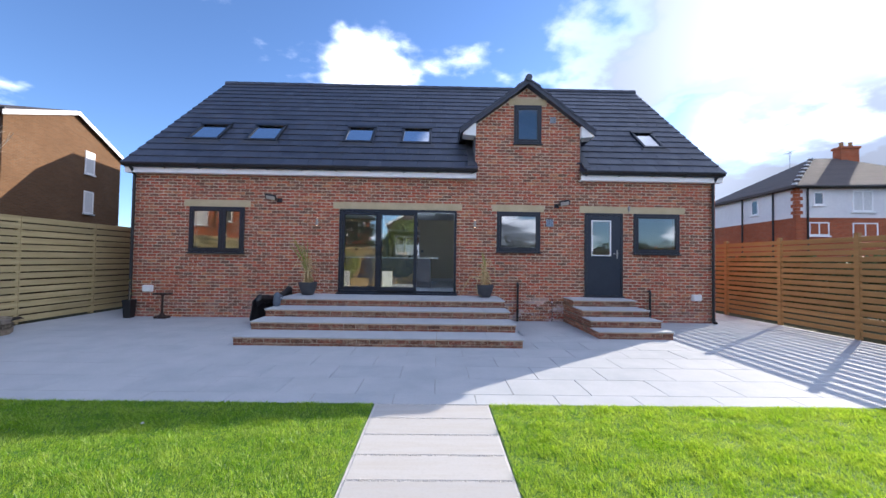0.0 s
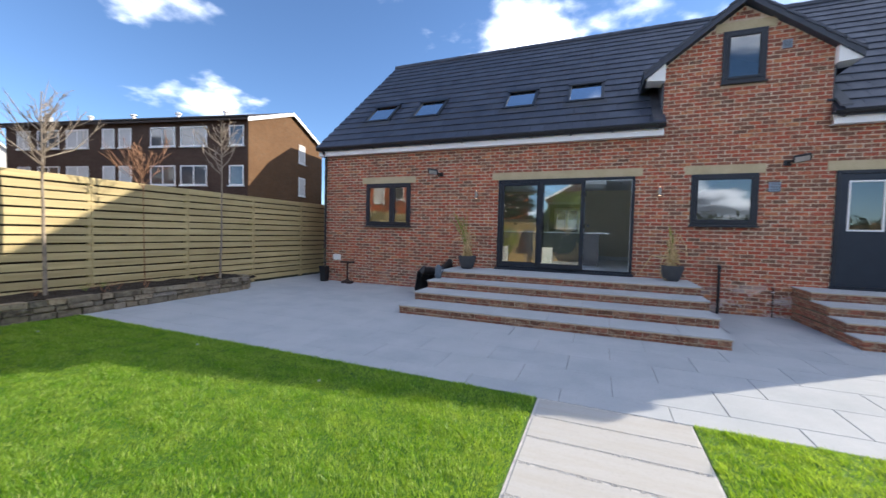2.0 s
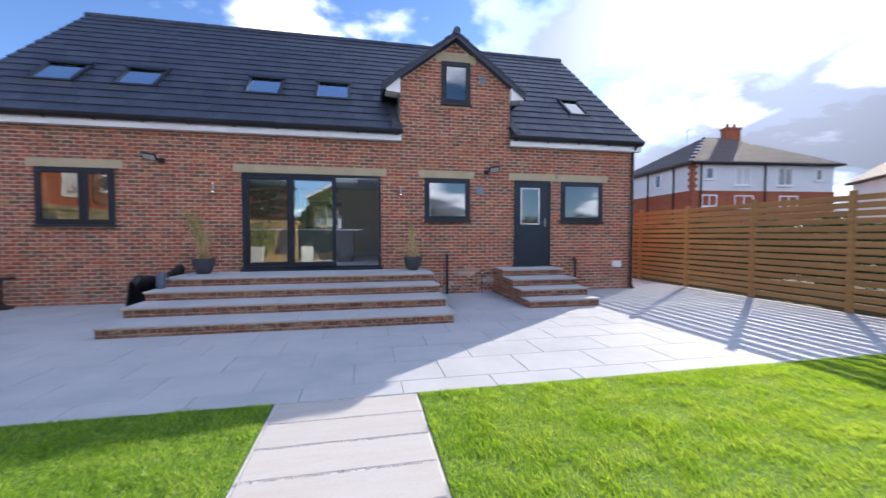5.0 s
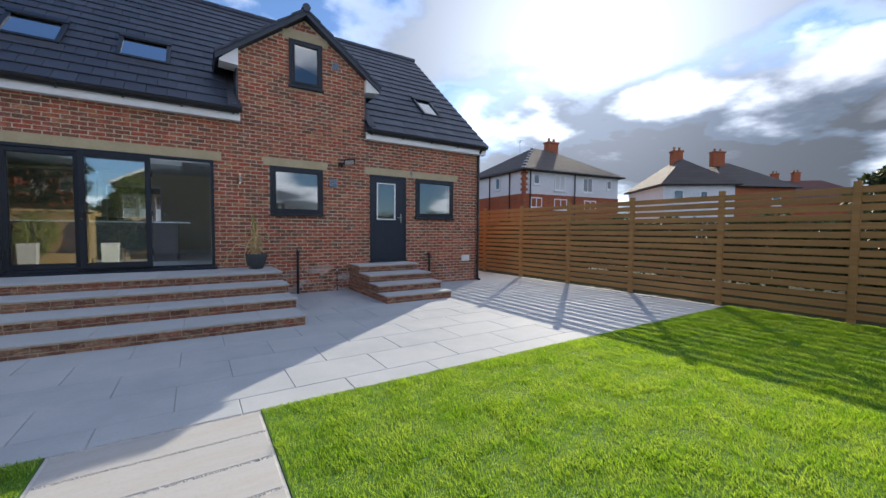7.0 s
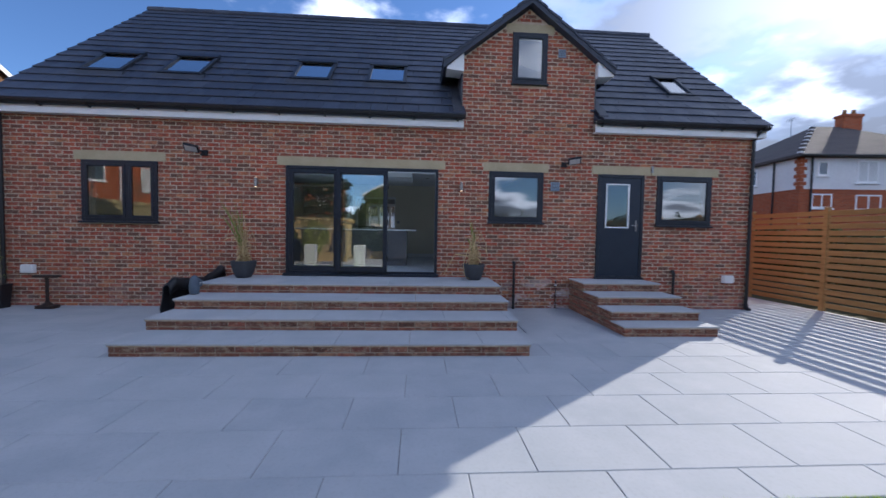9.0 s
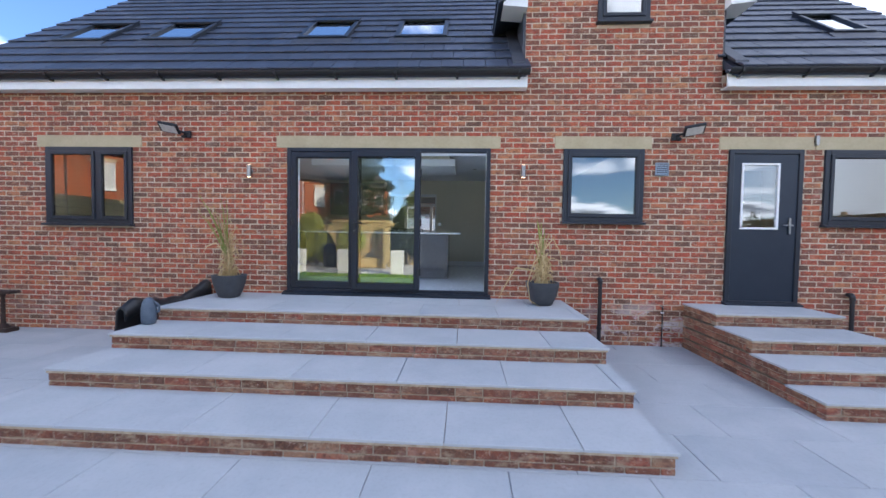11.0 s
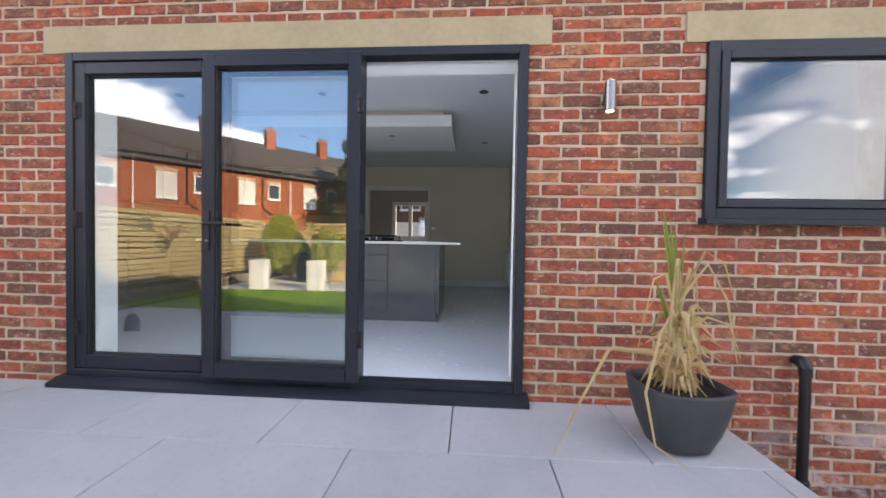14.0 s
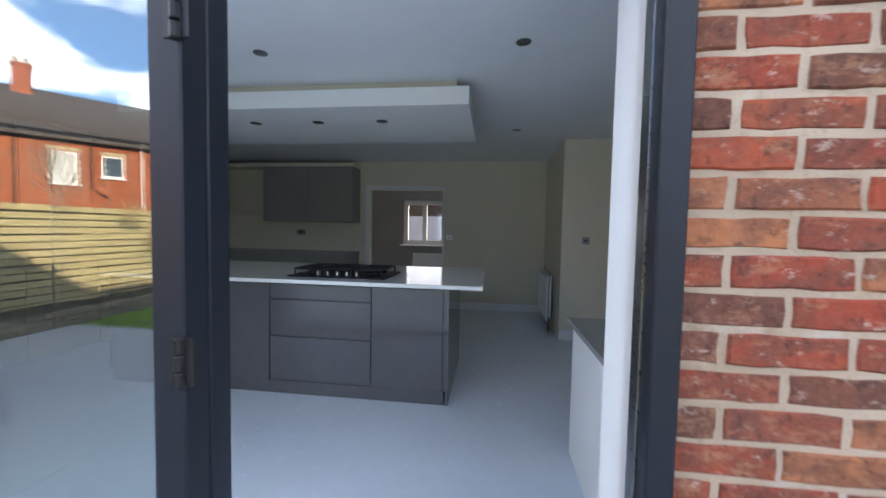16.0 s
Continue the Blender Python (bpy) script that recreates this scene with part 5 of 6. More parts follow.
part("handle", tube([(0.06, 0, 0.12), (0.125, 0, 0.14), (0.13, 0, 0.20), (0.06, 0, 0.25)], 0.016, 8), DRUM, dr)

# ---- fences ----


def slat_mesh(length, h, t, material, cache={}):
    key = (round(length, 3), h, t, material.name)
    if key not in cache:
        bm = box(-t / 2, t / 2, 0, length, 0, h, bevel=0.003)
        me = bpy.data.meshes.new("slat")
        bm.to_mesh(me)
        bm.free()
        me.materials.append(material)
        cache[key] = me
    return cache[key]


def fence_bay(m, length, height, pitch, slat, t, material, post_side, label, post_up=0.07):
    ob = empty("fence_panel", m)
    tagged(ob, label, "fence", group="slatted fence panels")
    n = math.ceil((height - 0.06) / pitch)
    for i in range(n):
        s = new("slat", slat_mesh(length - 0.004, slat, t, material))
        s.parent = ob
        s.matrix_local = pose(random.uniform(-0.003, 0.003), 0.002, height - slat - i * pitch + random.uniform(-0.004, 0.004), random.uniform(-0.12, 0.12), random.uniform(-1.2, 1.2), 0)
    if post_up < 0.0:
        # a second skin of slats behind closes the gaps, its dark colour painting their shade
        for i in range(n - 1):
            s = new("slat", slat_mesh(length - 0.004, slat, t, WOOD_GAP_SHADE))
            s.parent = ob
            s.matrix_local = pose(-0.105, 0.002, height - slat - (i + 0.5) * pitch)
    hp = height + post_up
    x0 = post_side * (t / 2 + (0.001 if post_up < 0.06 else -0.055))
    p = box(min(x0, x0 + post_side * 0.075), max(x0, x0 + post_side * 0.075), -0.0475, 0.0475, 0.0, hp, bevel=0.006)
    part("post", p, material if material is not WOOD_X else WOOD_Z, ob)
    return ob


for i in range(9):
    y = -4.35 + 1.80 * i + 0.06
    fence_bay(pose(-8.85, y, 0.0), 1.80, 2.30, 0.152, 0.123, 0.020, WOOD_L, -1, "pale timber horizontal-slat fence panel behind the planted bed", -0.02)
fence_bay(pose(-8.85, 11.91, 0.0), 1.80, 2.30, 0.152, 0.128, 0.020, WOOD_L, -1, "pale timber horizontal-slat fence panel beside the house")
for i in range(9):
    y = -3.0 + 1.80 * i
    fence_bay(pose(8.66, y, 0.0), 1.80, 2.11, 0.138, 0.102, 0.008, WOOD_R, -1, "amber timber horizontal-slat fence panel, backlit by the sun", 0.08)
for i in range(9):
    x = -8.8 + 1.94 * i
    fence_bay(pose(x, -4.4, 0.0, 0, 0, -90), 1.94, 1.95, 0.118, 0.108, 0.020, WOOD_X, 1, "weathered orange timber fence panel at the garden's end", 0.05)

# ---- raised bed with trees ----
bed = empty("raised_bed")
tagged(bed, "low raised bed edged with rough walling stone", "raised bed")
rng = random.Random(21)


def bed_x(y):
    return -7.80 - (0.10 * max(0, y - 5) / 2.6)


def walling_stone(p, turn, length, h, z):
    bm = box(-0.15, 0, 0, length, 0, h, bevel=0.012)
    for v in bm.verts:
        v.co += Vector((rng.uniform(-0.014, 0.014), rng.uniform(-0.007, 0.007), rng.uniform(-0.008, 0.008)))
    part("stone", bm, RUBBLE, bed).matrix_local = pose(p[0], p[1], z, 0, 0, turn)


z = 0.0
for course, h in enumerate((0.115, 0.085, 0.10)):
    y = -4.2 + rng.uniform(0, 0.2)
    while y < 7.10:
        y1 = min(y + rng.uniform(0.13, 0.46), 7.14)
        if y1 - y > 0.05:
            walling_stone((bed_x(y) + rng.uniform(-0.012, 0.012), y), 0, y1 - y - 0.014, h - 0.012, z)
        y = y1
    # the wall curves round to the fence
    for k in range(4):
        a = radians(22 * k + 3 * (course % 2))
        walling_stone((bed_x(7.1) - 0.62 + 0.62 * math.cos(a), 7.14 + 0.50 * math.sin(a)), 22 * k + 12, 0.215, h - 0.012, z)
    z += h
bm = bmesh.new()
N1, N2 = 60, 8
grid = [[bm.verts.new((-8.84 + 0.95 * j / N2, -4.3 + 11.85 * i / N1, 0.26 + 0.05 * noise.noise((i * 0.5, j * 0.7, 0.3)) + 0.03 * rng.random())) for j in range(N2 + 1)] for i in range(N1 + 1)]
for i in range(N1):
    for j in range(N2):
        bm.faces.new((grid[i][j], grid[i][j + 1], grid[i + 1][j + 1], grid[i + 1][j]))
part("soil", bm, SOIL, bed, "dark bare soil")


def young_tree(y, height, crown, seed, material, label, x=-8.25, stem=0.028):
    ob = empty("young_tree", pose(x, y, 0.27))
    tagged(ob, label, "tree", group="young trees in the bed")
    rng = random.Random(seed)
    pts, p = [], Vector((0, 0, -0.05))
    n = 9
    for i in range(n + 1):
        pts.append(p.copy())
        p = p + Vector((rng.uniform(-0.012, 0.012), rng.uniform(-0.012, 0.012), height / n))
    rad = [stem * (1 - 0.75 * i / n) for i in range(n + 1)]
    part("trunk", tube(pts, rad, 8), material, ob)
    k = 0
    lo = height - crown
    while k < 26:
        z = lo + crown * rng.random() ** 0.9 * 0.85
        a = rng.uniform(0, 2 * math.pi)
        L = (0.40 + 0.60 * rng.random()) * (1.20 - (z - lo) / crown) * min(1, crown)
        base = Vector((0, 0, z - 0.05))
        d = Vector((math.cos(a), math.sin(a), rng.uniform(0.6, 1.5))).normalized()
        bm = bmesh.new()
        q = base + d * L * 0.5 + Vector((rng.uniform(-0.03, 0.03), rng.uniform(-0.03, 0.03), -0.03))
        e = base + d * L + Vector((0, 0, 0.22 * L))
        r = min(0.012, 0.5 * stem)
        tube([base, q, e], [r, 0.7 * r, 0.003], 5, bm)
        for j in range(7):
            f = rng.uniform(0.25, 0.95)
            s = base + (q - base) * 2 * f if f < 0.5 else q + (e - q) * (2 * f - 1)
            dd = (d + Vector((rng.uniform(-1, 1), rng.uniform(-1, 1), rng.uniform(-0.1, 0.9)))).normalized() * rng.uniform(0.10, 0.34) * L * 1.3
            tube([s, s + dd * 0.55 + Vector((0, 0, 0.01)), s + dd], [0.005, 0.004, 0.002], 4, bm)
        part("limb", bm, material, ob)
        k += 1
    return ob


young_tree(3.88, 3.3, 1.30, 3, BARK, "bare young tree with a grey stem in the raised bed", x=-8.4, stem=0.034)
young_tree(6.85, 3.55, 1.15, 5, BARK, "bare young tree with upright twigs in the raised bed")
young_tree(5.25, 2.7, 0.85, 8, TWIG, "thin red-brown sapling in the raised bed", stem=0.010)
young_tree(2.35, 2.2, 0.5, 12, LEAF_D, "thin straw-coloured whip in the raised bed", stem=0.008)
young_tree(1.75, 1.6, 0.8, 15, TWIG, "thin bare whip in the raised bed", stem=0.007)
rng = random.Random(33)
for i in range(26):
    y = rng.uniform(0.5, 7.3)
    bm = bmesh.new()
    for j in range(rng.randint(3, 8)):
        a = rng.uniform(0, 6.28)
        tube([(0, 0, 0), (0.05 * math.cos(a), 0.05 * math.sin(a), 0.09), (0.10 * math.cos(a), 0.10 * math.sin(a), rng.uniform(0.1, 0.24))], [0.004, 0.003, 0.001], 4, bm)
    pl = part("bed_plant", bm, TWIG if i % 3 else LEAF_G)
    pl.location = (rng.uniform(-8.7, -8.05), y, 0.26)
    tagged(pl, "small dormant shrub twigs in the soil", "plant", group="small bed plants")

# stones and litter at the lawn's edge
for x, y in ((-4.6, 3.72), (-6.9, 3.2), (-2.55, 3.45)):
    st = part("pebble", lathe([(0.004, 0), (0.014, 0.004), (0.012, 0.012), (0.003, 0.016)], 8), GRAVEL)
    st.location = (x, y, 0.028)
    tagged(st, "small pale pebble lying on the lawn", "pebble", group="pebbles on the lawn")
rng = np.random.default_rng(12)
vs, fs = [], []
yy = 4.03
while yy > -1.0:
    for i in range(260):
        x, y, r = rng.uniform(-0.6, 0.545), yy - rng.uniform(0.001, 0.023), rng.uniform(0.004, 0.009)
        n = len(vs)
        z = -0.003 + rng.uniform(0, 0.008)
        vs += [(x + r, y, z), (x, y + r, z), (x - r, y, z), (x, y - r, z), (x, y, z + r), (x, y, z - r)]
        fs += [(n, n + 1, n + 4), (n + 1, n + 2, n + 4), (n + 2, n + 3, n + 4), (n + 3, n, n + 4), (n + 1, n, n + 5), (n + 2, n + 1, n + 5), (n + 3, n + 2, n + 5), (n, n + 3, n + 5)]
    yy -= 0.342
tagged(link_mesh("gravel", raw_mesh("gravel", vs, fs), GRAVEL), "white gravel in the joints of the path", "gravel", kind="stuff")

# ---- neighbouring houses ----


def face_matrix(face, w, d):
    return {"front": pose(0, 0, 0), "right": pose(w, 0, 0, 0, 0, 90), "left": pose(0, d, 0, 0, 0, -90), "back": pose(w, d, 0, 0, 0, 180)}[face]


def house(name, m, w, d, eave, ridge, kind, wall, label, windows=(), lower=None, lower_z=2.6, chimneys=(), over=0.35, roof_mat=None, trim=True):
    """Front along local x, facing -y. kind: hip, gable_x (ridge along x) or gable_y."""
    ob = empty(name, m)
    tagged(ob, label, "house")
    z0 = lower_z if lower else -0.3
    if kind == "gable_x":
        body = prism([(0, z0), (d, z0), (d, eave), (d / 2, ridge - 0.12), (0, eave)], 0, 0, w)
    elif kind == "gable_y":
        body = prism([(0, z0), (w, z0), (w, eave), (w / 2, ridge - 0.12), (0, eave)], 1, 0, d)
    else:
        body = box(0, w, 0, d, z0, eave)
    part("wall", body, wall, ob)
    if lower:
        part("lower_wall", box(-0.04, w + 0.04, -0.04, d + 0.04, -0.3, lower_z), lower, ob)
    bm = bmesh.new()
    a, b = -over, over
    if kind == "hip":
        r = min(w, d) / 2
        base = [(a, a), (w + b, a), (w + b, d + b), (a, d + b)]
        if w >= d:
            tops = [(r, d / 2), (w - r, d / 2)]
            quads = ((0, 1, "t1", "t0"), (1, 2, "t1"), (2, 3, "t0", "t1"), (3, 0, "t0"))
        else:
            tops = [(w / 2, r), (w / 2, d - r)]
            quads = ((0, 1, "t0"), (1, 2, "t1", "t0"), (2, 3, "t1"), (3, 0, "t0", "t1"))
        vb = [bm.verts.new((x, y, eave)) for x, y in base]
        vu = [bm.verts.new((x, y, eave - 0.14)) for x, y in base]
        vt = [bm.verts.new((x, y, ridge)) for x, y in tops]
        for q in quads:
            bm.faces.new([vt[int(k[1])] if isinstance(k, str) else vb[k] for k in q])
        for k in range(4):
            bm.faces.new((vu[k], vu[(k + 1) % 4], vb[(k + 1) % 4], vb[k]))
        bm.faces.new(vu[::-1])
    else:
        span, run = (d, w) if kind == "gable_x" else (w, d)
        drop = (ridge - eave) * over / (span / 2)
        out = [(a, eave - drop), (span / 2, ridge), (span + b, eave - drop), (span + b, eave - drop - 0.14), (span / 2, ridge - 0.16), (a, eave - drop - 0.14)]
        tmp = prism(out, 0 if kind == "gable_x" else 1, a * 0.6, run + b * 0.6)
        me = bpy.data.meshes.new("tmp")
        tmp.to_mesh(me)
        tmp.free()
        bm.from_mesh(me)
        bpy.data.meshes.remove(me)
        if trim:
            for end in (a * 0.6 - 0.03, run + b * 0.6):
                for s in (0, 1):
                    pts = [(a, eave - drop), (span / 2, ridge), (span / 2, ridge - 0.24), (a, eave - drop - 0.24)]
                    if s:
                        pts = [(span - x, z) for x, z in pts]
                    part("bargeboard", prism(pts, 0 if kind == "gable_x" else 1, end, end + 0.03), WHITE, ob, "white bargeboard")
    part("roof", bm, roof_mat or FAR_ROOF, ob)
    if kind != "gable_y":
        part("gutter", tube([(a, a - 0.05, eave - 0.08), (w + b, a - 0.05, eave - 0.08)], 0.06, 6), BLACK, ob)
    for face, u, z, ww, hh, *dark in windows:
        fm = face_matrix(face, w, d)
        wd = empty("window")
        wd.parent = ob
        wd.matrix_local = fm @ pose(u, 0, z)
        part("frame", frame_ring(-ww / 2, ww / 2, -0.05, 0.02, -hh / 2, hh / 2, 0.075), WHITE, wd)
        if ww > 1.0:
            part("mullion", box(-0.035, 0.035, -0.05, 0.02, -hh / 2 + 0.06, hh / 2 - 0.06), WHITE, wd)
        part("pane", box(-ww / 2 + 0.06, ww / 2 - 0.06, -0.025, -0.015, -hh / 2 + 0.06, hh / 2 - 0.06), CURTAIN if dark else FAR_GLASS, wd)
        part("sill", box(-ww / 2 - 0.06, ww / 2 + 0.06, -0.11, 0.0, -hh / 2 - 0.08, -hh / 2, bevel=0.01), WHITE, wd)
    for x, y, z, s in chimneys:
        ch = part("chimney", box(x - s, x + s, y - 0.30, y + 0.30, z - 1.6, z, bevel=0.02), FAR_RED, ob)
        part("cap", box(x - s - 0.06, x + s + 0.06, y - 0.36, y + 0.36, z - 0.14, z + 0.02, bevel=0.02), FAR_RED, ch)
        for k in (-1, 1):
            part("chimney_pot", lathe([(0.10, 0), (0.12, 0.04), (0.10, 0.30), (0.12, 0.34)], 10, None, (x + k * s * 0.5, y, z)), FAR_ORANGE, ch)
    return ob


W18 = 18.8
apt_w = []
for z in (7.05, 4.65, 2.1):
    for u, ww in ((18.0, 1.0), (15.0, 1.9), (12.75, 1.85), (9.9, 0.97), (8.6, 0.95), (6.1, 1.8), (3.7, 1.8), (1.6, 1.1)):
        apt_w.append(("front", u, z, ww, 1.22) + ((1,) if ww < 0.98 or u in (6.1, 1.6) else ()))
apt_w += [("right", 5.9, z, 0.85, 1.35, 1) for z in (7.05, 4.65)]
flats = house("apartment_block", pose(-38.4, 14.0, 0, 0, 0, 11.7), W18, 9.0, 8.15, 9.75, "gable_x", FAR_BROWN, "three-storey brown brick apartment block with white windows", apt_w)
part("cladding", box(0.05, W18 - 0.05, -0.012, -0.002, -0.2, 8.0), FAR_DARK, flats, "dark brown cladding on the long front")
for k in range(5):
    part("roof_vent", lathe([(0.10, -0.2), (0.12, 0.25), (0.20, 0.28), (0.18, 0.36), (0.05, 0.40)], 10, None, (2.5 + 3.5 * k, 0.9, 8.45)), WHITE, flats)

house("gabled_house", pose(-32.4, 5.5, 0, 0, 0, 84), 3.9, 9.0, 6.95, 9.1, "gable_y", FAR_ORANGE, "orange brick house with a white-edged gable",
      [("front", 0.75, 6.25, 1.0, 1.1, 1), ("front", 2.75, 6.05, 1.25, 1.0), ("front", 0.9, 3.2, 1.0, 1.2), ("front", 2.8, 3.2, 1.2, 1.2)])
house("brown_house", pose(-33.2, -0.5, 0, 0, 0, 84), 5.6, 8.0, 7.4, 9.9, "gable_x", FAR_BROWN, "brown brick house beside the gabled one", [("front", 2.8, 5.8, 1.2, 1.2)])
house("white_house", pose(-55, 15.4, 0, 0, 0, 78), 4.8, 9, 8.2, 10.5, "gable_y", RENDER, "far white-rendered house with a grey roof", [("front", 2.9, 8.0, 1.6, 0.7)])

SEMI_W, SEMI_D, SEMI_EAVE, SEMI_BAND = 9.8, 8.2, 5.95, 4.15
semi = house("semi_detached_house", pose(20.1, 21.2, 0, 0, 0, -6), SEMI_W, SEMI_D, SEMI_EAVE, 8.55, "hip", RENDER, "pair of semi-detached houses, white render over red brick",
      [("front", 1.15, 5.25, 0.55, 0.75), ("front", 3.4, 5.1, 1.05, 1.15, 1), ("front", 6.3, 5.1, 1.05, 1.15), ("front", 8.7, 5.25, 0.5, 0.75), ("front", 1.15, 3.55, 1.05, 0.75, 1), ("front", 3.5, 3.5, 1.3, 0.8, 1), ("front", 6.6, 3.5, 1.3, 0.8), ("left", 5.0, 5.15, 0.6, 0.95)],
      lower=FAR_RED, lower_z=SEMI_BAND, chimneys=[(6.2, 4.1, 9.25, 0.55)])
# toothed brick quoins, rainwater pipes and hip tiles
for k in range(9):
    z = SEMI_BAND + 0.02 + 0.195 * k
    q = 0.34 if k % 2 else 0.20
    part("quoin", box(-0.03, q, -0.03, q, z, z + 0.185, bevel=0.008), FAR_RED, semi, "red brick quoin")
for lx, ly in ((-0.08, 1.6), (-0.08, 4.3), (4.9, -0.08), (0.55, -0.08)):
    part("downpipe", tube([(lx, ly, SEMI_EAVE - 0.1), (lx, ly, 0)], 0.05, 6), BLACK, semi)
part("string_course", box(-0.07, SEMI_W + 0.07, -0.07, SEMI_D + 0.07, SEMI_BAND - 0.06, SEMI_BAND + 0.015, bevel=0.01), FAR_RED, semi)
for k in range(22):
    f = (k + 0.5) / 22
    part("hip_tile", box(-0.10, 0.10, -0.10, 0.10, -0.03, 0.07, bevel=0.02), RENDER if k % 3 == 0 else FAR_ROOF, semi).location = (-0.35 + 4.45 * f, -0.35 + 4.45 * f, SEMI_EAVE + 2.6 * f)
house("corner_block", pose(-16.25, 23.26, 0, 0, 0, 11.7), 8.8, 13.0, 7.9, 11.5, "hip", FAR_BROWN, "tall brown brick block with a hipped roof by the street", [("front", 2.2 + 4.4 * k, z, 1.6, 1.3) for k in range(2) for z in (1.6, 4.2, 6.6)])
house("white_semi_house", pose(33.0, 18.1, 0, 0, 0, -38), 5.6, 7.5, 5.45, 8.0, "hip", RENDER, "white-rendered house with a dark hipped roof", [("front", 1.2, 4.4, 0.8, 1.1), ("front", 3.2, 4.4, 0.6, 0.9), ("right", 3.0, 4.4, 1.2, 1.2)], chimneys=[(2.8, 3.9, 8.9, 0.45)])
house("red_brick_house", pose(44.2, 18.7, 0, 0, 0, -25), 9, 8, 6.2, 9.2, "hip", FAR_RED, "red brick house with a tall chimney", [("front", 6.8, 4.9, 1.0, 1.3)], chimneys=[(3.2, 3.6, 10.3, 0.7)])
house("far_terrace_house", pose(60, 23, 0, 0, 0, -45), 16, 8, 5.6, 8.6, "hip", FAR_RED, "far red-roofed brick house", [("front", 4, 4.4, 1.2, 1.2)], chimneys=[(6.5, 4, 9.6, 0.4), (9.0, 4, 9.7, 0.4)], roof_mat=plain_mat("red_roof_tile", (0.11, 0.045, 0.038), (0.16, 0.075, 0.06), 1.5, 0.9, bump=0.5, dist=0.02, stretch=(0.3, 0.3, 6)))

tw = []
for k in range(5):
    tw += [("front", 1.3 + 4.5 * k, 4.75, 0.85, 1.05), ("front", 3.1 + 4.5 * k, 4.55, 1.0, 1.5, 1), ("front", 2.2 + 4.5 * k, 1.8, 1.6, 1.4)]
house("terraced_houses", pose(-7.2, -22.2, 0, 0, 0, 127.7), 25, 8, 6.2, 8.9, "gable_x", FAR_RED, "row of red brick terraced houses with white windows", tw,
      chimneys=[(4.5 * k, 3.6, 9.9, 0.36) for k in (1, 2, 3, 5)], trim=False)
terrace = bpy.data.objects["terraced_houses"]
for k in range(6):
    part("downpipe", tube([(4.5 * k + 0.15, -0.42, 6.1), (4.5 * k + 0.15, -0.07, 5.7), (4.5 * k + 0.15, -0.07, 0)], 0.045, 6), BLACK if k % 2 else WHITE, terrace)
    part("soil_pipe", tube([(4.5 * k + 2.1, -0.07, 6.6), (4.5 * k + 2.1, -0.07, 3.6), (4.5 * k + 1.5, -0.07, 3.2)], 0.05, 6), BLACK, terrace)
for k in range(5):
    for u, z, w in ((1.3, 5.32, 1.0), (3.1, 5.36, 1.2)):
        part("lintel", box(4.5 * k + u - w / 2, 4.5 * k + u + w / 2, -0.02, 0.03, z, z + 0.16, bevel=0.01), STONE, terrace)
house("garden_end_house", pose(4.5, -24.5, 0, 0, 0, 176), 10, 8, 5.6, 8.4, "gable_y", FAR_DARK, "dark brick house beyond the garden's end", [("front", 2.6, 4.4, 1.3, 1.3), ("front", 7.0, 4.4, 1.3, 1.3)])
# the street side, seen through the back room
house("street_house", pose(-9, 34, 0, 0, 0, 0), 18, 8, 5.6, 8.2, "hip", FAR_DARK, "brick houses across the street", [("front", 2 + 3 * k, z, 1.4, 1.3) for k in range(6) for z in (1.7, 4.3)], lower=RENDER, lower_z=2.8)
tagged(part("road", box(-60, 60, 24.5, 30, -0.06, -0.045), ROAD), "grey tarmac street in front of the house", "road", kind="structure")

far = []
rng = random.Random(77)
for i in range(60):
    x = -75 + 2.6 * i + rng.uniform(-1, 1)
    far.append((x, -62 + rng.uniform(-4, 4), 2.4 + rng.uniform(-0.4, 1.2), 2.6, 2.4, rng.uniform(2.2, 4.0), 1 / 60))
FAR_WOOD = far

# aerials
def aerial(x, y, z, rz):
    ob = empty("tv_aerial", pose(x, y, z, 0, 0, rz))
    tagged(ob, "thin television aerial on a chimney or roof", "aerial", group="television aerials")
    part("mast", tube([(0, 0, -0.6), (0, 0, 1.2)], 0.02, 6), STEEL, ob)
    part("boom", tube([(-0.5, 0, 1.15), (0.6, 0, 1.15)], 0.012, 5), STEEL, ob)
    for i in range(5):
        part("element", tube([(-0.4 + 0.22 * i, -0.22, 1.15), (-0.4 + 0.22 * i, 0.22, 1.15)], 0.007, 4), STEEL, ob)


aerial(-33.5, 8.2, 9.6, 20)
aerial(23.5, 25.2, 7.9, 60)

# ---- hedge, trees and things at the garden's end ----


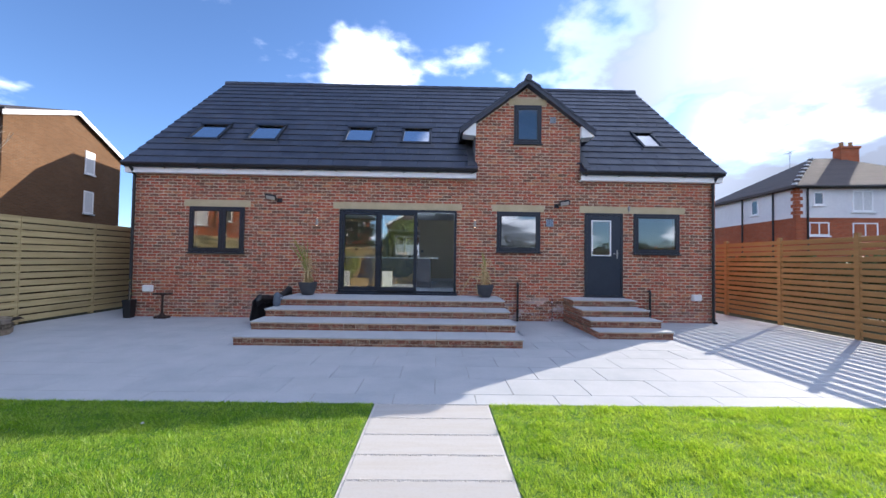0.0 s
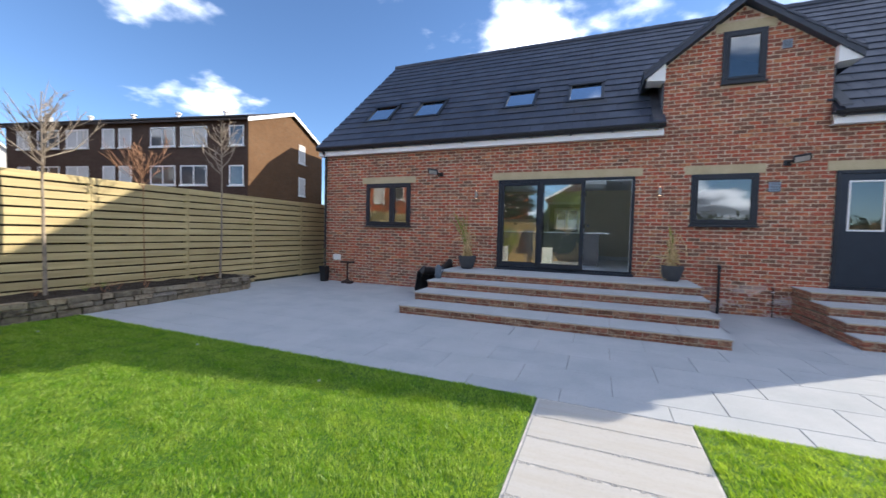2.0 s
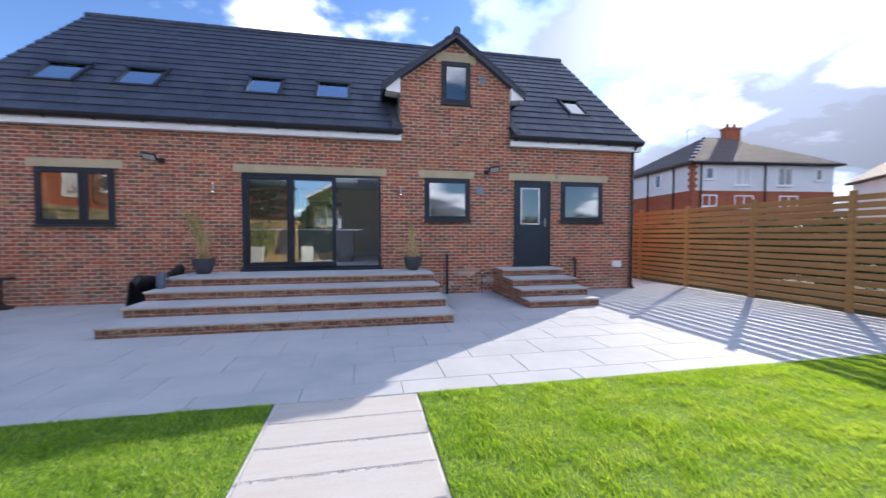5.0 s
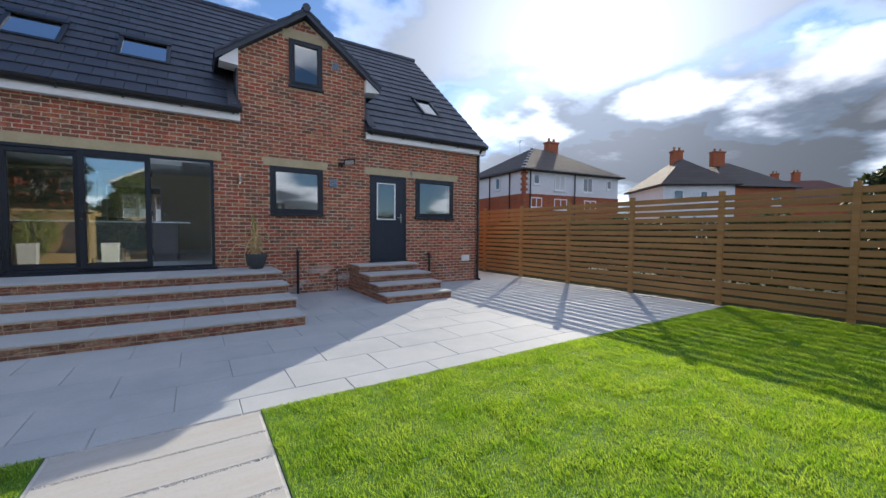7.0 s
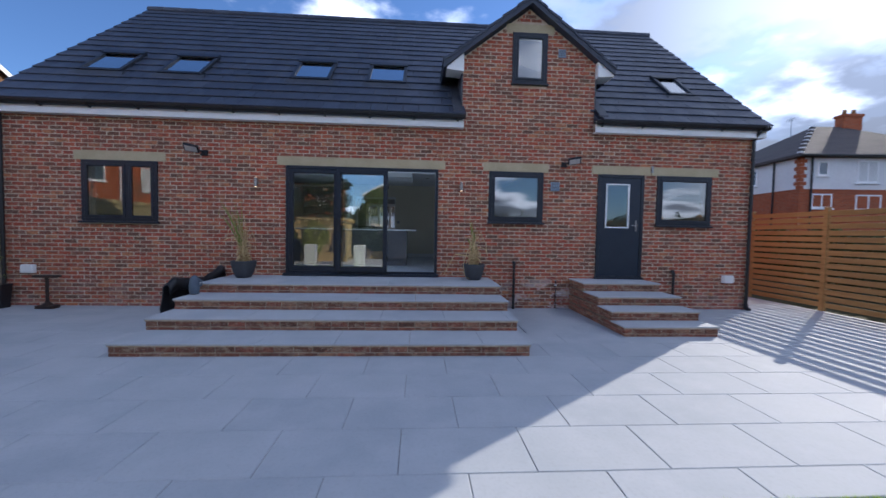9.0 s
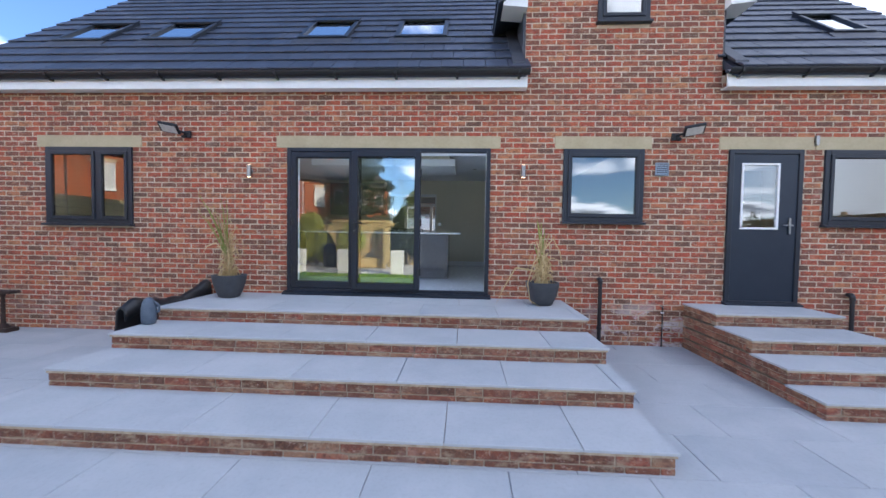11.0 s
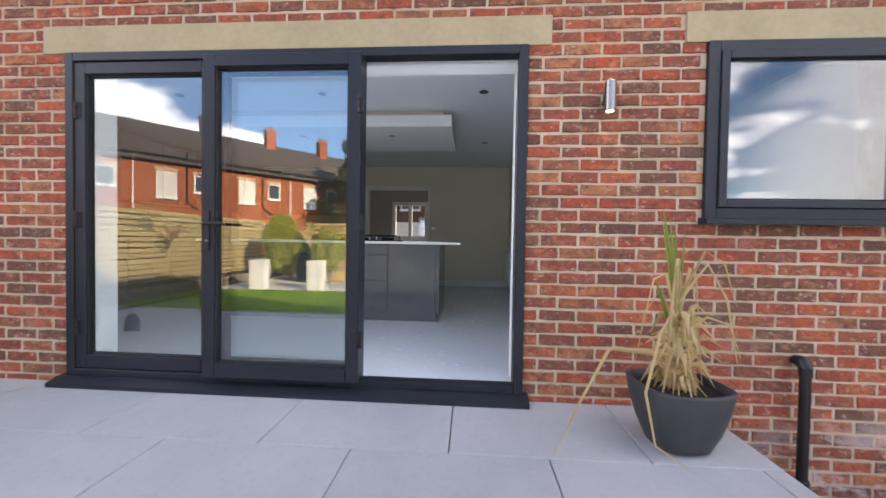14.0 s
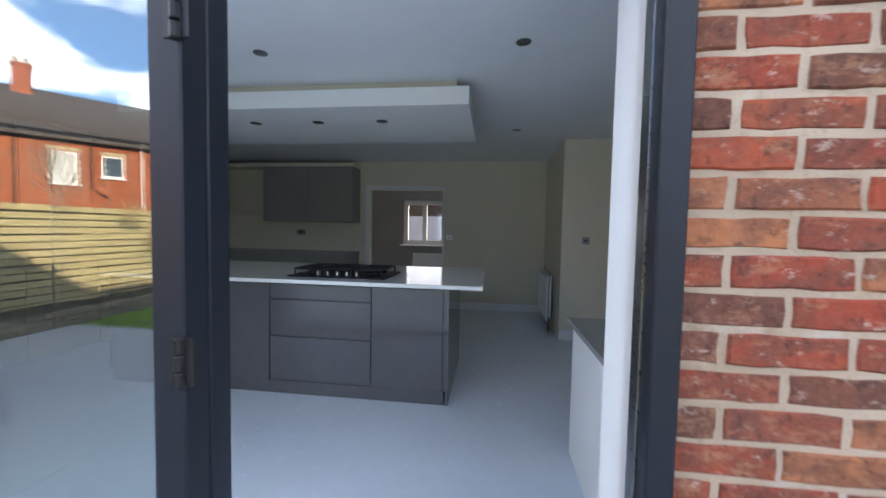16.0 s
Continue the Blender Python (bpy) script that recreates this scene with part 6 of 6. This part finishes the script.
def leaf_cloud(name, clumps, n, size, material, parent, seed):
    rng = np.random.default_rng(seed)
    vs, fs = [], []
    for cx, cy, cz, rx, ry, rz, share in clumps:
        k = int(n * share)
        u = rng.normal(size=(k, 3))
        u /= np.linalg.norm(u, axis=1)[:, None]
        r = rng.uniform(0.55, 1.08, k) ** 0.6
        p = u * r[:, None] * np.array([rx, ry, rz]) + np.array([cx, cy, cz])
        d1 = rng.normal(size=(k, 3))
        d1 /= np.linalg.norm(d1, axis=1)[:, None]
        d2 = np.cross(d1, rng.normal(size=(k, 3)))
        d2 /= np.linalg.norm(d2, axis=1)[:, None]
        s = size * rng.uniform(0.6, 1.4, k)[:, None]
        q = np.stack([p - d1 * s, p + d2 * s * 0.45, p + d1 * s, p - d2 * s * 0.45], 1).reshape(-1, 3)
        b = len(vs)
        vs += q.tolist()
        fs += [(b + 4 * i, b + 4 * i + 1, b + 4 * i + 2, b + 4 * i + 3) for i in range(k)]
    return link_mesh(name, raw_mesh(name, vs, fs), material, parent)


def bush(name, x, y, w, d, h, seed, label, material=HEDGE, size=0.05, n=16000):
    ob = empty(name, pose(x, y, 0))
    tagged(ob, label, "bush")
    rng = random.Random(seed)
    for i in range(5):
        a = rng.uniform(0, 6.28)
        part("stem", tube([(0, 0, -0.05), (0.2 * w * math.cos(a), 0.2 * d * math.sin(a), h * 0.4), (0.35 * w * math.cos(a), 0.35 * d * math.sin(a), h * 0.8)], [0.04, 0.025, 0.01], 6), BARK, ob)
    cl = []
    m = 9
    for i in range(m):
        cl.append((rng.uniform(-0.32, 0.32) * w, rng.uniform(-0.3, 0.3) * d, h * rng.uniform(0.25, 0.78), w * rng.uniform(0.16, 0.3), d * rng.uniform(0.2, 0.34), h * rng.uniform(0.15, 0.26), 1 / m))
    leaf_cloud("crown", cl, n, size, material, ob, seed)
    return ob


bush("garden_hedge", -6.75, -2.5, 2.1, 1.7, 2.8, 4, "dense green hedge at the end of the garden", n=26000)
bush("garden_hedge", -4.75, -1.25, 1.1, 0.9, 2.15, 8, "dense green hedge at the end of the garden", size=0.06, n=14000)
for bx, bw, bh, seed in ((-2.6, 2.6, 2.7, 14), (-0.2, 2.6, 2.5, 15), (2.4, 3.0, 2.6, 16)):
    bush("garden_hedge", bx, -3.75, bw, 1.0, bh, seed, "dark green shrubbery against the end fence", material=CONIFER, size=0.06, n=16000)
tagged(leaf_cloud("neighbour_hedge", [(12.7, -3.0 + 0.85 * i, 0.90, 0.60, 0.80, 0.92 + 0.10 * math.sin(3.7 * i), 1 / 24) for i in range(24)], 34000, 0.10, CONIFER, None, 61), "dark hedge in the garden behind the slatted fence", "hedge", kind="stuff")


def conifer(x, y, h, r, seed, label, n=16000):
    ob = empty("conifer_tree", pose(x, y, 0))
    tagged(ob, label, "tree")
    rng = random.Random(seed)
    part("trunk", tube([(0, 0, -0.1), (0.05, 0, h * 0.5), (0, 0.05, h * 0.95)], [0.16, 0.09, 0.02], 8), BARK, ob)
    cl = []
    for i in range(26):
        f = i / 26
        z = h * (0.16 + 0.82 * f)
        rr = r * (1 - 0.82 * f) * rng.uniform(0.6, 1.15)
        a = i * 2.4 + rng.uniform(-0.4, 0.4)
        cl.append((0.55 * rr * math.cos(a), 0.55 * rr * math.sin(a), z, 0.55 * rr, 0.55 * rr, h * 0.055, 1 / 26))
        part("limb", tube([(0, 0, z - 0.2), (0.9 * rr * math.cos(a), 0.9 * rr * math.sin(a), z)], [0.03, 0.008], 5), BARK, ob)
    leaf_cloud("crown", cl, n, 0.10, CONIFER, ob, seed)


tagged(leaf_cloud("far_trees", FAR_WOOD, 16000, 0.34, CONIFER, None, 41), "line of bare and evergreen trees far beyond the garden", "trees", kind="stuff")
conifer(16.2, 2.4, 4.7, 2.5, 3, "grey-green conifer behind the garden fence")
conifer(-7.9, -15.2, 9.4, 4.0, 9, "tall dark conifer beyond the garden's end")
conifer(1.2, -16.5, 7.4, 2.6, 10, "dark conifer beyond the garden's end")
bush("leafy_tree", -2.6, -8.2, 4.6, 3.4, 6.4, 23, "broad leafy evergreen beyond the garden's end", material=leaf_mat("olive_leaf", (0.10, 0.15, 0.03), (0.26, 0.31, 0.07)), size=0.09, n=24000)


def white_planter(x, y):
    ob = empty("white_planter", pose(x, y, 0))
    tagged(ob, "tall white rendered planter beside the lawn", "planter", group="white planters")
    bm = bmesh.new()
    rings = []
    for hw, z in ((0.21, 0), (0.23, 0.86), (0.23, 0.9), (0.19, 0.9), (0.185, 0.84)):
        rings.append([bm.verts.new((sx * hw, sy * hw * 0.8, z)) for sx, sy in ((-1, -1), (1, -1), (1, 1), (-1, 1))])
    for a, b in zip(rings, rings[1:]):
        for k in range(4):
            bm.faces.new((a[k], a[(k + 1) % 4], b[(k + 1) % 4], b[k]))
    bm.faces.new(rings[0][::-1])
    part("shell", bm, WHITE, ob)
    part("soil", box(-0.185, 0.185, -0.145, 0.145, 0.80, 0.845), SOIL, ob)


for px in (-6.3, -4.5, -2.4):
    white_planter(px, 0.50)
pg = empty("timber_arbour", pose(-4.42, -2.1, 0) @ Matrix.Diagonal((0.82, 1, 0.93, 1)))
tagged(pg, "pale timber garden arbour with a flat beam roof", "arbour")
for x in (-1.35, 1.25):
    for y in (-0.5, 0.5):
        part("post", box(x, x + 0.12, y - 0.06, y + 0.06, 0, 2.05, bevel=0.006), WOOD_Z, pg)
    for i in range(5):
        part("side_board", box(x - 0.02 + 0.005 * i, x + 0.14, -0.44, 0.44, 0.25 + 0.36 * i, 0.55 + 0.36 * i, bevel=0.004), WOOD_Z, pg)
for i in range(6):
    part("front_board", box(-1.22, -0.52 + 0.004 * (i % 2), 0.40, 0.44, 0.06 + 0.33 * i, 0.375 + 0.33 * i, bevel=0.004), WOOD_X, pg)
for y in (-0.55, 0.5):
    part("beam", box(-1.6, 1.6, y, y + 0.06, 2.05, 2.20, bevel=0.006), WOOD_X, pg)
for i in range(8):
    part("rafter", box(-1.5 + 0.41 * i, -1.44 + 0.41 * i, -0.75, 0.75, 2.20, 2.29, bevel=0.005), WOOD_Z, pg)
part("seat", box(-1.3, 1.3, -0.4, 0.3, 0.42, 0.47, bevel=0.006), WOOD_X, pg)
part("seat_front", box(-1.3, 1.3, 0.24, 0.29, 0.02, 0.41, bevel=0.004), WOOD_X, pg)

bbq = empty("kettle_barbecue", pose(-5.85, -1.7, 0) @ Matrix.Diagonal((0.75, 0.75, 0.9, 1)))
tagged(bbq, "covered black barbecue at the garden's end", "barbecue")
part("cover", lathe([(0.34, 0.05), (0.38, 0.3), (0.40, 0.8), (0.30, 1.1), (0.08, 1.2)], 18), BLACK, bbq)
part("wheel", lathe([(0.07, 0), (0.09, 0.01), (0.09, 0.04), (0.07, 0.05)], 12, None, (0.3, 0, 0)), BLACK, bbq)
tagged(part("gravel_bed", box(-7.75, 8.645, -4.35, -2.2, -0.10, -0.01), GRAVEL), "pale gravel strip at the end of the lawn", "gravel", kind="structure")

# ---- kitchen ----
isl = empty("kitchen_island", pose(0, 0, FLOOR_Z))
tagged(isl, "grey gloss kitchen island with wide drawers", "kitchen island")
IX0, IX1, IY0, IY1 = -3.0, -0.20, 11.64, 12.62
part("carcass", box(IX0, IX1, IY0 + 0.02, IY1, 0.10, 0.87), GLOSS_GREY, isl)
part("plinth", box(IX0 + 0.02, IX1 - 0.012, IY0 + 0.012, IY1 - 0.05, 0.0, 0.10), GLOSS_GREY, isl)
part("end_panel", box(IX1, IX1 + 0.02, IY0, IY1 + 0.01, 0.0, 0.87, bevel=0.002), GLOSS_GREY, isl)
for a, b, z0, z1, nm in ((-1.575, -0.77, 0.46, 0.74, "drawer"), (-1.575, -0.77, 0.13, 0.45, "drawer"), (-0.76, -0.225, 0.10, 0.86, "door_panel"), (-1.575, -0.77, 0.75, 0.86, "drawer"), (-2.99, -1.585, 0.10, 0.86, "door_panel")):
    part(nm, box(a, b, IY0, IY0 + 0.018, z0, z1, bevel=0.003), GLOSS_GREY, isl)
ctop = part("worktop", box(IX0 - 0.02, 0.06, IY0 - 0.04, IY1 + 0.30, FLOOR_Z + 0.872, FLOOR_Z + 0.902, bevel=0.004), QUARTZ)
tagged(ctop, "white quartz worktop overhanging the island", "worktop")
hob = empty("gas_hob", pose(-1.10, 12.02, FLOOR_Z + 0.903) @ Matrix.Diagonal((1, 1, 1.4, 1)))
tagged(hob, "black five-burner gas hob set in the worktop", "hob")
part("glass_plate", box(-0.40, 0.40, -0.26, 0.26, 0, 0.008, bevel=0.003), IRON, hob)
for bx, by, r in ((-0.25, -0.12, 0.045), (-0.25, 0.12, 0.055), (0, 0.02, 0.07), (0.25, -0.12, 0.045), (0.25, 0.12, 0.055)):
    part("burner", lathe([(r, 0.008), (r * 1.1, 0.016), (r * 0.9, 0.026), (r * 0.5, 0.03)], 14, None, (bx, by, 0)), IRON, hob)
for gx in (-0.25, 0, 0.25):
    bm = bmesh.new()
    for s in (-0.11, 0.11):
        tube([(gx + s, -0.22, 0.045), (gx + s, 0.22, 0.045)], 0.006, 5, bm)
    for yv in (-0.21, -0.12, 0.0, 0.12, 0.21):
        tube([(gx - 0.11, yv, 0.045), (gx + 0.11, yv, 0.045)], 0.006, 5, bm)
    for s in (-0.11, 0.11):
        for yv in (-0.21, 0.21):
            tube([(gx + s, yv, 0.008), (gx + s, yv, 0.045)], 0.007, 5, bm)
    part("pan_support", bm, IRON, hob)
for i in range(5):
    part("control_knob", lathe([(0.018, 0.008), (0.020, 0.012), (0.017, 0.034), (0.012, 0.036)], 12, None, (-0.16 + 0.08 * i, -0.215, 0)), STEEL, hob)

drop = empty("ceiling_raft")
tagged(drop, "white dropped ceiling raft with recessed spots over the island", "ceiling raft", kind="structure")
part("raft", box(-2.9, -0.07, 11.66, 12.85, 2.855, 2.985, bevel=0.003), PLASTER_W, drop)
part("raft_core", box(-2.8, -0.17, 11.76, 12.75, 2.985, 3.058), PLASTER, drop, "shadow gap with a warm light strip")
for x in (-1.38, -0.82, -1.95):
    part("spot_trim", lathe([(0.045, -0.004), (0.048, -0.002), (0.048, 0.0)], 16, None, (x, 12.05, 2.854)), STEEL, drop)
for x, y in ((0.27, 11.21), (-1.37, 11.21), (0.35, 13.2), (-2.9, 11.2)):
    sp = part("downlight", lathe([(0.035, -0.006), (0.045, -0.005), (0.045, 0.0)], 16, None, (x, y, CEIL_Z - 0.001)), STEEL)
    tagged(sp, "small steel recessed downlight in the ceiling", "downlight", group="ceiling downlights")


def wall_unit(x0, x1, y0, y1, z0, z1, face, material, label, name="wall_cabinet", split=1, handle=False):
    ob = empty(name)
    tagged(ob, label, "cabinet", group="kitchen cabinets")
    part("body", box(x0, x1, y0, y1, z0, z1), material, ob)
    for k in range(split):
        if face == "y":
            a = x0 + (x1 - x0) * k / split
            b = x0 + (x1 - x0) * (k + 1) / split
            part("door", box(a + 0.003, b - 0.003, y0 - 0.02, y0 - 0.002, z0 + 0.004, z1 - 0.004, bevel=0.003), material, ob)
        else:
            a = y0 + (y1 - y0) * k / split
            b = y0 + (y1 - y0) * (k + 1) / split
            part("door", box(x1 + 0.002, x1 + 0.02, a + 0.003, b - 0.003, z0 + 0.004, z1 - 0.004, bevel=0.003), material, ob)
    return ob


wall_unit(-3.62, -2.10, 14.80, 15.14, 2.05, 2.93, "y", GLOSS_LIGHT, "stone-coloured gloss wall cabinet on the back wall", split=2)
wall_unit(-4.69, -4.35, 12.0, 14.75, 2.05, 2.93, "x", GLOSS_LIGHT, "stone-coloured gloss wall cabinets on the side wall", split=4)
wall_unit(-4.69, -2.12, 14.55, 15.14, FLOOR_Z, FLOOR_Z + 0.87, "y", GLOSS_LIGHT, "stone-coloured gloss base cabinets on the back wall", "base_cabinet", 4)
wall_unit(-4.69, -4.12, 11.2, 14.5, FLOOR_Z, FLOOR_Z + 0.87, "x", GLOSS_LIGHT, "stone-coloured gloss base cabinets on the side wall", "base_cabinet", 5)
tagged(part("worktop", box(-4.69, -2.10, 14.52, 15.14, FLOOR_Z + 0.872, FLOOR_Z + 0.905, bevel=0.003), GREY_STONE), "grey stone worktop along the back wall", "worktop")
tagged(part("worktop", box(-4.69, -4.09, 11.2, 14.515, FLOOR_Z + 0.872, FLOOR_Z + 0.905, bevel=0.003), GREY_STONE), "grey stone worktop along the side wall", "worktop")
tagged(part("cornice", box(-4.69, -2.08, 14.78, 15.14, 2.932, 2.985, bevel=0.01), PLASTER), "cornice strip above the wall cabinets", "cornice")
lu = empty("low_unit")
tagged(lu, "white low unit end beside the doorway", "low unit")
part("carcass", box(0.62, 2.85, 10.37, 11.16, FLOOR_Z + 0.08, 1.43), PLASTER_W, lu)
part("end_panel", box(0.60, 0.618, 10.35, 11.18, FLOOR_Z, 1.43, bevel=0.003), PLASTER_W, lu)
part("plinth", box(0.63, 2.84, 10.42, 11.12, FLOOR_Z, FLOOR_Z + 0.08), PLASTER_W, lu)
tagged(part("worktop", box(0.57, 2.87, 10.32, 11.21, 1.432, 1.46, bevel=0.003), GREY_STONE), "grey worktop on the low white unit", "worktop")

rad = empty("radiator", pose(0.90, 14.05, FLOOR_Z + 0.12))
tagged(rad, "white panel radiator on the cream wall", "radiator")
part("panel", box(-0.06, -0.035, 0, 0.9, 0, 0.6, bevel=0.008), WHITE, rad)
part("panel", box(-0.02, 0.005, 0, 0.9, 0, 0.6, bevel=0.008), WHITE, rad)
for i in range(14):
    part("fin", box(-0.066, -0.060, 0.03 + 0.062 * i, 0.06 + 0.062 * i, 0.03, 0.57, bevel=0.002), WHITE, rad)
part("valve", tube([(-0.03, -0.02, 0.05), (-0.03, -0.06, 0.05), (-0.03, -0.06, -0.12)], 0.012, 8), STEEL, rad)


def plate(x, y, z, label, w=0.146, face="y", material=None):
    ob = empty("socket_plate", pose(x, y, z, 0, 0, 0 if face == "y" else 90))
    tagged(ob, label, "socket")
    part("plate", box(-w / 2, w / 2, -0.010, 0, -0.043, 0.043, bevel=0.003), material or STEEL, ob)
    part("switch", box(-0.02, 0.02, -0.014, -0.009, -0.012, 0.012, bevel=0.002), BLACK, ob)


plate(-3.15, 15.148, 1.87, "steel double socket on the back wall")
plate(-0.58, 15.148, 1.83, "steel light switch beside the opening", 0.086)
plate(1.22, 13.648, 1.86, "steel socket plate on the cream pier", 0.086)
for a, b in ((-0.66, 0.93),):
    tagged(part("baseboard", box(a, b, 15.13, 15.148, FLOOR_Z, FLOOR_Z + 0.12, bevel=0.003), PLASTER_W), "white skirting board", "baseboard", kind="structure")
tagged(part("baseboard", box(0.945, 2.3, 13.63, 13.648, FLOOR_Z, FLOOR_Z + 0.12, bevel=0.003), PLASTER_W), "white skirting board", "baseboard", kind="structure")
brr = empty("radiator", pose(-1.80, 18.108, FLOOR_Z + 0.12))
tagged(brr, "white panel radiator under the back window", "radiator")
part("panel", box(0, 1.3, -0.06, -0.03, 0, 0.6, bevel=0.008), WHITE, brr)
for i in range(20):
    part("fin", box(0.03 + 0.062 * i, 0.06 + 0.062 * i, -0.067, -0.06, 0.03, 0.57, bevel=0.002), WHITE, brr)

# ---- the bricks of the garden front ----


def rough_block(x0, x1, y0, y1, z0, z1, rng, vs, fs, j=0.0027):
    """A brick face whose outline wanders a little, as hand-made bricks do."""
    w, h = x1 - x0, z1 - z0
    n = len(vs)
    k = max(2, round(w / 0.05))
    loop = [(x0 + w * i / k, z0) for i in range(k)] + [(x1, z0), (x1, z0 + h / 2)] + [(x1 - w * i / k, z1) for i in range(k)] + [(x0, z1), (x0, z0 + h / 2)]
    m = len(loop)
    cx, cz = (x0 + x1) / 2, (z0 + z1) / 2
    jit = [(rng.uniform(-j, j), rng.uniform(-j, j)) for _ in loop]
    for c, y in ((0.0, y1), (0.0, y0 + 0.005), (0.0045, y0 + rng.uniform(0, 0.001))):
        for (x, z), (a, b) in zip(loop, jit):
            sx, sz = (1 if x < cx - w * 0.49 else -1 if x > cx + w * 0.49 else 0), (1 if z < cz - h * 0.3 else -1 if z > cz + h * 0.3 else 0)
            vs.append((x + a + c * sx, y, z + b + c * sz))
    for r in (0, m):
        for i in range(m):
            p, q = n + r + i, n + r + (i + 1) % m
            fs.append((p, q, q + m, p + m))
    fs.append(tuple(n + 2 * m + i for i in range(m)))


def brick_data(w, h, rng, cache={}):
    key = (round(w, 2), rng.randrange(10))
    if key not in cache:
        vs, fs = [], []
        rough_block(0, w, 0, 0.02, 0, h, rng, vs, fs)
        cache[key] = raw_mesh("brick", vs, fs)
        cache[key].materials.append(BRICK_ONE)
    return cache[key]


def lay_bricks():
    vs, fs = [], []
    rng = random.Random(4)
    singles = 0
    gl, gr, sh, ax, az = GABLE
    z0 = 0.586 - 9 * COURSE
    bond = X0 - 0.032
    for k in range(82):
        z = z0 + k * COURSE
        zt = z + 0.0615
        if zt < 3.70:
            a, b = X0, X1
        elif z < EAVE_Z + 0.02 and z < 3.75:
            a, b = gl, gr
        else:
            top = zt
            a, b = gl, gr
            if top > sh:
                f = (top - sh) / (az - sh)
                if f >= 0.97:
                    break
                a, b = gl + (ax - gl) * f, gr + (ax - gr) * f
        if z < -0.02:
            continue
        for s, e in spans(a, b, holes_between(z, zt)):
            x = math.floor((s - bond) / PITCH) * PITCH + bond + (0 if k % 2 else 0.1125)
            if x > s:
                x -= PITCH
            while x < e:
                lo, hi = max(x, s) , min(x + 0.2115, e)
                if hi - lo > 0.02:
                    y = WALL_Y + rng.uniform(-0.002, 0.003)
                    zz, lo2, hi2 = z + rng.uniform(-0.0015, 0.0015), lo + rng.uniform(0, 0.003), hi - rng.uniform(0, 0.003)
                    if 0.49 < lo < 2.0 and 0.60 < z < 2.98 and singles < 300:
                        ob = new("brick", brick_data(hi - lo, 0.0615, rng))
                        ob.location = (lo, y, zz)
                        ob.parent = wall_front
                        singles += 1
                    else:
                        rough_block(lo2, hi2, y, y + 0.02, zz, zz + 0.0615, rng, vs, fs)
                x += PITCH
    me = raw_mesh("brickwork", vs, fs)
    tagged(link_mesh("brickwork", me, BRICK_MANY, wall_front), kind="stuff")


lay_bricks()

# ---- the tiles of the roof ----


def lay_tiles():
    W, G, T = 0.30, 0.335, 0.028
    length = math.hypot(RIDGE_Y - 9.41, RIDGE_Z - roof_z(9.41))
    n = int(length / G)
    G = length / n
    # one tile in its own frame: x across, y up the slope
    def tile(x0, x1, vs, fs):
        m = len(vs)
        L = G + 0.06
        lift = 0.030
        vs += [(x0, 0, lift - T), (x1, 0, lift - T), (x1, L, -T), (x0, L, -T), (x0, 0, lift), (x1 - 0.004, 0, lift), (x1 - 0.004, L, 0), (x0, L, 0), (x0 + 0.006, -0.006, lift - 0.008), (x1 - 0.010, -0.006, lift - 0.008)]
        fs += [tuple(m + i for i in q) for q in ((4, 5, 6, 7), (0, 8, 4), (8, 9, 5, 4), (9, 1, 5), (0, 1, 9, 8), (1, 2, 6, 5), (0, 4, 7, 3))]

    vs1, fs1 = [], []
    tile(0, W - 0.003, vs1, fs1)
    one = raw_mesh("roof_tile", vs1, fs1)
    one.materials.append(TILE_ONE)
    turn = Matrix.Rotation(SLOPE, 4, "X")
    vs, fs = [], []
    singles = 0
    for r in range(n):
        s = r * G
        y = 9.41 + s * math.cos(SLOPE)
        base = Matrix.Translation((0, y, roof_z(9.41) + s * math.sin(SLOPE) - 0.005)) @ turn
        x = RX0 - (0.15 if r % 2 else 0)
        zc = roof_z(y)
        while x < RX1:
            lo, hi = max(x, RX0), min(x + W, RX1)
            mid_x = (lo + hi) / 2
            hidden = GABLE[0] - 0.02 < mid_x < GABLE[1] + 0.02 and zc < DTOP - 0.806 * abs(mid_x - GABLE[3]) - 0.1
            if hi - lo > 0.03 and not hidden:
                if -4.6 < lo < 0.8 and 0 < hi - lo - W + 0.001 < 0.002 and singles < 300:
                    ob = new("roof_tile", one)
                    ob.matrix_world = base @ Matrix.Translation((lo, 0, random.uniform(0, 0.003)))
                    ob.parent = roof
                    singles += 1
                else:
                    m0 = len(vs)
                    lv = []
                    tile(lo, hi - 0.003, lv, [])
                    dz = random.uniform(0, 0.003)
                    lf = []
                    tile(lo, hi - 0.003, [], lf)
                    vs += [tuple(base @ Vector((p[0], p[1], p[2] + dz))) for p in lv]
                    fs += [tuple(m0 + i for i in q) for q in lf]
            x += W
    me = raw_mesh("roof_tiles", vs, fs)
    tagged(link_mesh("roof_tiles", me, TILE_MANY, roof), kind="stuff")
    # the street side of the roof
    tagged(part("roof_back", prism([(RIDGE_Y, RIDGE_Z + 0.01), (18.45, roof_z(EAVE_Y) + 0.01), (18.45, roof_z(EAVE_Y) - 0.03), (RIDGE_Y, RIDGE_Z - 0.03)], 0, RX0, RX1), TILE_MANY, roof), kind="stuff")


lay_tiles()
